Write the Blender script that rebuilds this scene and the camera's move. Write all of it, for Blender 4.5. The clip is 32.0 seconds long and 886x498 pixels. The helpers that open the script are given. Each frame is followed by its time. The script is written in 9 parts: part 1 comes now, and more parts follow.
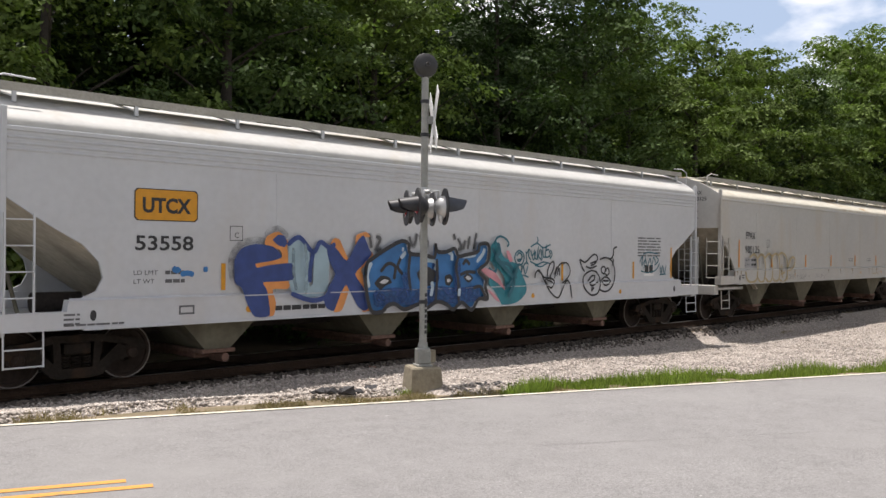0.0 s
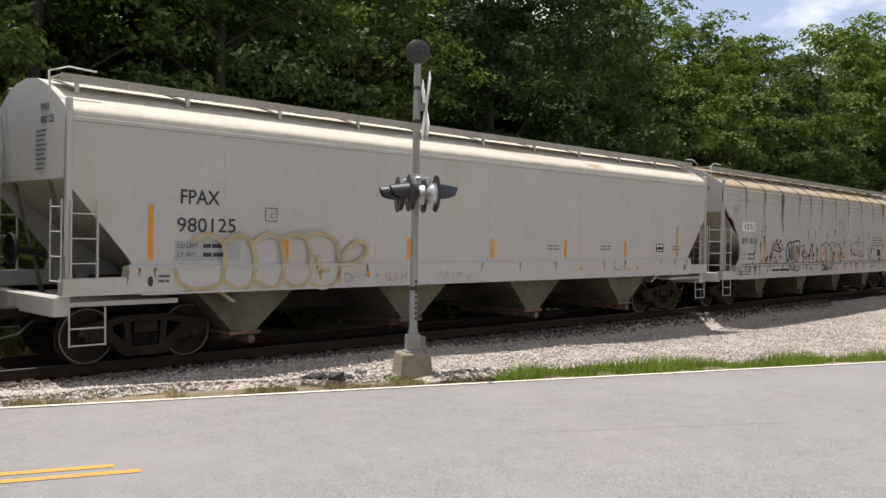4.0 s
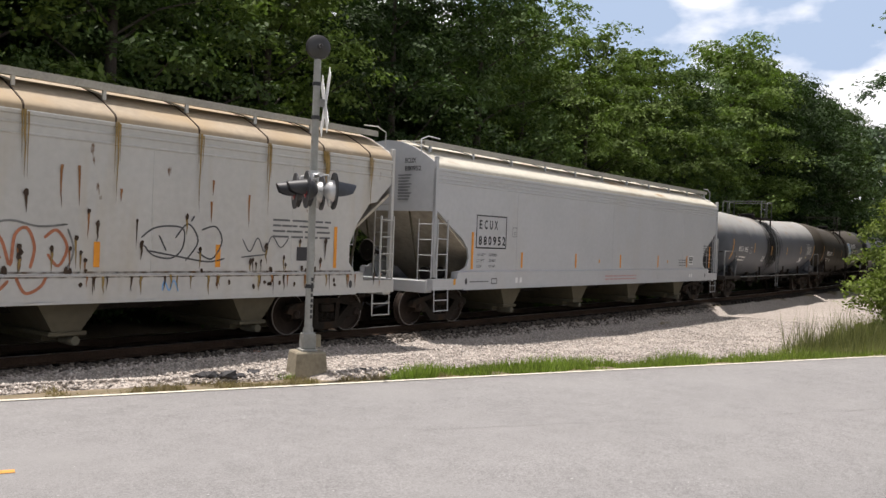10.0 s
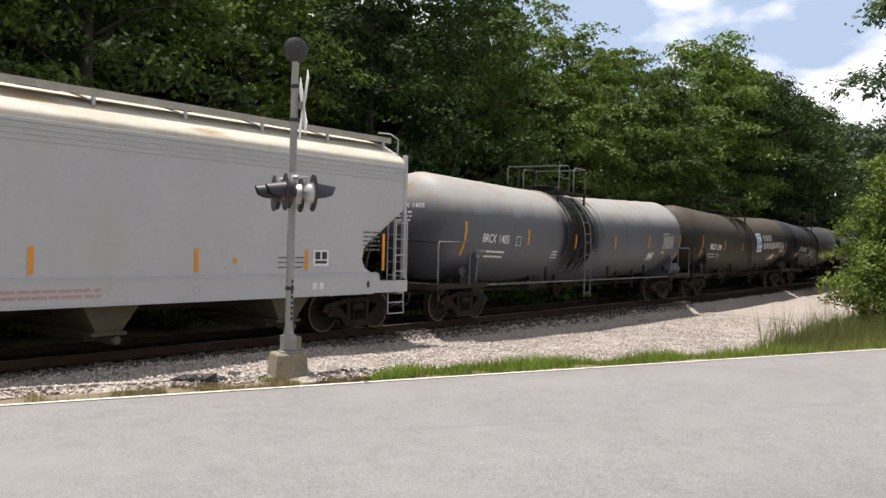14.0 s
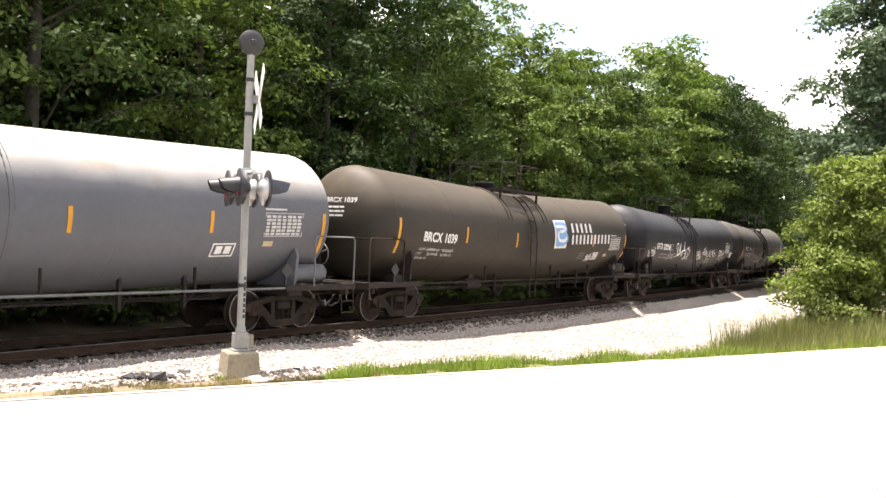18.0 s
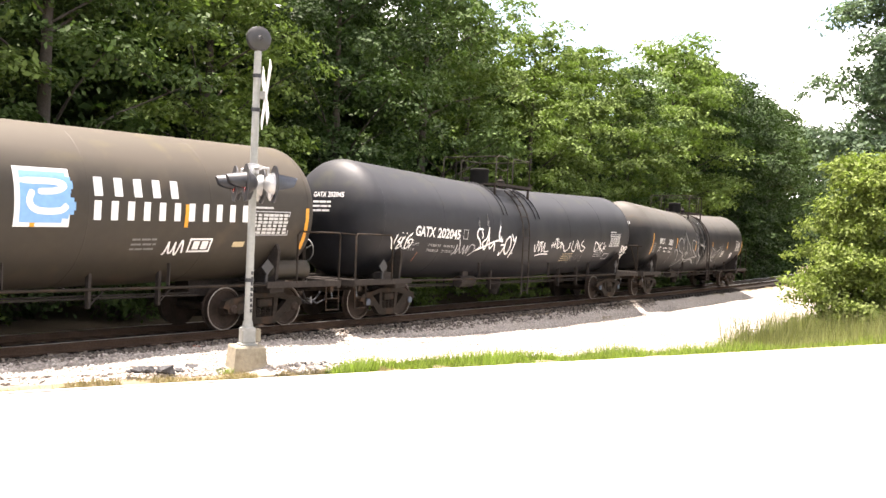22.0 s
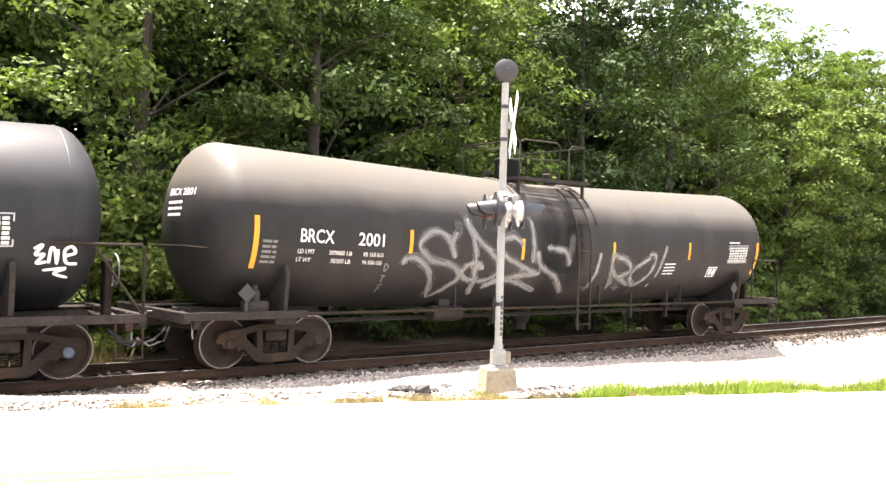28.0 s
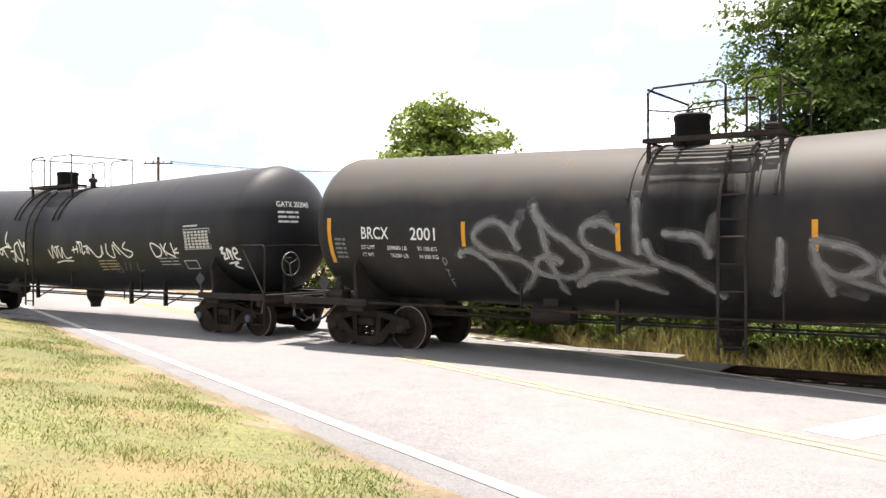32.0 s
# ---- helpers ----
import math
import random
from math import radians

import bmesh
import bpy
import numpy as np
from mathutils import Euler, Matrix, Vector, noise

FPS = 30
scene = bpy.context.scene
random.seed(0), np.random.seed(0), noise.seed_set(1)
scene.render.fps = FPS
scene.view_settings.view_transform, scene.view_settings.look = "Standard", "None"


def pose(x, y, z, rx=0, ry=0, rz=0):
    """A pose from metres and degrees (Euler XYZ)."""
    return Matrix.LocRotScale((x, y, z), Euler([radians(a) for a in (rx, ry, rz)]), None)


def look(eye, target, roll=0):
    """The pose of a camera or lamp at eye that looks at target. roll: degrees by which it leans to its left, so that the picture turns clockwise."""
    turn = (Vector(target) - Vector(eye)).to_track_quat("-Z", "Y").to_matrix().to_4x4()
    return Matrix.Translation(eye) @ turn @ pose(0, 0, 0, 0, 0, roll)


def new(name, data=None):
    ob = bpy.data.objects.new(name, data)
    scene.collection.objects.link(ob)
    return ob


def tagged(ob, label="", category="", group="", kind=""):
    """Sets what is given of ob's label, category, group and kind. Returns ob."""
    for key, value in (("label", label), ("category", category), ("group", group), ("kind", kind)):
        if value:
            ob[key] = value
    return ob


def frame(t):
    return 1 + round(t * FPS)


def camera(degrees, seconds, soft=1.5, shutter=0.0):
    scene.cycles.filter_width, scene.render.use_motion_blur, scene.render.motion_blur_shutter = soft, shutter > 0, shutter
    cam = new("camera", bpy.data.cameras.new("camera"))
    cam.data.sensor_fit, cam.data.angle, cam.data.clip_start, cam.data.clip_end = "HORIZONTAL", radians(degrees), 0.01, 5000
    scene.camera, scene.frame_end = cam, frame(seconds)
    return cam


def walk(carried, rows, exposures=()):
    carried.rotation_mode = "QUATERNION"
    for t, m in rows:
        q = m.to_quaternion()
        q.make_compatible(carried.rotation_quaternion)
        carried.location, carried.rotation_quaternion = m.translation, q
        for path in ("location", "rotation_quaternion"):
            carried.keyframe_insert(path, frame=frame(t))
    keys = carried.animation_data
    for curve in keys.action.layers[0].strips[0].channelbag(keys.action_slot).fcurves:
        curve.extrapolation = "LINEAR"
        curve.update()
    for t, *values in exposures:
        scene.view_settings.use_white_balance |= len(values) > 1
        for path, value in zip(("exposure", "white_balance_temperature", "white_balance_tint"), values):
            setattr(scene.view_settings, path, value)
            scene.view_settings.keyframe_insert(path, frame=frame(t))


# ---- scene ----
cam = camera(53.76, 32.0)
PATH = [
    (0.0, pose(-0.01, 0.12, 2.16, 90.15, -0.51, -43.80)),
    (0.5, pose(0.01, 0.10, 2.20, 89.84, -0.36, -44.62)),
    (1.0, pose(0.00, 0.08, 2.20, 89.74, -0.50, -45.07)),
    (1.5, pose(-0.02, 0.03, 2.22, 89.58, -0.65, -45.67)),
    (2.0, pose(-0.02, 0.02, 2.21, 89.57, -0.50, -46.08)),
    (2.5, pose(-0.01, 0.04, 2.22, 89.37, -0.73, -46.11)),
    (4.5, pose(0.01, 0.06, 2.20, 89.07, -1.05, -43.84)),
    (5.0, pose(-0.01, 0.07, 2.17, 89.32, -1.28, -45.46)),
    (5.5, pose(-0.01, 0.06, 2.18, 89.45, -0.89, -47.05)),
    (6.0, pose(-0.00, 0.05, 2.20, 89.37, -1.06, -47.88)),
    (6.5, pose(0.01, 0.05, 2.20, 89.20, -1.29, -48.37)),
    (7.0, pose(0.02, 0.04, 2.19, 89.14, -1.74, -48.86)),
    (7.5, pose(0.01, 0.04, 2.19, 89.20, -1.79, -49.50)),
    (8.0, pose(0.05, 0.02, 2.18, 89.21, -2.01, -50.11)),
    (8.5, pose(0.05, 0.02, 2.18, 89.22, -1.97, -50.68)),
    (9.0, pose(0.05, 0.02, 2.15, 89.43, -1.75, -50.84)),
    (9.5, pose(0.04, 0.04, 2.14, 89.58, -1.82, -50.84)),
    (10.0, pose(0.04, 0.04, 2.15, 89.45, -2.12, -50.73)),
    (10.5, pose(0.03, 0.05, 2.19, 89.12, -2.07, -50.75)),
    (11.0, pose(0.03, 0.05, 2.18, 89.34, -2.04, -50.89)),
    (11.5, pose(0.03, 0.06, 2.19, 89.46, -2.02, -51.52)),
    (12.0, pose(0.01, 0.02, 2.19, 89.70, -1.87, -51.86)),
    (12.5, pose(0.02, 0.03, 2.18, 89.77, -1.84, -52.00)),
    (13.0, pose(0.03, 0.03, 2.17, 89.59, -1.89, -51.89)),
    (13.5, pose(0.01, 0.01, 2.17, 89.57, -1.56, -51.98)),
    (15.5, pose(-0.03, -0.07, 2.11, 89.07, -1.95, -52.29)),
    (16.0, pose(0.06, -0.01, 2.14, 89.07, -2.25, -52.50)),
    (16.5, pose(0.05, -0.04, 2.14, 89.37, -2.56, -53.11)),
    (17.0, pose(0.04, -0.03, 2.13, 89.53, -2.76, -53.95)),
    (17.5, pose(0.03, 0.00, 2.16, 89.45, -2.44, -54.79)),
    (18.0, pose(0.06, 0.05, 2.19, 89.38, -2.32, -54.95)),
    (18.5, pose(0.05, 0.04, 2.19, 89.39, -2.88, -54.84)),
    (19.0, pose(0.05, 0.04, 2.19, 89.42, -2.50, -55.18)),
    (19.5, pose(0.05, 0.01, 2.17, 89.51, -2.28, -55.35)),
    (20.0, pose(0.05, -0.03, 2.15, 89.42, -2.25, -55.16)),
    (20.5, pose(0.07, -0.08, 2.13, 89.39, -2.11, -54.65)),
    (21.0, pose(0.07, -0.08, 2.12, 89.22, -2.35, -54.43)),
    (21.5, pose(0.08, -0.08, 2.12, 89.30, -2.15, -54.21)),
    (22.0, pose(0.08, -0.06, 2.13, 89.29, -2.32, -54.15)),
    (22.5, pose(0.09, -0.03, 2.13, 89.19, -2.28, -54.11)),
    (23.0, pose(0.08, -0.03, 2.14, 89.26, -2.13, -53.98)),
    (23.5, pose(0.05, -0.03, 2.15, 89.45, -2.03, -53.91)),
    (24.0, pose(0.06, -0.06, 2.14, 89.47, -2.00, -52.92)),
    (24.5, pose(0.05, -0.07, 2.13, 89.40, -2.08, -51.78)),
    (26.5, pose(-0.03, -0.13, 2.20, 89.66, -1.17, -48.30)),
    (27.0, pose(-0.04, -0.11, 2.20, 89.62, -1.07, -44.87)),
    (27.5, pose(-0.09, -0.11, 2.21, 89.79, -1.82, -42.36)),
    (28.0, pose(-0.06, -0.14, 2.19, 90.11, -1.59, -38.19)),
    (28.5, pose(-0.13, -0.11, 2.19, 90.30, -1.85, -32.96)),
    (29.0, pose(-0.16, 0.02, 2.20, 90.23, -1.72, -25.94)),
    (29.5, pose(-0.16, 0.05, 2.15, 90.28, -1.19, -14.47)),
    (30.0, pose(-0.19, 0.09, 2.15, 90.29, -0.92, -5.95)),
    (30.5, pose(-0.14, 0.15, 2.15, 89.54, -1.14, 3.87)),
    (31.0, pose(-0.18, 0.17, 2.15, 89.08, -0.50, 16.92)),
    (31.5, pose(-0.21, 0.17, 2.15, 89.36, -0.35, 26.38)),
    (32.0, pose(-0.24, 0.16, 2.15, 89.73, 0.17, 34.79)),
]
EXPOSURE = [(0, 0.2, 6430, 14), (13.5, 0.2, 6430, 14), (15.5, 0.8, 6500, 15), (17.0, 1.12, 6650, 16), (19.0, 1.82, 6850, 17), (24.5, 2.08, 6850, 17), (27.0, 2.25, 6850, 17), (29.0, 2.62, 6850, 17), (30.0, 2.5, 6700, 17), (31.0, 1.85, 6650, 16), (32.0, 1.1, 6600, 15)]
walk(cam, PATH, EXPOSURE)

# ---- light ----
SUN_AZ, SUN_EL = -16.0, 76.0      # clockwise from +y; degrees above the horizon
world = bpy.data.worlds.new("world")
scene.world = world
world.use_nodes = True
wn, wl = world.node_tree.nodes, world.node_tree.links
background = wn["Background"]
sky = wn.new("ShaderNodeTexSky")
sky.sky_type, sky.sun_disc = "NISHITA", False
sky.sun_elevation, sky.sun_rotation = radians(SUN_EL), radians(SUN_AZ)
sky.air_density, sky.dust_density, sky.ozone_density = 1.0, 3.0, 1.0
where = wn.new("ShaderNodeTexCoord")
stretch = wn.new("ShaderNodeMapping")
stretch.inputs["Scale"].default_value = (1.0, 1.0, 2.2)
puffs = wn.new("ShaderNodeTexNoise")
puffs.inputs["Scale"].default_value, puffs.inputs["Detail"].default_value = 3.2, 7
edge = wn.new("ShaderNodeMapRange")
edge.inputs["From Min"].default_value, edge.inputs["From Max"].default_value = 0.50, 0.575
clouds = wn.new("ShaderNodeMix")
clouds.data_type = "RGBA"
clouds.inputs["B"].default_value = (37.0, 37.0, 37.2, 1)
# summer haze that whitens the sky towards the horizon
height = wn.new("ShaderNodeSeparateXYZ")
low_sky = wn.new("ShaderNodeMapRange")
low_sky.inputs["From Min"].default_value, low_sky.inputs["From Max"].default_value = 0.50, 0.27
haze = wn.new("ShaderNodeMix")
haze.data_type = "RGBA"
haze.inputs["B"].default_value = (14.2, 18.0, 23.6, 1)
wl.new(where.outputs["Generated"], height.inputs["Vector"])
wl.new(height.outputs["Z"], low_sky.inputs["Value"])
wl.new(low_sky.outputs["Result"], haze.inputs["Factor"])
wl.new(sky.outputs["Color"], haze.inputs["A"])
wl.new(where.outputs["Generated"], stretch.inputs["Vector"])
wl.new(stretch.outputs["Vector"], puffs.inputs["Vector"])
billow = wn.new("ShaderNodeMath")      # more cloud low down
billow.operation = "MULTIPLY_ADD"
billow.inputs[1].default_value = 0.06
wl.new(low_sky.outputs["Result"], billow.inputs[0])
wl.new(puffs.outputs["Fac"], billow.inputs[2])
wl.new(billow.outputs[0], edge.inputs["Value"])
wl.new(edge.outputs["Result"], clouds.inputs["Factor"])
wl.new(haze.outputs["Result"], clouds.inputs["A"])
wl.new(clouds.outputs["Result"], background.inputs["Color"])
background.inputs["Strength"].default_value = 0.030
sun_data = bpy.data.lights.new("sun", "SUN")
sun_data.energy, sun_data.angle, sun_data.color = 5.2, radians(0.55), (1.0, 0.95, 0.87)
sun = new("sun", sun_data)
sa, se = radians(SUN_AZ), radians(SUN_EL)
SUN_WAY = Vector((math.sin(sa) * math.cos(se), math.cos(sa) * math.cos(se), math.sin(se)))
sun.matrix_world = look(SUN_WAY * 60, (0, 0, 0))

# ---- materials ----
def surface(name, colour, rough=0.6, metal=0.0, grain=(), wear=None, bump=(0.0, 20.0), spec=0.5, rand=0.0, island=0.0):
    """A principled material. grain: (scale, amount) pairs that lighten and darken the colour; wear: (colour, scale, low, high)."""
    mat = bpy.data.materials.new(name)
    mat.use_nodes = True
    n, k = mat.node_tree.nodes, mat.node_tree.links
    b = n["Principled BSDF"]
    b.inputs["Roughness"].default_value, b.inputs["Metallic"].default_value = rough, metal
    b.inputs["Specular IOR Level"].default_value = spec
    co = n.new("ShaderNodeTexCoord").outputs["Object"]
    rgb = n.new("ShaderNodeRGB")
    rgb.outputs[0].default_value = (*colour, 1)
    out = rgb.outputs[0]
    for scale, amount in grain:
        no = n.new("ShaderNodeTexNoise")
        no.inputs["Scale"].default_value, no.inputs["Detail"].default_value = scale, 5
        k.new(co, no.inputs["Vector"])
        r = n.new("ShaderNodeMapRange")
        r.inputs["From Min"].default_value, r.inputs["From Max"].default_value = 0.25, 0.75
        r.inputs["To Min"].default_value, r.inputs["To Max"].default_value = 1 - amount, 1 + amount
        k.new(no.outputs["Fac"], r.inputs["Value"])
        m = n.new("ShaderNodeMix")
        m.data_type, m.blend_type = "RGBA", "MULTIPLY"
        m.inputs["Factor"].default_value = 1
        k.new(out, m.inputs["A"])
        k.new(r.outputs["Result"], m.inputs["B"])
        out = m.outputs["Result"]
    for amount, node, socket in ((rand, "ShaderNodeObjectInfo", "Random"), (island, "ShaderNodeNewGeometry", "Random Per Island")):
        if amount:
            info = n.new(node)
            r = n.new("ShaderNodeMapRange")
            r.inputs["To Min"].default_value, r.inputs["To Max"].default_value = 1 - amount, 1 + amount
            k.new(info.outputs[socket], r.inputs["Value"])
            m = n.new("ShaderNodeMix")
            m.data_type, m.blend_type = "RGBA", "MULTIPLY"
            m.inputs["Factor"].default_value = 1
            k.new(out, m.inputs["A"])
            k.new(r.outputs["Result"], m.inputs["B"])
            out = m.outputs["Result"]
    for w in wear or ():
        wcol, scale, low, high = w[:4]
        no = n.new("ShaderNodeTexNoise")
        no.inputs["Scale"].default_value, no.inputs["Detail"].default_value = 1.0, 6
        mp = n.new("ShaderNodeMapping")
        mp.inputs["Scale"].default_value = scale if isinstance(scale, tuple) else (scale, scale, scale)
        k.new(co, mp.inputs["Vector"])
        k.new(mp.outputs["Vector"], no.inputs["Vector"])
        r = n.new("ShaderNodeMapRange")
        r.inputs["From Min"].default_value, r.inputs["From Max"].default_value = low, high
        k.new(no.outputs["Fac"], r.inputs["Value"])
        m = n.new("ShaderNodeMix")
        m.data_type = "RGBA"
        m.inputs["B"].default_value = (*wcol, 1)
        k.new(r.outputs["Result"], m.inputs["Factor"])
        k.new(out, m.inputs["A"])
        out = m.outputs["Result"]
    k.new(out, b.inputs["Base Color"])
    if bump[0]:
        no = n.new("ShaderNodeTexNoise")
        no.inputs["Scale"].default_value, no.inputs["Detail"].default_value = bump[1], 6
        k.new(co, no.inputs["Vector"])
        bp = n.new("ShaderNodeBump")
        bp.inputs["Strength"].default_value, bp.inputs["Distance"].default_value = bump[0], 0.02
        k.new(no.outputs["Fac"], bp.inputs["Height"])
        k.new(bp.outputs["Normal"], b.inputs["Normal"])
    return mat


def leaf_material(name, colour, island=0.35, rand=0.15, glow=0.45):
    """Leaves: a matt front with light shining through."""
    mat = surface(name, colour, 0.6, grain=((0.35, 0.25),), island=island, rand=rand, spec=0.12)
    n, k = mat.node_tree.nodes, mat.node_tree.links
    b = n["Principled BSDF"]
    tr = n.new("ShaderNodeBsdfTranslucent")
    mix = n.new("ShaderNodeMixShader")
    mix.inputs["Fac"].default_value = glow
    src = b.inputs["Base Color"].links[0].from_socket
    tint = n.new("ShaderNodeMix")
    tint.data_type, tint.blend_type = "RGBA", "MULTIPLY"
    tint.inputs["Factor"].default_value = 1
    tint.inputs["B"].default_value = (1.15, 1.40, 0.62, 1)
    k.new(src, tint.inputs["A"])
    k.new(tint.outputs["Result"], tr.inputs["Color"])
    k.new(b.outputs["BSDF"], mix.inputs[1])
    k.new(tr.outputs["BSDF"], mix.inputs[2])
    k.new(mix.outputs["Shader"], n["Material Output"].inputs["Surface"])
    return mat


def misty(mat, least, most):
    """Thin sprayed paint that lets the surface show through in patches."""
    n, k = mat.node_tree.nodes, mat.node_tree.links
    no, r = n.new("ShaderNodeTexNoise"), n.new("ShaderNodeMapRange")
    no.inputs["Scale"].default_value, no.inputs["Detail"].default_value = 7.0, 5
    k.new(n.new("ShaderNodeTexCoord").outputs["Object"], no.inputs["Vector"])
    r.inputs["From Min"].default_value, r.inputs["From Max"].default_value = 0.3, 0.7
    r.inputs["To Min"].default_value, r.inputs["To Max"].default_value = least, most
    k.new(no.outputs["Fac"], r.inputs["Value"])
    k.new(r.outputs["Result"], n["Principled BSDF"].inputs["Alpha"])
    return mat


def smoky(mat, most):
    """Soot that is thickest in the middle of its patch and thins out to all sides."""
    n, k = mat.node_tree.nodes, mat.node_tree.links
    co = n.new("ShaderNodeTexCoord")
    xyz = n.new("ShaderNodeSeparateXYZ")
    k.new(co.outputs["Generated"], xyz.inputs["Vector"])
    no, r = n.new("ShaderNodeTexNoise"), n.new("ShaderNodeMapRange")
    no.inputs["Scale"].default_value, no.inputs["Detail"].default_value = 1.6, 6
    stretch_z = n.new("ShaderNodeMapping")
    stretch_z.inputs["Scale"].default_value = (2.2, 1.0, 0.5)
    k.new(co.outputs["Object"], stretch_z.inputs["Vector"])
    k.new(stretch_z.outputs["Vector"], no.inputs["Vector"])
    r.inputs["From Min"].default_value, r.inputs["From Max"].default_value = 0.25, 0.7
    r.inputs["To Min"].default_value, r.inputs["To Max"].default_value = 0.25 * most, most
    k.new(no.outputs["Fac"], r.inputs["Value"])
    out = r.outputs["Result"]
    for axis in ("X", "Z"):
        tri = n.new("ShaderNodeMath")
        tri.operation = "PINGPONG"
        tri.inputs[1].default_value = 0.5
        k.new(xyz.outputs[axis], tri.inputs[0])
        fade = n.new("ShaderNodeMapRange")
        fade.interpolation_type = "SMOOTHSTEP"
        fade.inputs["From Min"].default_value, fade.inputs["From Max"].default_value = 0.0, 0.42
        k.new(tri.outputs[0], fade.inputs["Value"])
        m = n.new("ShaderNodeMath")
        m.operation = "MULTIPLY"
        k.new(out, m.inputs[0])
        k.new(fade.outputs["Result"], m.inputs[1])
        out = m.outputs[0]
    k.new(out, n["Principled BSDF"].inputs["Alpha"])
    return mat


def stain(mat):
    """A run of rust: it wanders, narrows and thins out towards its lower end."""
    n, k = mat.node_tree.nodes, mat.node_tree.links
    b = n["Principled BSDF"]
    co = n.new("ShaderNodeTexCoord")
    xyz, own = n.new("ShaderNodeSeparateXYZ"), n.new("ShaderNodeObjectInfo")
    k.new(co.outputs["Generated"], xyz.inputs["Vector"])

    def calc(op, a, b_, c=None):
        m = n.new("ShaderNodeMath")
        m.operation = op
        for i, v in enumerate((a, b_, c)):
            if v is None:
                continue
            if isinstance(v, (int, float)):
                m.inputs[i].default_value = v
            else:
                k.new(v, m.inputs[i])
        return m.outputs[0]

    bend = n.new("ShaderNodeTexNoise")
    bend.noise_dimensions = "1D"
    bend.inputs["Detail"].default_value, bend.inputs["Scale"].default_value = 2, 1
    k.new(calc("MULTIPLY_ADD", own.outputs["Random"], 50.0, calc("MULTIPLY", xyz.outputs["Z"], 1.3)), bend.inputs["W"])
    off = calc("ABSOLUTE", calc("SUBTRACT", calc("MULTIPLY_ADD", bend.outputs["Fac"], 0.5, -0.25), calc("SUBTRACT", xyz.outputs["X"], 0.5)), 0)
    room = calc("MULTIPLY_ADD", xyz.outputs["Z"], 0.28, 0.08)
    core = n.new("ShaderNodeMapRange")
    core.interpolation_type = "SMOOTHSTEP"
    k.new(off, core.inputs["Value"])
    k.new(room, core.inputs["From Min"])
    core.inputs["From Max"].default_value = 0.0
    fibre, squash = n.new("ShaderNodeTexNoise"), n.new("ShaderNodeMapping")
    squash.inputs["Scale"].default_value = (60, 1, 5)
    k.new(co.outputs["Object"], squash.inputs["Vector"])
    k.new(squash.outputs["Vector"], fibre.inputs["Vector"])
    fibre.inputs["Detail"].default_value = 3
    thin = calc("POWER", xyz.outputs["Z"], 0.55)
    cover = n.new("ShaderNodeMath")
    cover.operation, cover.use_clamp = "MULTIPLY", True
    k.new(calc("MULTIPLY", calc("MULTIPLY", core.outputs["Result"], 2.0), thin), cover.inputs[0])
    k.new(calc("MULTIPLY_ADD", fibre.outputs["Fac"], 1.2, 0.35), cover.inputs[1])
    k.new(cover.outputs[0], b.inputs["Alpha"])
    return mat


def dusty_lit_crown(mat, dust, rust):
    """Road dust and rust bloom on the crown of a tank, its sunlit look put into the colour too, with a ragged lower
    edge.
    """
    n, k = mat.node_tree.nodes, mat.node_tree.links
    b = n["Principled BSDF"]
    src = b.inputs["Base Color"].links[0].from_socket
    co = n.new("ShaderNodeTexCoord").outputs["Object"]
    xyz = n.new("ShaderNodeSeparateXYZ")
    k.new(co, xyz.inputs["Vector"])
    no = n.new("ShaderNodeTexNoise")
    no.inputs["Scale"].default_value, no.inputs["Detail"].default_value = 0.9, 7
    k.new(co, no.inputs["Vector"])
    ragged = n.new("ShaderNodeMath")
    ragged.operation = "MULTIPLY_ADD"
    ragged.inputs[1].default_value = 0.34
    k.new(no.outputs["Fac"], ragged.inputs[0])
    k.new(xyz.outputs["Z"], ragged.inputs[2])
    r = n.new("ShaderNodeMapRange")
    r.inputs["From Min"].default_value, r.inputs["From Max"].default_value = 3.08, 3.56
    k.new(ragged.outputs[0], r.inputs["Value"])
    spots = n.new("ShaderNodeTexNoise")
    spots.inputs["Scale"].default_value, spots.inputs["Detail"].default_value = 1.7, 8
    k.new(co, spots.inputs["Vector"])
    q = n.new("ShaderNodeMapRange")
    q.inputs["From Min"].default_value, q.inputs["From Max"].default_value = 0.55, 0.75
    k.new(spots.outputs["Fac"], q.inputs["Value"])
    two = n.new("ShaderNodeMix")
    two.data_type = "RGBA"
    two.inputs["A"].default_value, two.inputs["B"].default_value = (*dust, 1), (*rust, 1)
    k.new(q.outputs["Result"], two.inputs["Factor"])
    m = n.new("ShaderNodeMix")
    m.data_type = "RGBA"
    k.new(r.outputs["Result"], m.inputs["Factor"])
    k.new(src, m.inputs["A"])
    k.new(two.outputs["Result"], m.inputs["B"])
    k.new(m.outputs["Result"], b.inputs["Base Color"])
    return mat


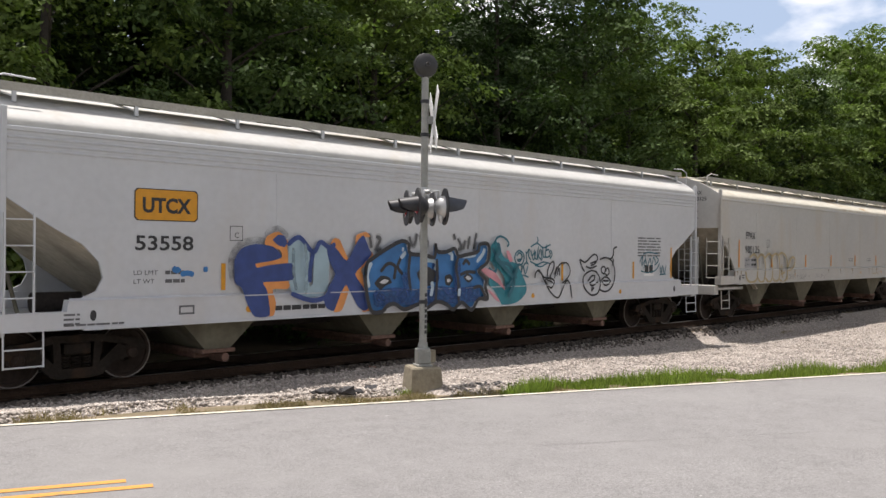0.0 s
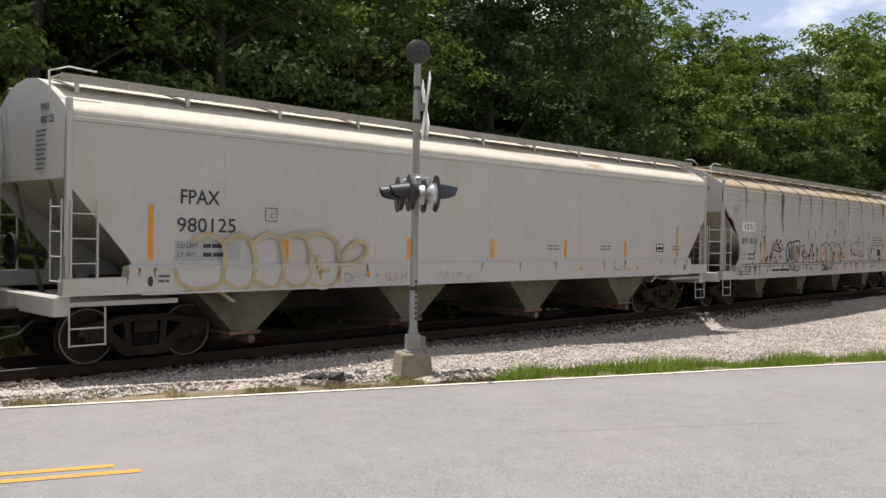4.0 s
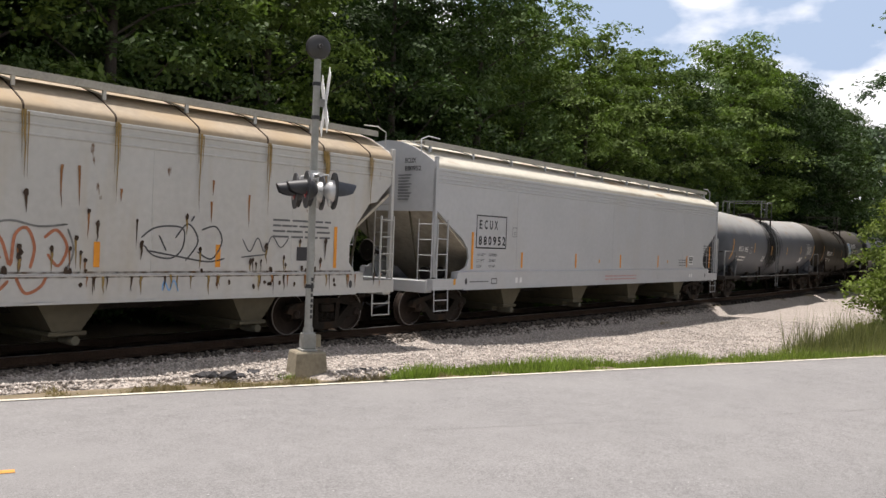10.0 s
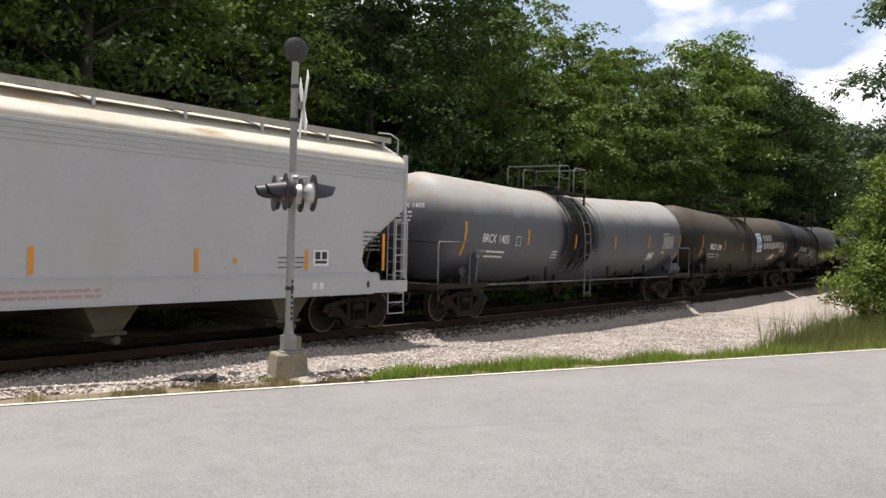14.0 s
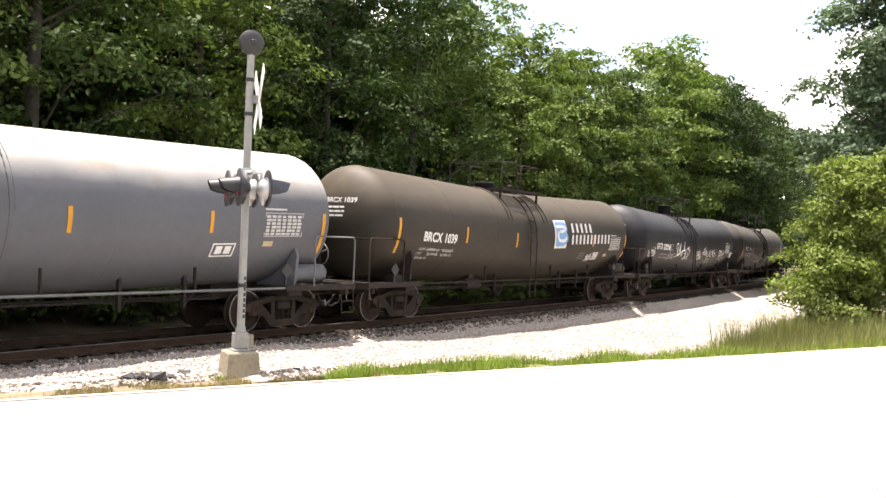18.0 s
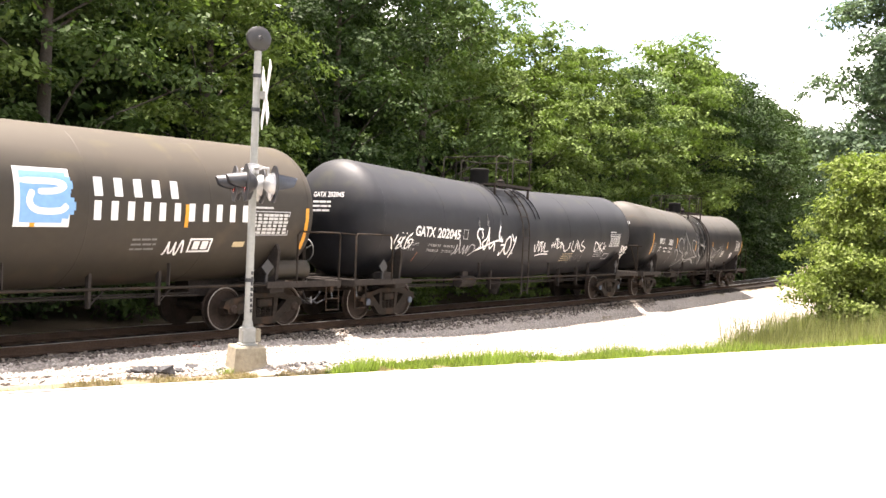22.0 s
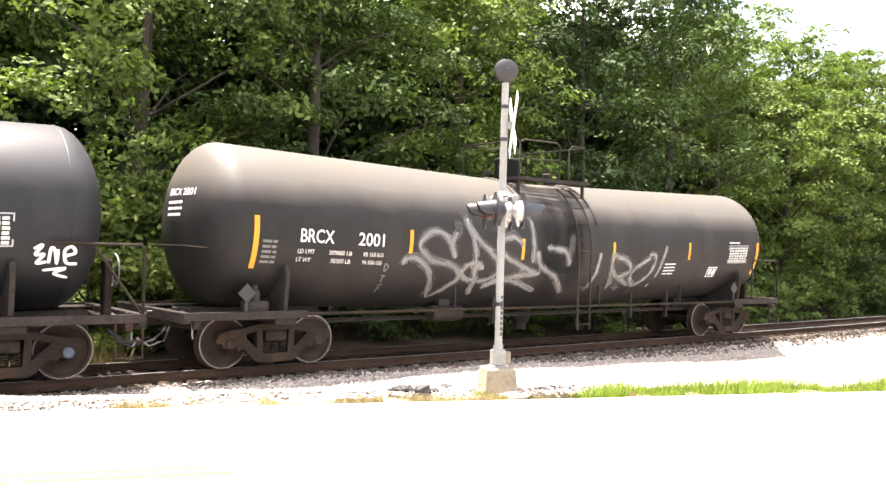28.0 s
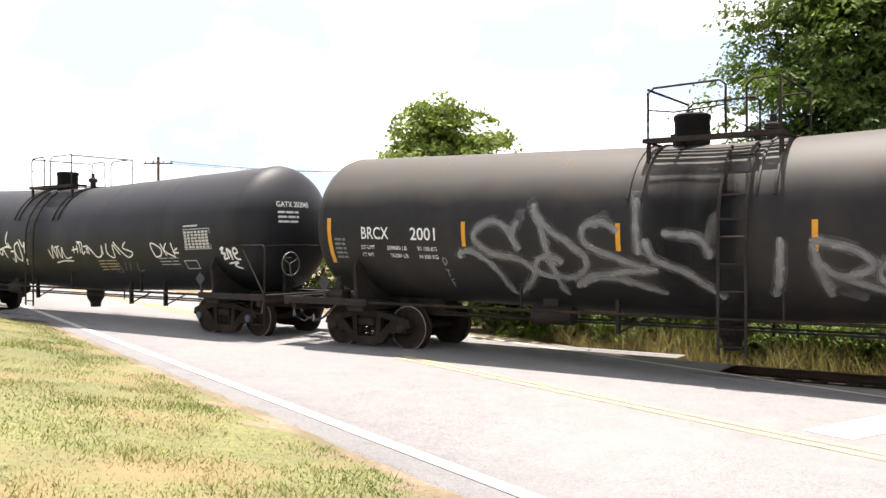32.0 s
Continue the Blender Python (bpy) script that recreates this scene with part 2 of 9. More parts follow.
M = {
    "asphalt": surface("asphalt", (0.240, 0.233, 0.231), 0.9, grain=((0.3, 0.06), (2.5, 0.08), (10, 0.05), (28, 0.16), (80, 0.36)), bump=(0.5, 150), spec=0.3,
                       wear=(((0.27, 0.263, 0.259), 0.4, 0.5, 0.8), ((0.52, 0.51, 0.49), 26.0, 0.705, 0.73))),
    "white_line": surface("white_line", (0.62, 0.62, 0.60), 0.7, grain=((60, 0.15),), wear=(((0.24, 0.235, 0.225), 5.0, 0.50, 0.7),)),
    "crack": surface("crack", (0.145, 0.14, 0.137), 0.95, grain=((8, 0.3),)),
    "cream_line": surface("cream_line", (0.66, 0.62, 0.50), 0.7, grain=((60, 0.15),), wear=(((0.30, 0.28, 0.24), 7.0, 0.56, 0.72),)),
    "yellow_line": surface("yellow_line", (0.60, 0.285, 0.06), 0.65, grain=((60, 0.15),), wear=(((0.25, 0.2, 0.12), 6.0, 0.58, 0.72),)),
    "worn_yellow": surface("worn_yellow", (0.52, 0.44, 0.20), 0.75, grain=((60, 0.15),), wear=(((0.23, 0.22, 0.20), 3.0, 0.42, 0.66),)),
    "soil": surface("soil", (0.235, 0.18, 0.12), 0.95, grain=((0.6, 0.25), (14, 0.35)), bump=(0.6, 25), wear=(((0.15, 0.125, 0.07), 0.8, 0.45, 0.6),)),
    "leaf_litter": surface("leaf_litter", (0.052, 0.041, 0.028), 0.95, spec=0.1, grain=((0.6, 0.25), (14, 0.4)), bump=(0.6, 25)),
    "lawn": surface("lawn", (0.165, 0.165, 0.066), 0.95, grain=((0.5, 0.25), (12, 0.35)), bump=(0.6, 40), wear=(((0.22, 0.17, 0.08), 0.7, 0.5, 0.68),)),
    "gravel": surface("gravel", (0.34, 0.298, 0.262), 0.95, grain=((0.5, 0.12), (9, 0.3), (24, 0.5), (60, 0.3)), bump=(1.0, 22), wear=(((0.15, 0.135, 0.12), 22.0, 0.56, 0.66),)),
    "stone": surface("stone", (0.42, 0.375, 0.335), 0.9, grain=((9, 0.2),), island=0.38),
    "stone_shaded": surface("stone_shaded", (0.105, 0.088, 0.074), 0.9, grain=((9, 0.2),), island=0.5),
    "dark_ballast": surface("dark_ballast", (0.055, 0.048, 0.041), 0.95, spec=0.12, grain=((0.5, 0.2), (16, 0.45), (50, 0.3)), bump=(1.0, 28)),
    "dark_rock": surface("dark_rock", (0.05, 0.048, 0.05), 0.85, grain=((6, 0.4),), bump=(0.6, 12)),
    "tie": surface("tie", (0.032, 0.028, 0.025), 0.95, spec=0.12, grain=((3, 0.3), (25, 0.4)), bump=(0.7, 18), rand=0.25),
    "rail": surface("rail", (0.050, 0.032, 0.022), 0.75, 0.2, spec=0.12, grain=((2, 0.3), (30, 0.3)), bump=(0.2, 40)),
    "rail_head": surface("rail_head", (0.45, 0.44, 0.43), 0.3, 0.9, grain=((6, 0.2),)),
    "steel_dark": surface("steel_dark", (0.032, 0.027, 0.024), 0.75, 0.1, spec=0.12, grain=((2, 0.3), (18, 0.3)), bump=(0.25, 25)),
    "truck_iron": surface("truck_iron", (0.025, 0.020, 0.016), 0.8, 0.1, spec=0.12, grain=((2.5, 0.35), (20, 0.3)), bump=(0.3, 22), wear=(((0.055, 0.034, 0.022), 3.0, 0.55, 0.75),)),
    "wheel_face": surface("wheel_face", (0.033, 0.024, 0.019), 0.7, 0.2, spec=0.12, grain=((3, 0.4), (14, 0.25))),
    "wheel_rim": surface("wheel_rim", (0.2, 0.18, 0.16), 0.5, 0.5, grain=((8, 0.3),)),
    "cap_blue": surface("cap_blue", (0.05, 0.066, 0.092), 0.6, grain=((8, 0.3),)),
    "hopper_white": surface("hopper_white", (0.505, 0.515, 0.535), 0.5, grain=((0.6, 0.05), (8, 0.04)), wear=(((0.48, 0.45, 0.42), (0.7, 0.7, 0.25), 0.58, 0.85),)),
    "hopper_cream": surface("hopper_cream", (0.46, 0.452, 0.432), 0.55, grain=((0.6, 0.06), (8, 0.05)), wear=(((0.44, 0.38, 0.30), (0.9, 0.9, 0.25), 0.56, 0.85),)),
    "hopper_rusty": surface("hopper_rusty", (0.45, 0.442, 0.422), 0.6, grain=((0.6, 0.06), (8, 0.05)), wear=(((0.40, 0.33, 0.22), (1.2, 1.2, 0.16), 0.56, 0.85), ((0.12, 0.06, 0.025), (3.5, 3.5, 1.6), 0.72, 0.76))),
    "hopper_grey": surface("hopper_grey", (0.425, 0.432, 0.445), 0.5, grain=((0.6, 0.05), (8, 0.04)), wear=(((0.42, 0.40, 0.38), (0.7, 0.7, 0.25), 0.58, 0.85),)),
    "roof_dust": surface("roof_dust", (0.37, 0.30, 0.215), 0.8, grain=((1.5, 0.1), (9, 0.1)), wear=(((0.38, 0.28, 0.165), (0.8, 0.8, 0.8), 0.5, 0.75),)),
    "roof_white": surface("roof_white", (0.50, 0.495, 0.475), 0.7, grain=((1.5, 0.06), (9, 0.06)), wear=(((0.42, 0.36, 0.26), (0.7, 0.7, 0.7), 0.56, 0.8),)),
    "roof_cream": surface("roof_cream", (0.55, 0.515, 0.435), 0.75, grain=((1.5, 0.08), (9, 0.08)), wear=(((0.46, 0.38, 0.26), (0.5, 1.2, 1.2), 0.58, 0.78), ((0.33, 0.20, 0.08), (0.5, 1.6, 1.6), 0.58, 0.74))),
    "board_steel": surface("board_steel", (0.34, 0.325, 0.285), 0.65, 0.1, grain=((3, 0.15), (20, 0.15))),
    # Bay colours are lowered: the shade under the car is put into them.
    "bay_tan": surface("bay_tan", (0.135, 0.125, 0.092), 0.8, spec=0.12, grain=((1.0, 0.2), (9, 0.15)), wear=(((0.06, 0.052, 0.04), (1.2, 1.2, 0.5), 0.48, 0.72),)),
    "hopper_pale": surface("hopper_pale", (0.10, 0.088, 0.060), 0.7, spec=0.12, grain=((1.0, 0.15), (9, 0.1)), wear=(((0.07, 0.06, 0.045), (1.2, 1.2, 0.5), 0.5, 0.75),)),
    "slope_dust": surface("slope_dust", (0.40, 0.36, 0.29), 0.8, grain=((1.0, 0.2), (9, 0.15)), wear=(((0.22, 0.19, 0.14), (1.2, 1.2, 0.5), 0.5, 0.75),)),
    "galvanised": surface("galvanised", (0.135, 0.138, 0.138), 0.6, 0.3, grain=((5, 0.2), (30, 0.15))),
    # Tank crowns: the pale tops carry sunlight in the colour along with dust.
    "tank_grey": dusty_lit_crown(surface("tank_grey", (0.102, 0.108, 0.122), 0.55, spec=0.3, grain=((0.5, 0.1), (6, 0.06)), wear=(((0.09, 0.09, 0.092), (1.4, 1.4, 0.3), 0.56, 0.8),)), (0.36, 0.352, 0.335), (0.35, 0.265, 0.18)),
    "tank_brown": dusty_lit_crown(surface("tank_brown", (0.036, 0.030, 0.022), 0.62, spec=0.3, grain=((0.5, 0.2), (5, 0.12)), wear=(((0.035, 0.030, 0.024), (1.0, 1.0, 0.35), 0.5, 0.75), ((0.085, 0.062, 0.04), (0.8, 0.8, 0.6), 0.58, 0.8))), (0.068, 0.057, 0.044), (0.088, 0.074, 0.045)),
    "tank_black": dusty_lit_crown(surface("tank_black", (0.0115, 0.012, 0.015), 0.55, spec=0.3, grain=((0.5, 0.2), (5, 0.15)), wear=(((0.026, 0.025, 0.025), (0.8, 0.8, 0.4), 0.55, 0.8),)), (0.034, 0.035, 0.040), (0.05, 0.05, 0.042)),
    "tank_soot": dusty_lit_crown(surface("tank_soot", (0.017, 0.016, 0.016), 0.6, spec=0.25, grain=((0.5, 0.25), (5, 0.15)), wear=(((0.036, 0.031, 0.028), (0.8, 0.8, 0.4), 0.52, 0.8),)), (0.084, 0.078, 0.070), (0.098, 0.078, 0.058)),
    "spill_black": surface("spill_black", (0.010, 0.0095, 0.009), 0.8, spec=0.15, grain=((3, 0.3),)),
    "spill_wash": misty(surface("spill_wash", (0.014, 0.0135, 0.013), 0.8, spec=0.15, grain=((3, 0.3),)), 0.35, 1.0),
    "smoke_wash": smoky(surface("smoke_wash", (0.020, 0.019, 0.018), 0.8, spec=0.15, grain=((3, 0.3),)), 0.85),
    "decal_white": surface("decal_white", (0.70, 0.70, 0.69), 0.6, grain=((14, 0.12),)),
    "decal_pale": surface("decal_pale", (0.47, 0.47, 0.455), 0.6, grain=((14, 0.2),)),
    "decal_grey": surface("decal_grey", (0.34, 0.34, 0.35), 0.6, grain=((14, 0.12),)),
    "decal_slate": surface("decal_slate", (0.10, 0.10, 0.105), 0.6, grain=((14, 0.15),)),
    "decal_dim": surface("decal_dim", (0.14, 0.14, 0.137), 0.7, grain=((14, 0.2),)),
    "spray_haze": misty(surface("spray_haze", (0.16, 0.16, 0.157), 0.7, grain=((8, 0.3),)), 0.0, 0.55),
    "decal_black": surface("decal_black", (0.025, 0.025, 0.028), 0.6, grain=((14, 0.15),)),
    "decal_yellow": surface("decal_yellow", (0.58, 0.265, 0.012), 0.45, grain=((10, 0.1),)),
    "decal_orange": surface("decal_orange", (0.68, 0.26, 0.012), 0.45, grain=((10, 0.1),)),
    "print_rose": surface("print_rose", (0.44, 0.27, 0.26), 0.6, grain=((10, 0.1),)),
    "spray_brick": surface("spray_brick", (0.36, 0.13, 0.065), 0.6, grain=((10, 0.25),)),
    "rust_mist": misty(surface("rust_mist", (0.13, 0.075, 0.032), 0.85, grain=((9, 0.4),)), 0.0, 0.95),
    "print_faint": surface("print_faint", (0.33, 0.32, 0.31), 0.6, grain=((10, 0.3),)),
    "rust_gate": surface("rust_gate", (0.15, 0.085, 0.062), 0.8, grain=((3, 0.3), (12, 0.3))),
    "sky_blue": surface("sky_blue", (0.17, 0.35, 0.60), 0.5, grain=((10, 0.08),)),
    "spray_navy": surface("spray_navy", (0.028, 0.055, 0.20), 0.55, grain=((5, 0.2),)),
    "spray_blue": surface("spray_blue", (0.03, 0.145, 0.36), 0.55, grain=((3, 0.3),)),
    "spray_pale": surface("spray_pale", (0.30, 0.41, 0.47), 0.55, grain=((3, 0.15),)),
    "spray_teal": surface("spray_teal", (0.022, 0.185, 0.235), 0.55, grain=((3, 0.25),)),
    "spray_orange": surface("spray_orange", (0.62, 0.25, 0.07), 0.55, grain=((3, 0.2),)),
    "spray_deep": misty(surface("spray_deep", (0.018, 0.06, 0.20), 0.55, grain=((3, 0.3),)), 0.25, 0.95),
    "spray_dusk": surface("spray_dusk", (0.014, 0.11, 0.155), 0.55, grain=((3, 0.25),)),
    "spray_light": surface("spray_light", (0.42, 0.52, 0.60), 0.55, grain=((5, 0.2),)),
    "spray_pink": surface("spray_pink", (0.55, 0.25, 0.29), 0.55, grain=((3, 0.2),)),
    "spray_grime": misty(surface("spray_grime", (0.22, 0.30, 0.35), 0.6, grain=((3, 0.2),)), 0.2, 0.8),
    "spray_fog": misty(surface("spray_fog", (0.09, 0.085, 0.08), 0.7, grain=((8, 0.3),)), 0.0, 0.5),
    "soot_wash": smoky(surface("soot_wash", (0.012, 0.0115, 0.011), 0.8, spec=0.2, grain=((3, 0.3),)), 0.9),
    "spray_tan": surface("spray_tan", (0.42, 0.34, 0.20), 0.6, grain=((3, 0.2),)),
    "spray_mist": misty(surface("spray_mist", (0.22, 0.22, 0.22), 0.7, grain=((4, 0.3),)), 0.25, 0.75),
    "spray_silver": surface("spray_silver", (0.165, 0.165, 0.16), 0.6, grain=((4, 0.3),)),
    "rust_stain": stain(surface("rust_stain", (0.25, 0.105, 0.03), 0.8, grain=((6, 0.35),))),
    "rust_olive": stain(surface("rust_olive", (0.25, 0.165, 0.05), 0.8, grain=((6, 0.35),))),
    "rust_dark": stain(surface("rust_dark", (0.05, 0.027, 0.013), 0.85, grain=((9, 0.4),))),
    "rust_black": surface("rust_black", (0.045, 0.027, 0.016), 0.85, grain=((9, 0.5),)),
    "pole_paint": surface("pole_paint", (0.30, 0.30, 0.28), 0.6, 0.2, grain=((3, 0.15), (20, 0.1)), wear=(((0.20, 0.15, 0.10), 5.0, 0.62, 0.8),)),
    "signal_black": surface("signal_black", (0.022, 0.022, 0.026), 0.45, grain=((9, 0.2),)),
    "hood_grey": surface("hood_grey", (0.05, 0.057, 0.075), 0.45, grain=((9, 0.2),)),
    "signal_silver": surface("signal_silver", (0.55, 0.55, 0.55), 0.4, 0.5, grain=((9, 0.15),)),
    "bell_grey": surface("bell_grey", (0.035, 0.034, 0.035), 0.45, 0.1, grain=((9, 0.2),)),
    "red_lens": surface("red_lens", (0.30, 0.01, 0.012), 0.15, spec=0.8),
    "sign_white": surface("sign_white", (0.88, 0.88, 0.87), 0.4, grain=((6, 0.08),)),
    "concrete": surface("concrete", (0.27, 0.235, 0.17), 0.9, grain=((2, 0.15), (20, 0.15)), bump=(0.4, 30), wear=(((0.16, 0.13, 0.09), 4.0, 0.5, 0.75),)),
    "bark": surface("bark", (0.05, 0.041, 0.033), 0.95, grain=((4, 0.3), (20, 0.3)), bump=(0.8, 14)),
    "leaf_deep": leaf_material("leaf_deep", (0.037, 0.062, 0.021), glow=0.16),
    "leaf_mid": leaf_material("leaf_mid", (0.070, 0.108, 0.034), glow=0.18),
    "leaf_light": leaf_material("leaf_light", (0.122, 0.170, 0.046), glow=0.24),
    "leaf_bright": leaf_material("leaf_bright", (0.15, 0.188, 0.05), glow=0.30),
    "leaf_cool": leaf_material("leaf_cool", (0.082, 0.118, 0.072), glow=0.2),
    "grass_blade": leaf_material("grass_blade", (0.165, 0.215, 0.048), island=0.4, glow=0.35),
    "weed_blade": leaf_material("weed_blade", (0.19, 0.195, 0.085), island=0.45, glow=0.32),
    "lawn_blade": leaf_material("lawn_blade", (0.155, 0.175, 0.058), island=0.25, glow=0.3),
    "straw_blade": leaf_material("straw_blade", (0.27, 0.212, 0.125), island=0.35, glow=0.3),
    "timber": surface("timber", (0.10, 0.075, 0.05), 0.9, grain=((3, 0.3),)),
    "junk_red": surface("junk_red", (0.30, 0.09, 0.05), 0.8, grain=((5, 0.4),)),
    "placard": surface("placard", (0.018, 0.018, 0.02), 0.5, grain=((6, 0.2),)),
}

# ---- mesh helpers ----
class Geo:
    """Vertices and faces of one mesh."""

    def __init__(self):
        self.v, self.f, self.marks = [], [], []

    def paint(self, k):
        """Faces from here on take the material of that number."""
        self.marks.append((len(self.f), k))
        return self

    def add(self, verts, faces):
        k = len(self.v)
        self.v += [tuple(p) for p in verts]
        self.f += [tuple(i + k for i in f) for f in faces]
        return self

    def box(self, x0, x1, y0, y1, z0, z1, m=None):
        p = [(x, y, z) for x in (x0, x1) for y in (y0, y1) for z in (z0, z1)]
        if m:
            p = [m @ Vector(q) for q in p]
        return self.add(p, [(0, 1, 3, 2), (4, 6, 7, 5), (0, 4, 5, 1), (2, 3, 7, 6), (0, 2, 6, 4), (1, 5, 7, 3)])

    def slab(self, x0, x1, y0, y1, z0, z1, e=0.01):
        """A box with chamfered edges."""
        p, n = [], []
        for sx in (0, 1):
            for sy in (0, 1):
                for sz in (0, 1):
                    c = [(x0, x1)[sx], (y0, y1)[sy], (z0, z1)[sz]]
                    d = [e if s == 0 else -e for s in (sx, sy, sz)]
                    p += [(c[0], c[1] + d[1], c[2] + d[2]), (c[0] + d[0], c[1], c[2] + d[2]), (c[0] + d[0], c[1] + d[1], c[2])]
        def i(sx, sy, sz, a):
            return ((sx * 2 + sy) * 2 + sz) * 3 + a
        f = [(i(0, 0, 0, 0), i(0, 0, 1, 0), i(0, 1, 1, 0), i(0, 1, 0, 0)), (i(1, 0, 0, 0), i(1, 1, 0, 0), i(1, 1, 1, 0), i(1, 0, 1, 0)),
             (i(0, 0, 0, 1), i(1, 0, 0, 1), i(1, 0, 1, 1), i(0, 0, 1, 1))] + [(i(0, 1, 0, 1), i(0, 1, 1, 1), i(1, 1, 1, 1), i(1, 1, 0, 1)),
             (i(0, 0, 0, 2), i(0, 1, 0, 2), i(1, 1, 0, 2), i(1, 0, 0, 2)), (i(0, 0, 1, 2), i(1, 0, 1, 2), i(1, 1, 1, 2), i(0, 1, 1, 2))]
        for a in (0, 1):
            for b in (0, 1):
                f += [(i(0, a, b, 1), i(1, a, b, 1), i(1, a, b, 2), i(0, a, b, 2)), (i(a, 0, b, 0), i(a, 1, b, 0), i(a, 1, b, 2), i(a, 0, b, 2)),
                      (i(a, b, 0, 0), i(a, b, 1, 0), i(a, b, 1, 1), i(a, b, 0, 1))]
                f += [(i(a, b, c, 0), i(a, b, c, 1), i(a, b, c, 2)) for c in (0, 1)]
        return self.add(p, f)

    def prism(self, poly, a, b, axis="y"):
        """A closed polygon (convex or not) pushed from a to b along an axis. Points are (x, z) for y, (y, z) for x, (x, y) for z."""
        put = {"y": lambda p, t: (p[0], t, p[1]), "x": lambda p, t: (t, p[0], p[1]), "z": lambda p, t: (p[0], p[1], t)}[axis]
        n = len(poly)
        v = [put(p, a) for p in poly] + [put(p, b) for p in poly]
        return self.add(v, [tuple(range(n)), tuple(range(2 * n - 1, n - 1, -1))] + [(i, (i + 1) % n, n + (i + 1) % n, n + i) for i in range(n)])

    def tube(self, pts, r, n=8, closed=False, cap=True):
        """A round bar along points. r: one radius, or one for each point."""
        pts = [Vector(p) for p in pts]
        rs = r if isinstance(r, (list, tuple)) else [r] * len(pts)
        rings, side = [], None
        for i, p in enumerate(pts):
            d = (pts[min(i + 1, len(pts) - 1)] - pts[max(i - 1, 0)]).normalized()
            if side is None:
                side = d.cross(Vector((0, 0, 1)) if abs(d.z) < 0.9 else Vector((1, 0, 0))).normalized()
            side = (side - d * side.dot(d)).normalized()
            up = d.cross(side)
            rings.append([p + (side * math.cos(a) + up * math.sin(a)) * rs[i] for a in (2 * math.pi * j / n for j in range(n))])
        v = [q for ring in rings for q in ring]
        f = [(i * n + j, i * n + (j + 1) % n, (i + 1) * n + (j + 1) % n, (i + 1) * n + j) for i in range(len(pts) - 1) for j in range(n)]
        if cap:
            f += [tuple(range(n - 1, -1, -1)), tuple(range((len(pts) - 1) * n, len(pts) * n))]
        return self.add(v, f)

    def lathe(self, profile, centre=(0, 0, 0), axis="x", n=32):
        """A profile of (along, radius) turned round an axis."""
        v = []
        for a, r in profile:
            for j in range(n):
                c, s = r * math.cos(2 * math.pi * j / n), r * math.sin(2 * math.pi * j / n)
                p = {"x": (a, c, s), "y": (c, a, s), "z": (c, s, a)}[axis]
                v.append([p[i] + centre[i] for i in range(3)])
        f = [(i * n + j, i * n + (j + 1) % n, (i + 1) * n + (j + 1) % n, (i + 1) * n + j) for i in range(len(profile) - 1) for j in range(n)]
        return self.add(v, f)

    def loft(self, sections, close=False, caps=False):
        """Skin over rows of points, all of one length."""
        n = len(sections[0])
        m = n if close else n - 1
        f = [(i * n + j, i * n + (j + 1) % n, (i + 1) * n + (j + 1) % n, (i + 1) * n + j) for i in range(len(sections) - 1) for j in range(m)]
        if caps:
            f += [tuple(range(n)), tuple(range(len(sections) * n - 1, (len(sections) - 1) * n - 1, -1))]
        return self.add([p for s in sections for p in s], f)

    def mesh(self, name, mat, smooth=0):
        me = bpy.data.meshes.new(name)
        me.from_pydata(self.v, [], self.f)
        for one in mat if isinstance(mat, (list, tuple)) else (mat,):
            me.materials.append(M[one])
        for i, k in self.marks:
            for q in me.polygons[i:]:
                q.material_index = k
        if smooth:
            me.shade_smooth()
            me.set_sharp_from_angle(angle=radians(smooth))
        me.update()
        return me


def part(name, geo, mat, parent, label="", smooth=0, m=None):
    """One mesh object under a thing or under a part."""
    me = geo if isinstance(geo, bpy.types.Mesh) else geo.mesh(name, mat, smooth)
    ob = new(name, me)
    ob.parent = parent
    if m is not None:
        ob.matrix_basis = m
    if label:
        ob["label"] = label
    return ob


def thing(name, label, category, m=None, group="", kind=""):
    ob = new(name)
    ob.empty_display_size = 0.2
    if m is not None:
        ob.matrix_basis = m
    return tagged(ob, label, category, group, kind)


def solid(name, geo, mat, label, category, m=None, group="", kind="", smooth=0):
    ob = new(name, geo if isinstance(geo, bpy.types.Mesh) else geo.mesh(name, mat, smooth))
    if m is not None:
        ob.matrix_basis = m
    return tagged(ob, label, category, group, kind)


def letters(text, size, bold=0.0, wide=1.0):
    """Flat letters as (vertices in x and y, faces), their lower left corner at the origin."""
    cu = bpy.data.curves.new("letters", "FONT")
    cu.body, cu.size, cu.offset, cu.resolution_u = text, size / 0.73, bold, 3
    ob = new("letters", cu)
    dg = bpy.context.evaluated_depsgraph_get()
    me = bpy.data.meshes.new_from_object(ob.evaluated_get(dg))
    v = [(p.co.x * wide, p.co.y) for p in me.vertices]
    f = [tuple(q.vertices) for q in me.polygons]
    bpy.data.objects.remove(ob)
    bpy.data.curves.remove(cu)
    bpy.data.meshes.remove(me)
    return v, f


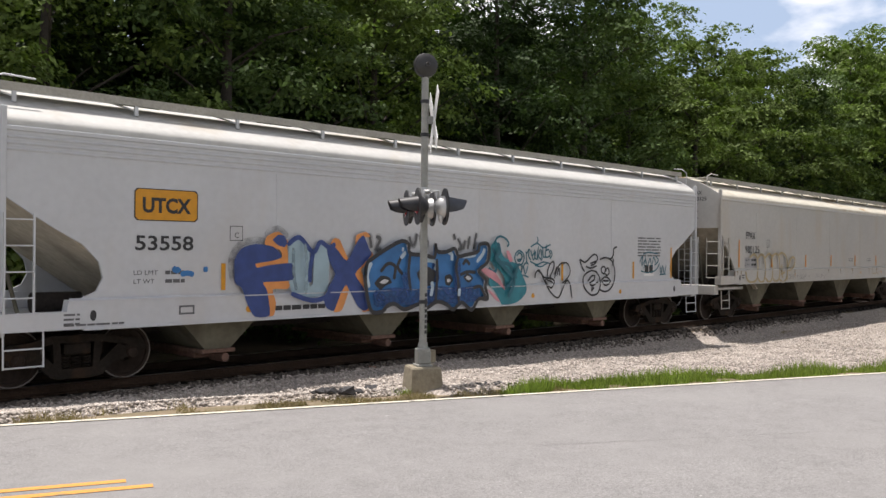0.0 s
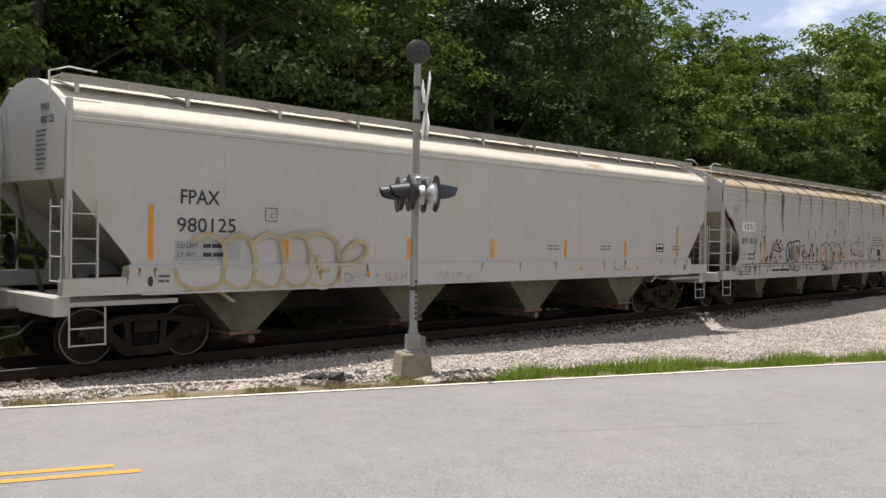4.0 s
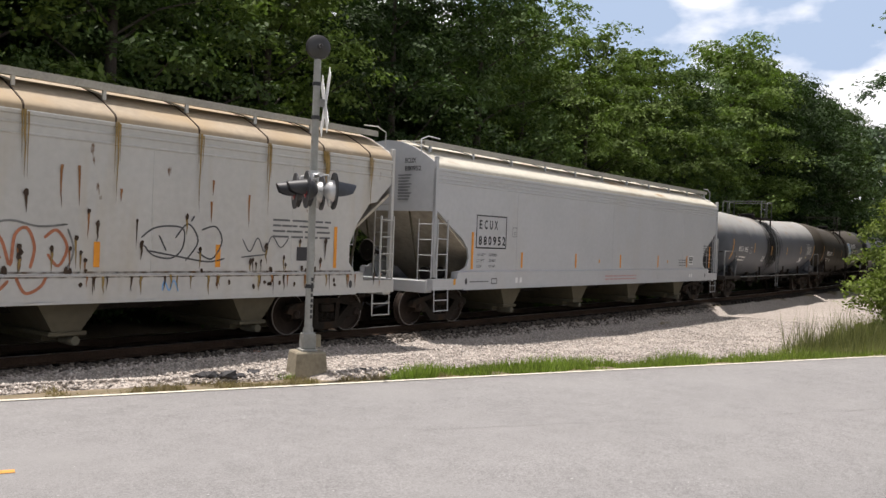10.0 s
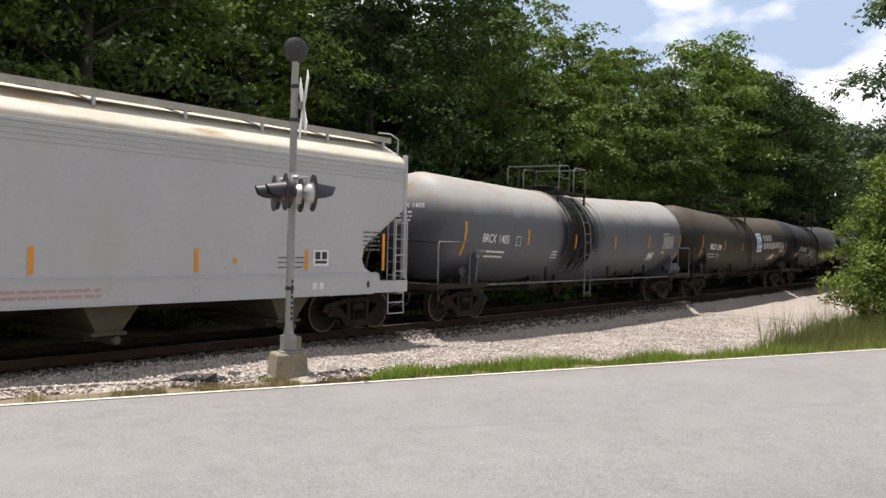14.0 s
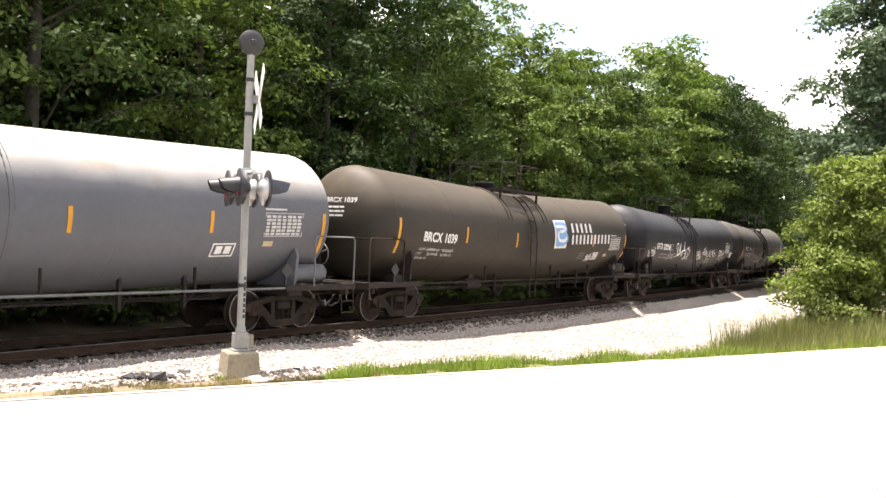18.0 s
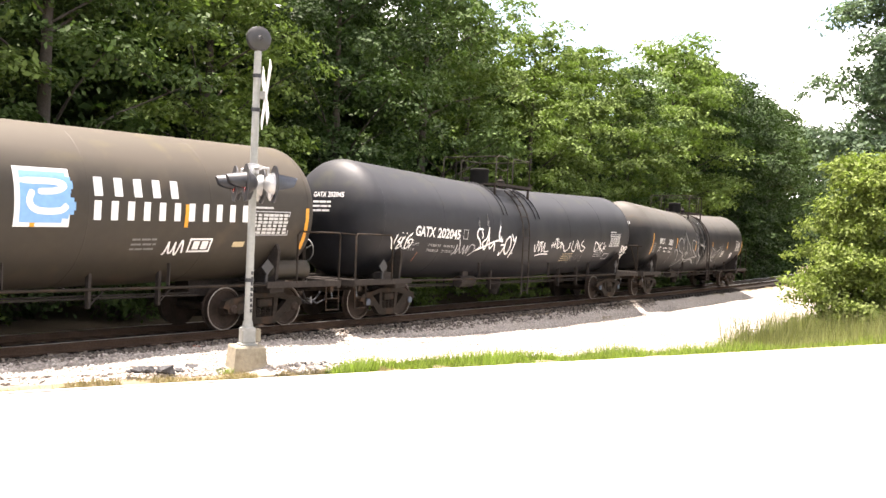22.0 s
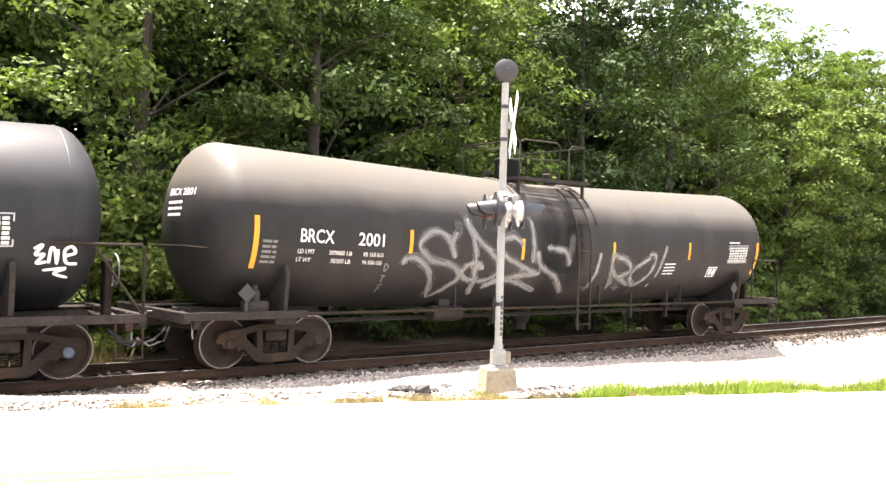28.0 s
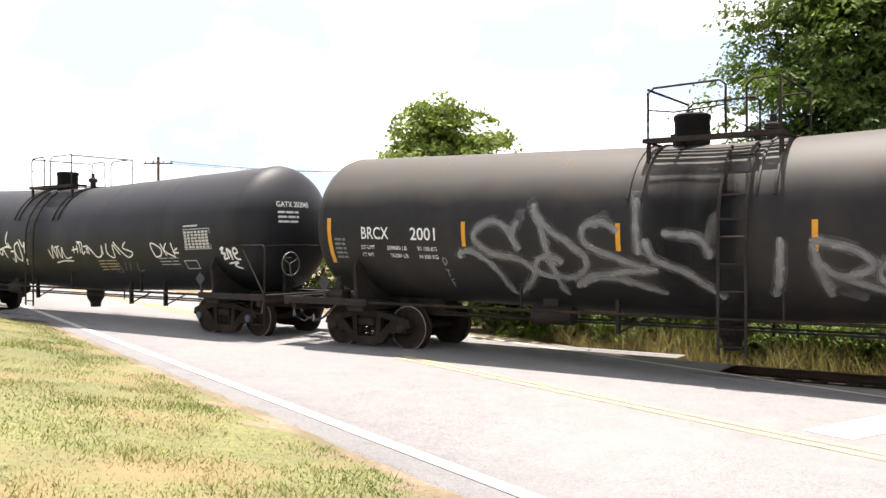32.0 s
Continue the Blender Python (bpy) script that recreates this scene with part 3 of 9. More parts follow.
def ribbon(points, width, smooth=3):
    """A flat brush stroke along (x, y) points, rounded by a spline, as (vertices, faces)."""
    p = [Vector((a, b, 0)) for a, b in points]
    fine = []
    for i in range(len(p) - 1):
        a, b, c, d = p[max(i - 1, 0)], p[i], p[i + 1], p[min(i + 2, len(p) - 1)]
        for j in range(smooth):
            t = j / smooth
            fine.append(0.5 * ((2 * b) + (c - a) * t + (2 * a - 5 * b + 4 * c - d) * t * t + (3 * b - a - 3 * c + d) * t ** 3))
    fine.append(p[-1])
    v, f = [], []
    for i, q in enumerate(fine):
        d = fine[min(i + 1, len(fine) - 1)] - fine[max(i - 1, 0)]
        if d.length < 1e-6:
            d = Vector((1, 0, 0))
        s = Vector((-d.y, d.x, 0)).normalized() * width * (0.5 if 0 < i < len(fine) - 1 else 0.3)
        v += [(q.x + s.x, q.y + s.y), (q.x - s.x, q.y - s.y)]
        if i:
            f.append((2 * i - 2, 2 * i - 1, 2 * i + 1, 2 * i))
    return v, f


def rect(x0, y0, x1, y1, slant=0.0):
    return [(x0, y0), (x1, y0), (x1 + slant, y1), (x0 + slant, y1)], [(0, 1, 2, 3)]


def join_flat(pieces):
    v, f = [], []
    for pv, pf in pieces:
        k = len(v)
        v += list(pv)
        f += [tuple(i + k for i in q) for q in pf]
    return v, f


def moved(piece, dx, dy, s=1.0):
    return [(x * s + dx, y * s + dy) for x, y in piece[0]], piece[1]


def bars(x, y, w, rows, h=0.045, gap=0.09, seed=0, words=4):
    """Rows of plain bars in place of small print that cannot be read."""
    rnd, out = random.Random(seed), []
    for r in range(rows):
        at = x
        while at < x + w - 0.05:
            n = min(rnd.uniform(0.6, 1.4) * w / words, x + w - at)
            out.append(rect(at, y - r * gap, at + n * 0.88, y - r * gap + h))
            at += n
    return join_flat(out)


# ---- the plan ----
TRACK_Y, BEND = 15.15, 0.00078
ROAD_U, ROAD_N = Vector((0.9285, -0.3714, 0)), Vector((0.3714, 0.9285, 0))


def track_y(x):
    return TRACK_Y + BEND * x * x


def across(x, y):
    """How far a place lies across the road."""
    return x * ROAD_N.x + y * ROAD_N.y


def on_road(u, n, z=0.0):
    p = ROAD_U * u + ROAD_N * n
    return (p.x, p.y, z)


def ease(a, b, t):
    t = min(max((t - a) / (b - a), 0), 1)
    return t * t * (3 - 2 * t)


def lie(x, y):
    """The height of the ground."""
    o, d = across(x, y), y - track_y(x)
    n = noise.noise((x * 0.35, y * 0.35, 0)) * 0.05 + noise.noise((x * 1.3, y * 1.3, 3)) * 0.02
    road = ease(3.6, 4.4, o) * (1 - ease(12.0, 12.7, o))
    near = 0.48 * (1 - ease(0.5, 4.6, o)) - 0.02
    far = -0.05 - (0.24 + 0.031 * min(max(x - 10.5, 0), 14)) * ease(12.4, 14.4, o)
    bed = 1 - ease(1.2, 1.8, abs(d))
    z = near if o < 8 else far
    z = z + n * (1 - road)
    if d > 2:
        z = z + 0.25 * ease(3, 7, d)
    z = z * (1 - bed) + bed * -0.24
    return z * (1 - road) - 0.035 * road

# ---- ground, road, track ----
def span(a, b, step):
    n = max(int(round((b - a) / step)), 1)
    return [a + (b - a) * i / n for i in range(n + 1)]


def sheet(xs, ys, height):
    g = Geo()
    g.add([(x, y, height(x, y)) for y in ys for x in xs],
          [(j * len(xs) + i, j * len(xs) + i + 1, (j + 1) * len(xs) + i + 1, (j + 1) * len(xs) + i) for j in range(len(ys) - 1) for i in range(len(xs) - 1)])
    return g


def ground():
    xs = [-2500, -600, -200, -90] + span(-60, 90, 0.75) + [130, 250, 700, 2500]
    ys = [-2500, -600, -150, -50] + span(-18, 48, 0.6) + [70, 120, 300, 800, 2500]
    solid("ground", sheet(xs, ys, lie), "soil", "dry earth ground with sparse weeds beside the railway", "ground", kind="structure", smooth=60)


# Dark sheet behind the track: the wood's shade is put into its colour.
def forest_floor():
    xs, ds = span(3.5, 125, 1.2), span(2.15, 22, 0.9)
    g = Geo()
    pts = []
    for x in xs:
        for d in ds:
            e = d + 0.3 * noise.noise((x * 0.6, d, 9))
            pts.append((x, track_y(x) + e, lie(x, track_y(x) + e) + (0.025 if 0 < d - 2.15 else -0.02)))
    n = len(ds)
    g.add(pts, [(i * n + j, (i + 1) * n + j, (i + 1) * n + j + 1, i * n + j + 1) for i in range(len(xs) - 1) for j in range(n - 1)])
    solid("forest_floor", g, "leaf_litter", "floor of the wood, its shade put into the dark colour", "forest floor", kind="structure", smooth=60)


def lawn():
    """The mown bank between the road and the camera, and the verge on the far side of the road."""
    g = Geo()
    us, ns = span(-45, 45, 0.5), span(-14, 4.15, 0.35)
    g.add([(*on_road(u, n)[:2], lie(*on_road(u, n)[:2]) + 0.012) for n in ns for u in us],
          [(j * len(us) + i, j * len(us) + i + 1, (j + 1) * len(us) + i + 1, (j + 1) * len(us) + i) for j in range(len(ns) - 1) for i in range(len(us) - 1)])
    solid("lawn", g, "lawn", "mown grass bank with dry brown patches beside the road", "lawn", kind="structure", smooth=60)


def road():
    base = thing("road", "two-lane grey asphalt road crossing the railway at a slant", "road", kind="structure")
    us, ns = span(-160, 160, 1.0), [4.3, 4.36, 6.5, 8.45, 10.3, 12.02, 12.1]
    zs = [-0.08, 0.0, 0.03, 0.04, 0.03, 0.0, -0.08]
    wob = lambda u, n: 0.06 * noise.noise((u * 0.7, n, 5)) if n < 4.4 or n > 12.0 else 0
    g = Geo()
    g.add([on_road(u, n + wob(u, round(n)), z) for n, z in zip(ns, zs) for u in us],
          [(j * len(us) + i, j * len(us) + i + 1, (j + 1) * len(us) + i + 1, (j + 1) * len(us) + i) for j in range(len(ns) - 1) for i in range(len(us) - 1)])
    part("asphalt", g, "asphalt", base, smooth=60)

    def stripe(name, n0, n1, z, mat, u0=-158, u1=158, label=""):
        ss = span(u0, u1, 1.0)
        lift = lambda n: z + 0.004
        q = Geo()
        q.add([on_road(u, n, lift(n)) for n in (n0, n1) for u in ss], [(i, i + 1, len(ss) + i + 1, len(ss) + i) for i in range(len(ss) - 1)])
        part(name, q, mat, base, label)
    stripe("edge_line", 4.66, 4.84, 0.010, "white_line", u1=3.0, label="white edge line")
    stripe("edge_line", 11.84, 11.93, 0.010, "cream_line", label="narrow cream edge line")
    stripe("centre_line", 8.52, 8.63, 0.041, "yellow_line", u0=-2.2, u1=0.27, label="double yellow centre line")
    stripe("centre_line", 8.27, 8.38, 0.041, "yellow_line", u0=-2.2, u1=0.49, label="double yellow centre line")
    # Pale yellow section: overexposed glare is put into the paint colour.
    for s in (8.28, 8.50):
        stripe("centre_line", s, s + 0.11, 0.041, "worn_yellow", u0=-14.5, u1=-2.2, label="worn yellow centre line, paled by overexposure put into its colour")
    for s in (8.28, 8.50):
        stripe("centre_line", s, s + 0.11, 0.041, "yellow_line", u0=-120, u1=-26, label="double yellow centre line")
    for u0, n0, u1, n1, sd in ((4.6, 8.58, 14.0, 7.3, 1), (1.5, 10.6, 4.0, 10.8, 3)):
        q, pts = Geo(), []
        for u in span(u0, u1, 0.12):
            n = n0 + (n1 - n0) * (u - u0) / (u1 - u0) + 0.05 * noise.noise((u * 2.3, sd, 0)) + 0.02 * noise.noise((u * 9, sd, 4))
            w = 0.003 + 0.004 * abs(noise.noise((u * 3, sd, 8)))
            pts += [on_road(u, n - w, 0.0425 - 0.0055 * abs(n - 8.45)), on_road(u, n + w, 0.0425 - 0.0055 * abs(n - 8.45))]
        q.add(pts, [(i * 2, i * 2 + 2, i * 2 + 3, i * 2 + 1) for i in range(len(pts) // 2 - 1)])
        part("crack", q, "crack", base, "thin dark crack in the asphalt")
    q = Geo()
    q.add([on_road(u, n, z) for n, z in ((8.9, 0.0425), (10.3, 0.035), (11.9, 0.0125)) for u in (-6.3, -5.7)], [(0, 1, 3, 2), (2, 3, 5, 4)])
    part("stop_line", q, "white_line", base, "worn white stop line")


def gravel_edge(x):
    """The road-side edge of the gravel."""
    road_edge = (12.3 - x * ROAD_N.x) / ROAD_N.y
    if x < 9.5:
        return road_edge - 0.2 + 0.9 * ease(2.5, 6.5, x)
    keep = 9.55 - 0.5 * ease(9.5, 12.5, x) - 1.2 * ease(12.0, 16.5, x) + 0.35 * ease(24, 42, x)
    return max(keep + 0.10 * math.sin(x * 1.7), road_edge + 0.1)


def gravel_bed():
    xs, rows = span(-1.2, 95, 0.45), 16
    g = Geo()
    pts = []
    for x in xs:
        a, b = gravel_edge(x) + 0.14 * noise.noise((x * 1.1, 0, 7)), track_y(x) - 0.95 + 0.12 * noise.noise((x * 0.9, 2, 7))
        for j in range(rows + 1):
            y = a + (b - a) * j / rows
            rim = min(j, rows - j) / 1.5
            pts.append((x, y, lie(x, y) + 0.12 * min(rim, 1) - 0.03 + 0.05 * abs(noise.noise((x * 2.1, y * 2.1, 1)))))
    n = rows + 1
    g.add(pts, [(i * n + j, (i + 1) * n + j, (i + 1) * n + j + 1, i * n + j + 1) for i in range(len(xs) - 1) for j in range(rows)])
    solid("gravel_bed", g, "gravel", "pale crushed-stone ballast beside the track", "gravel", kind="structure", smooth=60)


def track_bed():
    """Dark ballast between and behind the rails; shade under the train is put into its colour."""
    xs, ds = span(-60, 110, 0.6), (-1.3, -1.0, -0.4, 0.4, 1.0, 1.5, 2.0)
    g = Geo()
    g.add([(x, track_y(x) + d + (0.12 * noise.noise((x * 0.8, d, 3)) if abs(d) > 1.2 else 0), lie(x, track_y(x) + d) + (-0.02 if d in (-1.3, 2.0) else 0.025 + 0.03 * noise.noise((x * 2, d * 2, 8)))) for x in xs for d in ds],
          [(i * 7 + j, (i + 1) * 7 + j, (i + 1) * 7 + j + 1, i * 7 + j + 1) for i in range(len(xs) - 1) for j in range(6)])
    solid("track_bed", g, "dark_ballast", "dark ballast under the track, shade of the train put into its colour", "ballast", kind="structure", smooth=60)


def track():
    base = thing("railway_track", "single railway track with rusty rails on dark timber ties", "track", kind="structure")
    ss = span(-150, 170, 2.0)
    for side, name in ((-0.75, "rail"), (0.75, "rail")):
        for prof, mat, nm in (([(-0.07, -0.17), (-0.07, -0.155), (-0.012, -0.13), (-0.012, -0.045), (-0.034, -0.035), (-0.034, -0.006),
                                (0.034, -0.006), (0.034, -0.035), (0.012, -0.045), (0.012, -0.13), (0.07, -0.155), (0.07, -0.17)], "rail", "rail"),
                              ([(-0.033, -0.005), (-0.028, 0.0), (0.028, 0.0), (0.033, -0.005)], "rail_head", "rail_head")):
            g = Geo()
            g.loft([[(x, track_y(x) + side + p[0], p[1]) for p in prof] for x in ss], close=nm == "rail")
            part(nm, g, mat, base, "worn bright rail head" if nm == "rail_head" else "rusty brown steel rail")
    tie = Geo().slab(-0.115, 0.115, -1.3, 1.3, -0.34, -0.165, 0.012).mesh("tie", "tie")
    plate = Geo().slab(-0.09, 0.09, -0.17, 0.17, -0.168, -0.152, 0.004).mesh("tie_plate", "rail")
    rnd = random.Random(2)
    x = -44.0
    while x < 72:
        if not (4.2 < across(x, track_y(x)) < 12.6):
            m = pose(x + rnd.uniform(-0.02, 0.02), track_y(x), rnd.uniform(-0.012, 0.006), rnd.uniform(-0.4, 0.4), rnd.uniform(-0.6, 0.6), math.degrees(2 * BEND * x) + rnd.uniform(-1.2, 1.2))
            t = part("tie", tie, None, base, m=m)
            if -10 < x < 30:
                for s in (-0.75, 0.75):
                    part("tie_plate", plate, None, t, m=pose(0, s, 0))
        x += 0.52
    # asphalt between and beside the rails where the road crosses
    for y0, y1, end in ((-1.5, -0.85, -1.5), (-0.66, 0.66, -4.8), (0.85, 1.5, -6.0)):
        g, pts = Geo(), []
        for x in span(-29, end, 0.5):
            for s in (y0, y1):
                pts.append((x, track_y(x) + s, 0.012))
        g.add(pts, [(i * 2, i * 2 + 2, i * 2 + 3, i * 2 + 1) for i in range(len(pts) // 2 - 1)])
        part("crossing_panel", g, "asphalt", base, "asphalt filling between the rails")


ground()
forest_floor()
lawn()
road()
gravel_bed()
track_bed()

# ---- the train ----
WHEEL_R = 0.457


def make_wheelset(mats):
    g = Geo()
    for s in (-1, 1):
        prof = [(0.90, 0.001), (0.90, 0.10), (0.85, 0.13), (0.80, 0.17), (0.785, 0.30), (0.80, 0.375), (0.825, 0.385), (0.825, 0.432)]
        g.paint(0).lathe([(s * a, r) for a, r in prof], axis="y", n=32)
        g.paint(1).lathe([(s * a, r) for a, r in ((0.825, 0.432), (0.828, 0.440), (0.822, 0.456))], axis="y", n=32)
        g.paint(2).lathe([(s * a, r) for a, r in ((0.822, 0.456), (0.70, 0.457), (0.69, 0.48), (0.665, 0.483), (0.66, 0.40), (0.70, 0.2), (0.66, 0.1))], axis="y", n=32)
    g.paint(0).lathe([(-0.9, 0.085), (0.9, 0.085)], axis="y", n=12)
    g.lathe([(-1.13, 0.001), (-1.13, 0.075), (-1.10, 0.10), (-0.9, 0.10)], axis="y", n=14)
    g.lathe([(1.13, 0.001), (1.13, 0.075), (1.10, 0.10), (0.9, 0.10)], axis="y", n=14)
    for s in (-1, 1):
        for a in (90, 210, 330):
            c, d = 0.048 * math.cos(radians(a)), 0.048 * math.sin(radians(a))
            g.lathe([(s * 1.145, 0.001), (s * 1.145, 0.018), (s * 1.125, 0.018)], centre=(c, 0, d), axis="y", n=6)
    return g.mesh("wheelset", mats, 35)


def side_frame_geo(s):
    g = Geo()
    a, b = (-1.09, -0.95) if s < 0 else (0.95, 1.09)
    top = [(-1.15, 0.50), (-1.10, 0.64), (-0.95, 0.69), (-0.72, 0.71), (-0.40, 0.79), (0.40, 0.79), (0.72, 0.71), (0.95, 0.69), (1.10, 0.64), (1.15, 0.50),
           (1.02, 0.46), (1.00, 0.57), (0.78, 0.57), (0.70, 0.60), (0.36, 0.68), (-0.36, 0.68), (-0.70, 0.60), (-0.78, 0.57), (-1.00, 0.57), (-1.02, 0.46)]
    g.prism(top, a, b)
    for k in (1, -1):
        g.prism([(k * x, z) for x, z in ((0.80, 0.60), (0.66, 0.62), (0.27, 0.27), (0.25, 0.14), (0.40, 0.14), (0.62, 0.36), (0.76, 0.34), (0.77, 0.56))], a, b)
        g.prism([(k * x, z) for x, z in ((0.24, 0.20), (0.36, 0.24), (0.38, 0.72), (0.27, 0.72))], a + 0.004, b - 0.004)
        g.box(k * 0.89 - 0.13, k * 0.89 + 0.13, a + 0.005, b - 0.005, 0.38, 0.585)
    g.prism([(-0.40, 0.14), (-0.27, 0.27), (0.27, 0.27), (0.40, 0.14), (0.30, 0.115), (-0.30, 0.115)], a + 0.002, b - 0.002)
    return g


def spring_geo():
    pts = [(0.062 * math.cos(q), 0.062 * math.sin(q), 0.275 + 0.20 * q / (2 * math.pi * 4.5)) for q in (i * math.pi / 4 for i in range(37))]
    return Geo().tube(pts, 0.016, 5)


TRUCK = {
    "side": {s: side_frame_geo(s).mesh("side_frame", "truck_iron", 30) for s in (-1, 1)},
    "spring": spring_geo().mesh("spring", "truck_iron", 50),
    "bolster": Geo().slab(-0.21, 0.21, -1.12, 1.12, 0.48, 0.67, 0.03).slab(-0.35, 0.35, -0.35, 0.35, 0.62, 0.78, 0.03).box(-0.5, -0.42, -0.9, 0.9, 0.3, 0.38).box(0.42, 0.5, -0.9, 0.9, 0.3, 0.38).mesh("truck", "truck_iron"),
    "wheel": make_wheelset(["wheel_face", "wheel_rim", "wheel_face"]),
}
WHEELSETS = []          # (object, place along its truck, place along the train)


def add_truck(car, x, along, blue=False):
    t = part("truck", TRUCK["bolster"], None, car, "rust-brown cast steel truck", m=pose(x, 0, 0))
    for s in (-1, 1):
        part("side_frame", TRUCK["side"][s], None, t)
        for dx in (-0.16, 0.0, 0.16):
            part("spring", TRUCK["spring"], None, t, m=pose(dx, s * 1.03, 0))
    for dx in (-0.89, 0.89):
        w = part("wheelset", TRUCK["wheel"], None, t, m=pose(dx, 0, WHEEL_R))
        if blue:
            w["label"] = "wheelset with light blue axle caps"
        WHEELSETS.append((w, dx, along + x + dx))
    if blue:
        for dx in (-0.89, 0.89):
            g = Geo().lathe([(-1.152, 0.001), (-1.152, 0.07), (-1.14, 0.088), (-1.09, 0.088)], centre=(dx, 0, WHEEL_R), axis="y", n=18)
            part("axle_cap", g, "cap_blue", t, "light blue axle cap", 30)
    return t


def add_coupler(car, x, s):
    g = Geo()
    g.slab(min(x, x + s * 0.55), max(x, x + s * 0.55), -0.10, 0.10, 0.74, 0.92, 0.02)
    g.prism([(x + s * a, b) for a, b in ((0.5, -0.16), (0.74, -0.16), (0.80, -0.02), (0.62, 0.04), (0.62, 0.10), (0.78, 0.14), (0.70, 0.2), (0.5, 0.17))], 0.70, 0.96, "z")
    part("coupler", g, "truck_iron", car, "rusty knuckle coupler")
    h = Geo().tube([(x, -0.28, 0.72), (x + s * 0.25, -0.30, 0.50), (x + s * 0.55, -0.22, 0.42), (x + s * 0.75, -0.1, 0.55)], 0.025, 6)
    part("brake_hose", h, "signal_black", car, "black rubber air hose", 60)


def add_ladder(car, x0, x1, y, z0, z1, step, mat, label="", r=0.015, posts=True):
    g = Geo()
    if posts:
        for x in (x0, x1):
            g.box(x - 0.013, x + 0.013, y - 0.02, y + 0.02, z0, z1)
    z = z0 + step * 0.6
    while z < z1 - 0.04:
        g.tube([(x0, y - 0.03, z), (x1, y - 0.03, z)], r * 0.8, 6)
        z += step
    return part("ladder", g, mat, car, label)


def flat_decal(car, name, piece, mat, label="", lift=0.006, y=-1.6):
    v, f = piece
    dx = 0.2 if car.name == "hopper_car" else 0.0
    return part(name, Geo().add([(x + dx, y - lift, z) for x, z in v], f), mat, car, label)


def hopper(name_label, centre, half, body, pale, roof, cut, truck_at, seams, ribbed=False, low=0.93, bays=(-6.5, -2.7, 1.1, 4.95), bay_top=0.72, slope=3.0, mark=()):
    car = thing("hopper_car", name_label, "freight car", group="cars of the train")
    W, EAVE, SILL = 1.6, 3.94, low + 0.44
    ends = {"round": [(0.0, 2.95), (0.35, 2.72), (0.8, 2.44), (1.2, 2.22), (1.46, 1.95), (1.52, 1.70), (1.42, 1.50), (1.2, 1.40), (1.15, SILL)],
            "slant": [(0.0, 2.90), (0.06, 2.86), (0.95, 1.82), (1.04, 1.70), (1.06, SILL)],
            "scoop": [(0.0, 3.47), (0.3, 3.2), (0.55, 2.96), (0.78, 2.91), (1.15, 2.45), (1.36, 2.0), (1.36, 1.6), (1.2, 1.42), (1.15, SILL)]}[cut]
    right = [(half - a, z) for a, z in ends]
    outline = [(-half, EAVE), (-half, ends[0][1])] + [(-x, z) for x, z in right[1:]] + [(x, z) for x, z in reversed(right[1:])] + [(half, ends[0][1]), (half, EAVE)]
    for s in (-1, 1):
        g = Geo().prism(outline, s * W, s * (W - 0.05))
        part("side_panel", g, body, car)
        sill = [(-half - 0.05, low), (half + 0.05, low), (half + 0.05, low + 0.27), (half - 0.95, low + 0.27), (half - 0.98, SILL + 0.005), (-half + 0.98, SILL + 0.005), (-half + 0.95, low + 0.27), (-half - 0.05, low + 0.27)]
        g = Geo().prism(sill, s * 1.655, s * 1.46)
        g.prism([(s * 1.60, SILL - 0.02), (s * 1.672, SILL - 0.02), (s * 1.672, SILL - 0.004), (s * 1.60, SILL + 0.03)], -half + 1.0, half - 1.0, "x")
        g.box(-half + 1.2, half - 1.2, min(s * 1.69, s * 1.6), max(s * 1.69, s * 1.6), low - 0.02, low + 0.012)
        part("side_sill", g, body, car)
        for k in (-1, 1):
            x = k * (half - 1.35)
            part("jacking_hole", Geo().prism([(x + 0.05 * math.cos(q), low + 0.2 + 0.085 * math.sin(q)) for q in (radians(i * 30) for i in range(12))], s * 1.658, s * 1.63), "signal_black", car)
        for k in (-1, 1):
            x = k * half
            part("corner_post", Geo().slab(min(x, x - k * 0.09), max(x, x - k * 0.09), min(s * 1.63, s * 1.53), max(s * 1.63, s * 1.53), 1.24, 4.2, 0.012), body, car)
            a, b = x - k * 0.06, x - k * 0.62
            side_at = x - k * 0.46
            add_ladder(car, min(x - k * 0.05, side_at), max(x - k * 0.05, side_at), s * 1.68 if s < 0 else 1.66, low + 0.27, 2.66, 0.38, body)
            g = Geo()
            for y0 in (1.60, 1.18):
                g.tube([(x + k * 0.06, s * y0, low + 0.2), (x + k * 0.06, s * y0, 2.66)], 0.013, 6)
            for i in range(4):
                g.tube([(x + k * 0.06, s * 1.60, 1.4 + i * 0.38), (x + k * 0.06, s * 1.18, 1.4 + i * 0.38)], 0.012, 6)
            part("end_grab_ladder", g, body, car, smooth=50)
            g = Geo()
            for q in (a, b):
                g.tube([(q, s * 1.62, 1.0), (q, s * 1.64, 0.40)], 0.014, 6)
            for z in (0.42, 0.68):
                g.tube([(a, s * 1.64, z), (b, s * 1.64, z)], 0.014, 6)
            part("stirrup_step", g, body, car, smooth=50)
    # the eave mouldings below the roof
    for s in (-1, 1):
        g = Geo()
        zs = () if low > 1 else (3.58, 3.67, 3.76) if not ribbed else (3.56, 3.72)
        for z in zs:
            g.prism([(s * 1.598, z - 0.028), (s * 1.622, z), (s * 1.598, z + 0.028)], -half + 0.02, half - 0.02, "x")
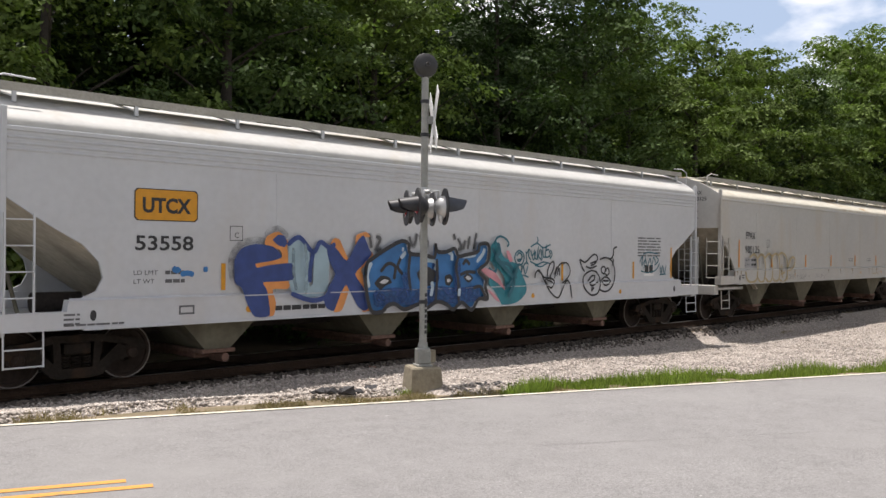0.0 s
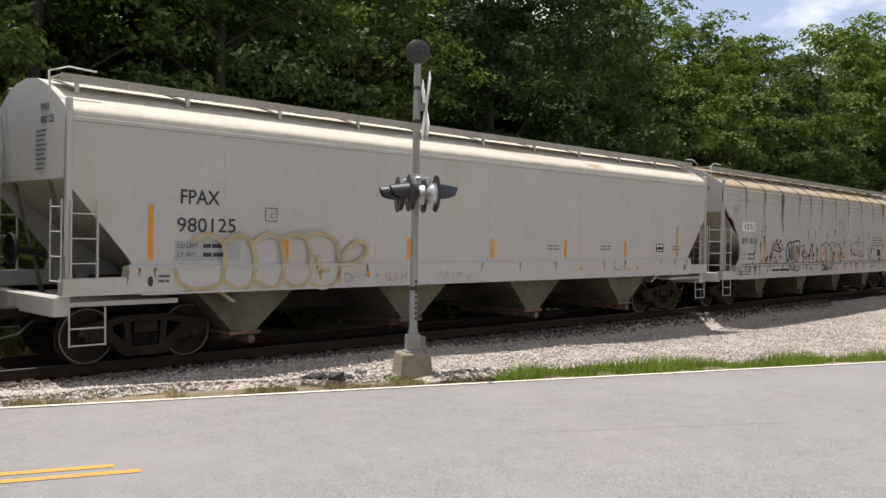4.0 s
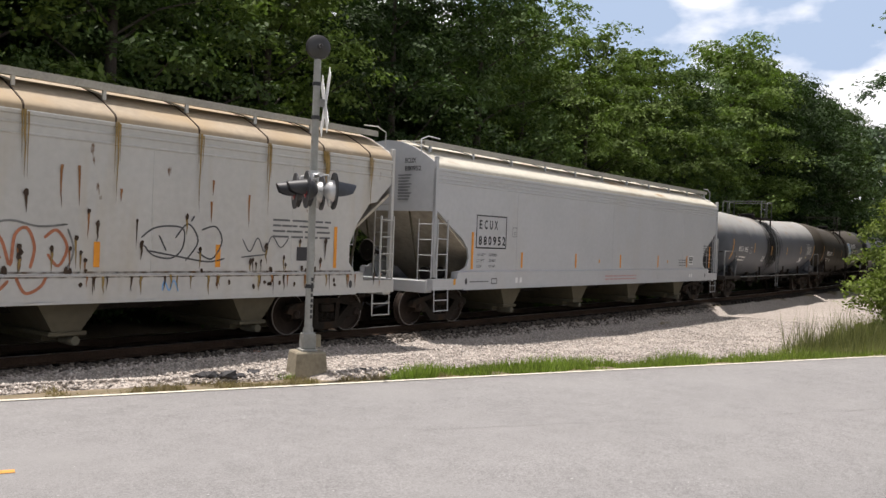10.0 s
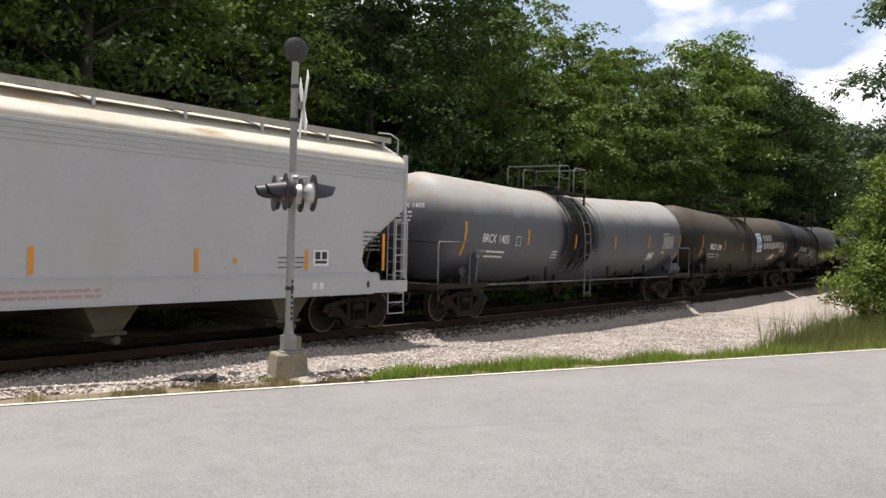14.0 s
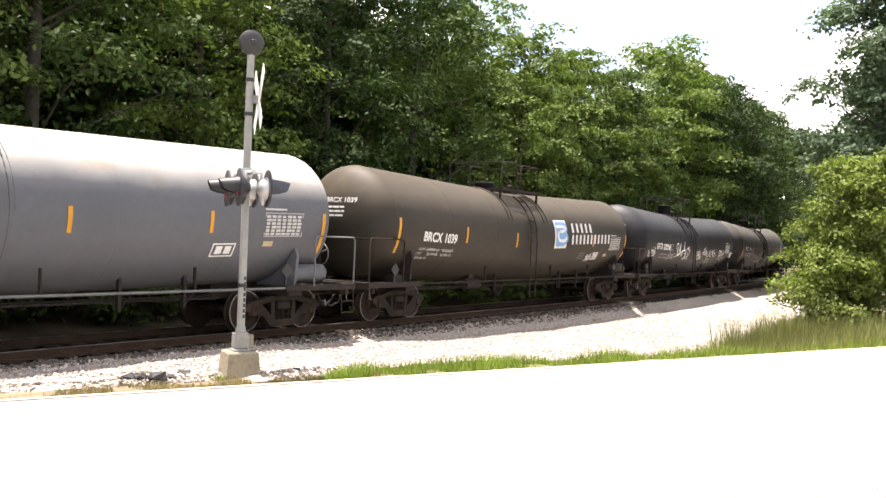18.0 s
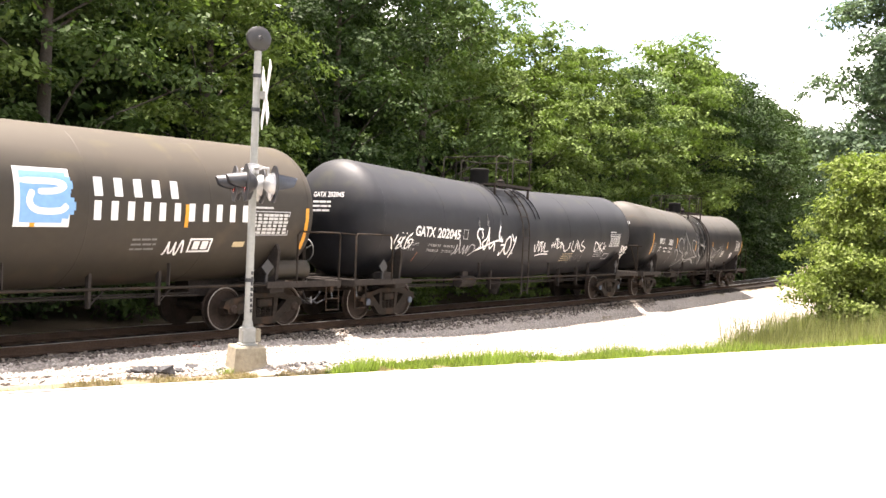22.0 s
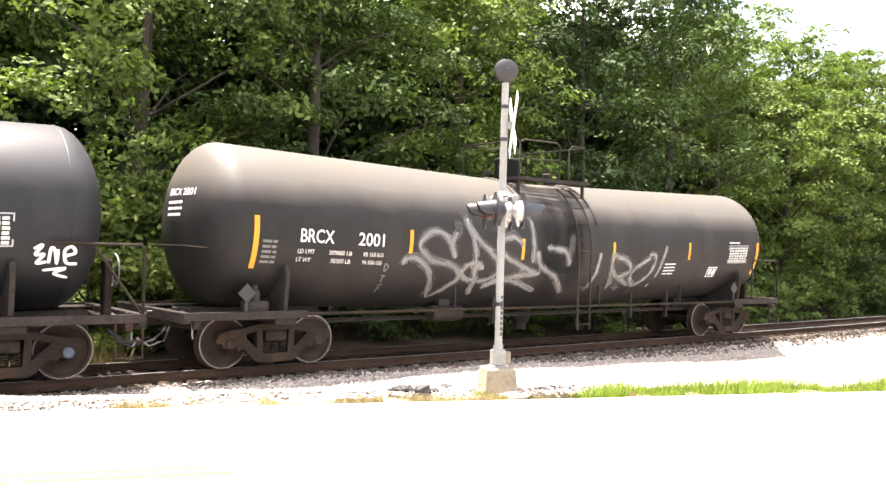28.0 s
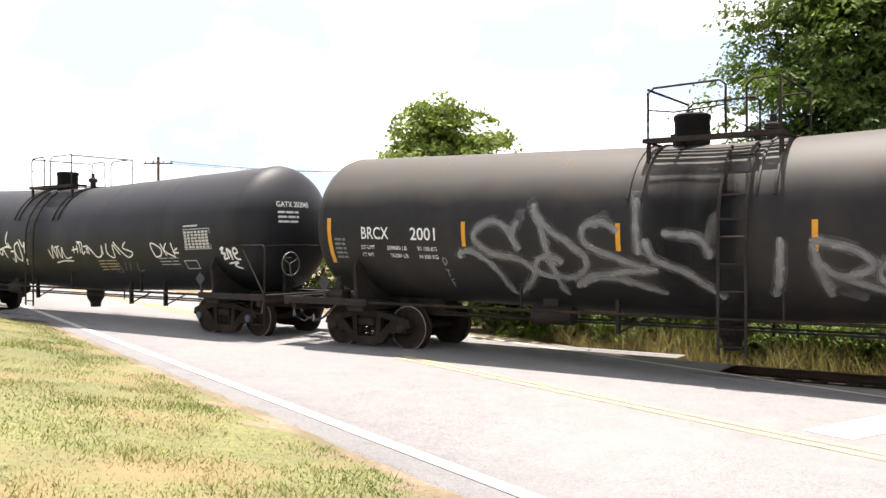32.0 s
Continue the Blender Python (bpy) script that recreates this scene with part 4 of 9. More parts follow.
        g.prism([(s * 1.598, 3.84), (s * 1.628, 3.86), (s * 1.628, 3.91), (s * 1.598, 3.93)], -half + 0.02, half - 0.02, "x")
        part("eave_moulding", g, body, car)
        for x in seams:
            part("weld_seam", Geo().prism([(x - 0.02, s * 1.599), (x, s * 1.609), (x + 0.02, s * 1.599)], SILL, 3.52, "z"), body, car)
    half_arc = [(1.6, 3.91), (1.602, 3.99), (1.565, 4.05), (1.46, 4.12), (1.2, 4.28), (0.85, 4.46), (0.45, 4.60)]
    arc = [(-y, z) for y, z in half_arc] + [(0, 4.65)] + [(y, z) for y, z in reversed(half_arc)]
    part("roof", Geo().loft([[(x, y, z) for y, z in arc] for x in span(-half, half, 1.0)]), roof, car, smooth=40)
    if ribbed:
        for x in (-7.75, -6.17, -4.6, -2.99, -1.85, -0.63, 0.9, 2.45, 4.1, 5.7, 7.2, 8.6):
            g = Geo().loft([[(x + dx, y * 1.008, z + 0.012) for y, z in arc] for dx in (-0.013, 0.013)], caps=True)
            part("roof_strap", g, "rust_black", car, "rusty strap over the roof")
    # hatches and the running boards on their brackets
    for i in range(7):
        x = -half + 1.3 + i * (2 * half - 2.6) / 6
        part("roof_hatch", Geo().slab(x - 0.95, x + 0.95, -0.30, 0.30, 4.60, 4.68, 0.02), roof, car)
    for s in (-1, 1):
        g = Geo()
        for q in range(1):
            g.slab(-half + 0.1, half - 0.1, min(s * 0.66, s * 1.11), max(s * 0.66, s * 1.11), 4.59, 4.615, 0.008)
        g.box(-half + 0.1, half - 0.1, min(s * 1.12, s * 1.15), max(s * 1.12, s * 1.15), 4.50, 4.63)
        part("running_board", g, "board_steel", car, "grated steel running board")
        for i in range(11):
            x = (-7.7, -6.12, -4.55, -2.94, -1.8, -0.58, 0.95, 2.5, 4.15, 5.75, 7.25)[i] if ribbed else -half + 0.35 + i * (2 * half - 0.7) / 10
            g = Geo().box(x - 0.03, x + 0.03, min(s * 1.09, s * 1.14), max(s * 1.09, s * 1.14), 4.34, 4.575).tube([(x, s * 1.12, 4.42), (x - 0.32, s * 0.80, 4.57)], 0.016, 5)
            part("board_bracket", g, body, car)
    for k in (-1, 1):
        x = k * (half - 0.03)
        part("end_sheet", Geo().prism([(-1.55, slope - 0.02), (1.55, slope - 0.02), (1.55, 3.9)] + [(y, z + 0.004) for y, z in reversed(arc)] + [(-1.55, 3.9)], x - k * 0.02, x + k * 0.034, "x"), body, car)
        part("slope_sheet", Geo().prism([(x, slope), (x - k * 0.07, slope + 0.02), (x - k * 2.99, 0.98), (x - k * 2.92, 0.96)], -1.54, 1.54), "slope_dust", car, "dust-covered sloping hopper end sheet")
        part("end_platform", Geo().slab(min(x, x - k * 1.9), max(x, x - k * 1.9), -1.5, 1.5, 1.0, 1.08, 0.01).slab(min(x + k * 0.16, x - k * 0.1), max(x + k * 0.16, x - k * 0.1), -1.5, 1.5, 0.86, 1.16, 0.015), body, car)
        for q in (-0.75, 0.75):
            part("end_brace", Geo().tube([(x - k * 0.55, q, 1.05), (x - k * 0.05, q, slope)], 0.032, 6), pale, car)
        side = 1 if k < 0 else -1
        g = Geo()
        for y0 in (1.42, 0.98):
            g.tube([(x + k * 0.10, side * y0, 1.1), (x + k * 0.10, side * y0, 4.1)], 0.018, 6)
        for i in range(9):
            g.tube([(x + k * 0.10, side * 1.42, 1.3 + i * 0.33), (x + k * 0.10, side * 0.98, 1.3 + i * 0.33)], 0.014, 6)
        for r in range(9):
            part("end_mark", Geo().box(min(x, x + k * 0.038), max(x, x + k * 0.038), -0.85 + 0.05 * (r % 3), -0.42, 3.74 - r * 0.075, 3.765 - r * 0.075), "decal_slate", car)
        for r, text in enumerate(mark):
            v, f = letters(text, 0.12, 0.003)
            wide = max(q[0] for q in v)
            v = [(x + k * 0.040, (k * (q[0] * (0.52 if r else 0.36) / wide)) + (-0.62 if k < 0 else -1.3), 4.06 - r * 0.2 + q[1]) for q in v]
            part("lettering", Geo().add(v, f), "decal_black", car, "small black reporting mark")
        part("end_ladder", g, body, car)
        g = Geo().tube([(x + k * 0.12, -1.2, 4.2), (x + k * 0.14, -1.2, 4.62), (x - k * 0.15, -1.2, 4.72), (x - k * 0.6, -1.2, 4.70)], 0.016, 6)
        part("roof_handhold", g, body, car, smooth=60)
        g = Geo().lathe([(x + k * 0.05, 0.02), (x + k * 0.05, 0.26), (x + k * 0.08, 0.28), (x + k * 0.11, 0.26)], centre=(0, 0.5, 1.85), axis="x", n=20).tube([(x, 0.5, 1.85), (x - k * 0.5, 0.5, 1.75)], 0.05, 8)
        part("hand_brake", g, "steel_dark", car, "dark hand brake gear")
        g = Geo().lathe([(x - k * 1.5, 0.001), (x - k * 1.5, 0.16), (x - k * 0.75, 0.16), (x - k * 0.75, 0.001)], centre=(0, -0.7, 1.3), axis="x", n=16)
        part("air_cylinder", g, "steel_dark", car, "dark air brake cylinder", 40)
        add_coupler(car, k * (half - 0.05), k)
    part("centre_sill", Geo().slab(-half + 0.1, half - 0.1, -0.22, 0.22, 0.66, 1.0, 0.01), "steel_dark", car)
    gate = "rust_gate" if pale == "bay_tan" else pale
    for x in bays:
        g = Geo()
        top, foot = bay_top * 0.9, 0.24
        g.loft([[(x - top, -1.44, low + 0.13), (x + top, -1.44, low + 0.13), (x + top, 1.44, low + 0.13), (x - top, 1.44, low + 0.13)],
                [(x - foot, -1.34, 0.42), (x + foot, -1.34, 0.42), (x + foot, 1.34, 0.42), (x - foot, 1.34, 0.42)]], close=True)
        bay = part("hopper_bay", g, pale, car, "dust-covered discharge hopper, underside shade put into its colour")
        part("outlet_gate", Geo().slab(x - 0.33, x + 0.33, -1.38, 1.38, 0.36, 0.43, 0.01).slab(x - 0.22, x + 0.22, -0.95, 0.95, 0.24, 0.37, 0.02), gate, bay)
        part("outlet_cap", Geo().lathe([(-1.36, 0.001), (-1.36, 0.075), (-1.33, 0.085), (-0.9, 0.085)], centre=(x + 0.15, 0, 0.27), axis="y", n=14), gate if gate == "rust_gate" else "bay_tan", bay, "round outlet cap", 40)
    for k in (-1, 1):
        add_truck(car, k * truck_at, centre)
    return car


def shell_z(x, half):
    return 2.56 - 0.21 * (1 - min(abs(x) / (half - 0.7), 1))


TANK_R = 1.5


def tank_decal(car, name, piece, mat, label="", lift=0.008, half=8.72):
    v, f = piece
    out = []
    for x, z in v:
        c = shell_z(x, half)
        a = (z - 2.45) / TANK_R + 0.02
        out.append((x, -(TANK_R + lift) * math.cos(a), c + (TANK_R + lift) * math.sin(a)))
    return part(name, Geo().add(out, f), mat, car, label)


def tank_car(label, centre, body, blue=False, yellow=(), spill=False, top=(0.5, -1.05, 1.3)):
    lx, p0, p1 = top         # the ladder and the two ends of the platform
    half = 8.72
    car = thing("tank_car", label, "freight car", group="cars of the train")
    n, cyl = 56, half - 0.72
    xs = [-half + 0.72 * (1 - math.cos(q)) for q in [radians(a) for a in (0, 10, 20, 30, 40, 50, 60, 70, 80, 90)]]
    xs += [x for x in span(-cyl, cyl, 1.0)[1:-1]] + [-x for x in reversed(xs)]
    rows = []
    for x in xs:
        q = max(abs(x) - cyl, 0) / 0.72
        # a dished head, half as deep as it is high
        r = TANK_R * max(1 - q ** 2.0, 0.0) ** 0.5
        c = shell_z(x, half)
        rows.append([(x, -r * math.cos(a), c + r * math.sin(a)) for a in (2 * math.pi * j / n for j in range(n))])
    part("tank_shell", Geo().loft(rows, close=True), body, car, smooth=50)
    # weld seams round the shell
    for x in (-cyl, -5.3, -2.65, 2.65, 5.3, cyl):
        c = shell_z(x, half)
        part("weld_seam", Geo().lathe([(x - 0.012, TANK_R), (x, TANK_R + 0.006), (x + 0.012, TANK_R)], centre=(0, 0, c), n=n), body, car, smooth=60)
    for x in (p0 - 0.13, p0 + 0.1, p1 - 0.3, p1 - 0.03):
        c = shell_z(x, half)
        pts = [(x, -(TANK_R + 0.018) * math.cos(a), c + (TANK_R + 0.018) * math.sin(a)) for a in (radians(20 + i * 10) for i in range(15))]
        part("band", Geo().tube(pts, 0.022, 6), body, car, smooth=60)
    # underframe
    part("draft_sill", Geo().slab(-half + 0.1, -half + 2.9, -0.24, 0.24, 0.68, 1.05, 0.02), "steel_dark", car)
    part("draft_sill", Geo().slab(half - 2.9, half - 0.1, -0.24, 0.24, 0.68, 1.05, 0.02), "steel_dark", car)
    for s in (-1, 1):
        g = Geo().tube([(-half + 0.5, s * 1.48, 0.99), (half - 0.5, s * 1.48, 0.99)], 0.028, 8)
        part("side_rod", g, "galvanised" if body == "tank_grey" else "truck_iron", car, "long pipe rail along the side", 60)
        for x in (-3.3, 1.2, 4.4):
            part("rod_hanger", Geo().box(x - 0.012, x + 0.012, min(s * 1.46, s * 1.38), max(s * 1.46, s * 1.38), 0.97, 1.45), "steel_dark", car)
    g = Geo()
    for q in (-0.55, -0.3, 0.35):
        g.tube([(-5.8, q, 0.80 + q * 0.1), (5.8, q, 0.80 + q * 0.1)], 0.022, 6)
    part("brake_rod", g, "steel_dark", car)
    part("brake_cylinder", Geo().lathe([(-3.4, 0.001), (-3.4, 0.17), (-2.6, 0.17), (-2.6, 0.001)], centre=(0, -0.75, 0.86), n=16).box(-3.2, -2.9, -0.8, -0.7, 0.9, 1.3), "steel_dark", car)
    part("bottom_outlet", Geo().lathe([(0.35, 0.001), (0.35, 0.14), (0.50, 0.16), (0.62, 0.24), (0.9, 0.26)], axis="z", n=18), "steel_dark", car)
    for x in (-1.7, 3.1, 4.6):
        part("bracket", Geo().box(x - 0.03, x + 0.03, -0.9, -0.8, 0.6, 1.35).tube([(x, -0.85, 0.62), (x + 0.5, -0.6, 0.9)], 0.018, 5), "steel_dark", car)
    for k in (-1, 1):
        x = k * 7.2
        g = Geo()
        for s in (-1, 1):
            g.prism([(s * 0.25, 0.98), (s * 1.40, 0.98), (s * 1.47, 1.70), (s * 1.40, 1.86), (s * 1.1, 1.5), (s * 0.25, 1.12)], x - 0.04, x + 0.04, "x")
        part("saddle", g, "steel_dark" if body != "tank_grey" else "tank_grey", car)
        part("body_bolster", Geo().slab(x - 0.22, x + 0.22, -1.45, 1.45, 0.80, 1.0, 0.02), "steel_dark", car)
        a, b = k * (half - 1.9), k * (half + 0.42)
        for s in (-1, 1):
            g = Geo().slab(min(a, b), max(a, b), min(s * 1.0, s * 1.505), max(s * 1.0, s * 1.505), 0.985, 1.02, 0.006)
            g.slab(min(a, b), max(a, b), min(s * 1.5, s * 1.54), max(s * 1.5, s * 1.54), 0.92, 1.06, 0.006)
            part("end_deck", g, "steel_dark", car, "steel end walkway")
        part("end_sill", Geo().slab(min(b, b - k * 0.12), max(b, b - k * 0.12), -1.52, 1.52, 0.88, 1.06, 0.01), "steel_dark", car)
        for s in (-1, 1):
            e, i2 = b - k * 0.05, b - k * 1.45
            if body == "tank_soot" and k < 0:
                continue
            g = Geo()
            g.tube([(e, s * 1.5, 1.02), (e, s * 1.5, 2.08), (e - k * 0.05, s * 1.5, 2.15), (i2 + k * 0.08, s * 1.53, 2.15), (i2, s * 1.53, 2.07), (i2, s * 1.53, 1.02)] if k < 0 or body != "tank_black" else [(e, s * 1.5, 1.02), (e, s * 1.5, 2.08), (e - k * 0.05, s * 1.5, 2.15), (i2, s * 1.53, 2.15)], 0.024, 6)
            if body == "tank_black" and k > 0:
                g.tube([(e - k * 0.02, s * 1.5, 1.06), (e - k * 0.78, s * 1.5, 2.13)], 0.02, 6)
            part("end_railing", g, "galvanised" if body == "tank_grey" else "truck_iron", car, "bent pipe end railing", 60)
            g = Geo()
            for q in (e, e - k * 0.42):
                g.tube([(q, s * 1.5, 0.92), (q, s * 1.52, 0.36)], 0.016, 6)
            for z in (0.38, 0.64):
                g.tube([(e, s * 1.52, z), (e - k * 0.42, s * 1.52, z)], 0.016, 6)
            part("stirrup_step", g, "truck_iron", car, smooth=50)
        g = Geo().tube([(k * (half - 0.1), -1.25, 2.12), (k * (half + 0.06), -0.6, 2.15), (k * (half + 0.06), 0.6, 2.15), (k * (half - 0.1), 1.25, 2.12)], 0.02, 6)
        part("head_handrail", g, "truck_iron", car, smooth=60)
        add_coupler(car, k * (half + 0.18), k)
        e0 = k * (half + 0.22)
        g = Geo().tube([(e0, -1.45, 0.62), (e0, -1.42, 0.86), (e0, -1.25, 0.98), (e0, -0.4, 0.98), (e0 + k * 0.25, -0.12, 1.0), (e0 + k * 0.3, 0.0, 0.9)], 0.014, 6)
        part("uncoupling_lever", g, "galvanised", car, "bent steel uncoupling lever", 60)
        g = Geo().slab(min(e0, e0 - k * 0.12), max(e0, e0 - k * 0.12), -1.5, 1.5, 0.78, 0.96, 0.015)
        for q in (-1.1, -0.55, 0.55, 1.1):
            g.slab(min(e0, e0 + k * 0.07), max(e0, e0 + k * 0.07), q - 0.05, q + 0.05, 0.84, 1.06, 0.008)
        part("end_sill", g, "truck_iron", car, "rusty end sill with bolted brackets")
        g = Geo().tube([(e0, -0.5, 0.76), (e0 + k * 0.1, -0.52, 0.52), (e0 + k * 0.34, -0.48, 0.42), (e0 + k * 0.5, -0.3, 0.55)], 0.02, 6)
        part("air_hose", g, "signal_black", car, "black rubber air hose", 60)
        if k > 0:
            ring = [(e0 - 0.02, -0.55 + 0.27 * math.cos(radians(i)), 1.72 + 0.27 * math.sin(radians(i))) for i in range(0, 361, 20)]
            g = Geo().tube(ring, 0.016, 6)
            for i in (30, 150, 270):
                g.tube([(e0 - 0.06, -0.55, 1.72), (e0 - 0.02, -0.55 + 0.27 * math.cos(radians(i)), 1.72 + 0.27 * math.sin(radians(i)))], 0.013, 5)
            part("hand_brake_wheel", g, "galvanised", car, "spoked hand brake wheel", 50)
            part("hand_brake_stand", Geo().slab(e0 - 0.2, e0 - 0.08, -0.66, -0.44, 0.95, 1.88, 0.02), "truck_iron", car, "rusty hand brake housing")
        add_truck(car, x, centre, blue)
    # reservoir and placard holder at the end on the right
    c = Geo().lathe([(7.1, 0.001), (7.12, 0.12), (7.2, 0.21), (8.2, 0.21), (8.28, 0.12), (8.3, 0.001)], centre=(0, -1.22, 1.30), n=20)
    if body in ("tank_grey", "tank_brown"):
        part("air_reservoir", c, body, car, smooth=50)
    for x in (6.85, -8.0):
        g = Geo()
        g.prism([(x, 1.2), (x + 0.17, 1.37), (x, 1.54), (x - 0.17, 1.37)], -1.50, -1.48)
        g.box(x - 0.03, x + 0.03, -1.48, -1.44, 1.0, 1.2)
        part("placard_holder", g, "placard", car, "empty diamond placard holder")
    g = Geo().slab(-7.95, -7.55, -1.45, -1.15, 1.02, 1.22, 0.02).lathe([(1.2, 0.09), (1.36, 0.09), (1.42, 0.05), (1.5, 0.05)], centre=(-7.75, -1.3, 0), axis="z", n=10)
    part("brake_valve", g, "steel_dark", car)
    # top platform, dome and rails
    z = 3.90
    deck = part("top_platform", Geo().box(p0 - 0.03, p1 + 0.03, -1.04, -1.0, z - 0.06, z + 0.02), "steel_dark", car, "grated steel platform round the dome")
    part("platform_beam", Geo().box(p0 - 0.03, p1 + 0.03, 1.0, 1.04, z - 0.06, z + 0.02), "steel_dark", deck)
    for x in (p0, p1, p0 + 0.5, p1 - 0.55):
        part("platform_beam", Geo().box(x - 0.03, x + 0.03, -1.0, 1.0, z - 0.05, z - 0.021), "steel_dark", deck)
    for q in span(-0.95, 0.95, 0.1):
        if abs(q) > 0.46:
            part("slat", Geo().box(p0, p1, q - 0.03, q + 0.03, z - 0.02, z + 0.018), "steel_dark", deck)
    for x in (p0 + 0.05, p1 - 0.05):
        for s in (-0.95, 0.95):
            part("platform_leg", Geo().box(x - 0.03, x + 0.03, s - 0.03, s + 0.03, 3.45, z - 0.05), "steel_dark", deck)
    tall = 4.41 if body in ("tank_black", "tank_soot") else 4.14      # the grey and brown cars have a low manway
    part("dome", Geo().lathe([(3.7, 0.30), (tall - 0.13, 0.30), (tall - 0.11, 0.315), (tall - 0.04, 0.315), (tall - 0.01, 0.27), (tall, 0.001)], centre=(p0 + 0.5, -0.1, 0), axis="z", n=28), "spill_black", car, "dark cylindrical dome", smooth=40)
    part("safety_valve", Geo().lathe([(3.75, 0.08), (4.02, 0.08), (4.04, 0.13), (4.12, 0.13), (4.16, 0.05), (4.28, 0.05), (4.28, 0.001)], centre=(p1 - 0.4, -0.1, 0), axis="z", n=14), "steel_dark", car, smooth=40)
    part("vent_valve", Geo().lathe([(3.75, 0.06), (4.0, 0.06), (4.02, 0.10), (4.10, 0.10), (4.10, 0.001)], centre=(p0 + 0.12, 0.15, 0), axis="z", n=12), "steel_dark", car, smooth=40)
    rail_mat = "steel_dark" if body != "tank_grey" else "galvanised"
    for s in (-1, 1):
        y = s * 0.98
        g = Geo().tube([(p0 + 0.05, y, z), (p0 + 0.05, y, 4.68), (p0 + 0.15, y, 4.76), (lx - 0.38, y, 4.78), (lx - 0.28, y, 4.70), (lx - 0.28, y, z)], 0.02, 6)
        if s < 0:
            g.tube([(p0 + 0.05, y, 4.40), (p0 + 0.5, y, 4.33), (lx - 0.28, y, 4.38)], 0.014, 6)
        g.tube([(lx + 0.05, y, z), (lx + 0.05, y, 4.66), (lx + 0.15, y, 4.75), (p1 - 0.05, y, 4.76), (p1 - 0.05, y, z)], 0.02, 6)
        part("platform_rail", g, rail_mat, car, "bent pipe platform rail", 60)
    for x in (p0 + 0.05, p1 - 0.05):
        part("platform_rail", Geo().tube([(x, -0.98, 4.74), (x, 0.98, 4.74)], 0.02, 6), rail_mat, car, "bent pipe platform rail", 60)
    for s in (-1, 1):
        g = Geo()
        for x in (lx - 0.21, lx + 0.21):
            pts = [(x, s * 1.60, 0.45), (x, s * 1.60, 2.3)] + [(x, s * 1.60 * math.cos(a), 2.36 + 1.60 * math.sin(a)) for a in (radians(i) for i in (12, 24, 36, 48, 58))]
            g.tube(pts, 0.026, 6)
        for i in range(5):
            zz = 0.58 + i * 0.42
            g.tube([(lx - 0.21, s * 1.60, zz), (lx + 0.21, s * 1.60, zz)], 0.017, 6)
        for a in (6, 20, 34, 48):
            q = (s * 1.60 * math.cos(radians(a)), 2.36 + 1.60 * math.sin(radians(a)))
            g.tube([(lx - 0.21, *q), (lx + 0.21, *q)], 0.017, 6)
        part("side_ladder", g, rail_mat if body == "tank_grey" else "steel_dark", car, "steel ladder over the tank side", 60)
    if spill:
        for x0, x1, low, seed in spill:
            rnd = random.Random(seed)
            top, bot = [], []
            for x in span(x0, x1, 0.09):
                m2 = 1 - abs((x - (x0 + x1) / 2) / ((x1 - x0) / 2)) ** 3
                bot.append((x, 2.45 - low * m2 * rnd.uniform(0.55, 1.0)))
            v = [(x, 4.55) for x, _ in bot]
            levels = 26
            vv, ff = [], []
            for x, zb in bot:
                vv += [(x, 4.50 + (zb - 4.50) * j / levels) for j in range(levels + 1)]
            m3 = levels + 1
            ff = [(i * m3 + j, i * m3 + j + 1, (i + 1) * m3 + j + 1, (i + 1) * m3 + j) for i in range(len(bot) - 1) for j in range(levels)]
            tank_decal(car, "spill_stain", (vv, ff), "spill_wash", "black dried spill stain", 0.005)
    for x, w, h, zc in yellow:
        tank_decal(car, "reflective_stripe", join_flat([rect(x - w / 2, zc - h / 2 + i * h / 4, x + w / 2, zc - h / 2 + (i + 1) * h / 4) for i in range(4)]), "decal_yellow", "yellow reflective stripe")
    return car


CARS = []               # (car, place along the train)
def placed(car, centre):
    CARS.append((car, centre))
    return car


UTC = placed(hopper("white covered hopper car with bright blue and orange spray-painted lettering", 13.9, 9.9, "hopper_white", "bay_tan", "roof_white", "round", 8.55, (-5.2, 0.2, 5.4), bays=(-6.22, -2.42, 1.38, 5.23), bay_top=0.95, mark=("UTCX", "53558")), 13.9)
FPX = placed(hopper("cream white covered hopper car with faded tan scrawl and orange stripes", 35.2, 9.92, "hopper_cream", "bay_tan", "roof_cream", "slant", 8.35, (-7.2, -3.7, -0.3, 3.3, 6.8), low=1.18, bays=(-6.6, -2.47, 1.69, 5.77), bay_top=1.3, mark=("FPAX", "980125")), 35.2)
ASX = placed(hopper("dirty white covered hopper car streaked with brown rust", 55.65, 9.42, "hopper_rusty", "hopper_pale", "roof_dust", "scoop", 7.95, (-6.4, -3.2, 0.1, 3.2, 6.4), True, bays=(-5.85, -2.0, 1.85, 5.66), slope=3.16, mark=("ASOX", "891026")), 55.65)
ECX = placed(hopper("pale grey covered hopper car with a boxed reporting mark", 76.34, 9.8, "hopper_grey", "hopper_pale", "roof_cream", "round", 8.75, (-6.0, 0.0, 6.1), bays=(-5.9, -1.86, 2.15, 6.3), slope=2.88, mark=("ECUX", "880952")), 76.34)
YEL = ((-7.85, 0.10, 0.95, 2.10), (-4.50, 0.085, 0.46, 2.30), (-1.42, 0.085, 0.46, 2.30), (1.65, 0.085, 0.46, 2.30), (4.72, 0.085, 0.44, 2.30), (7.98, 0.10, 0.95, 2.05))
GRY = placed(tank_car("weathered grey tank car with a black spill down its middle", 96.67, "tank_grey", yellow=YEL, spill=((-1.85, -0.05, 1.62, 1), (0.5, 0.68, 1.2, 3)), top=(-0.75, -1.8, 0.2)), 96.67)
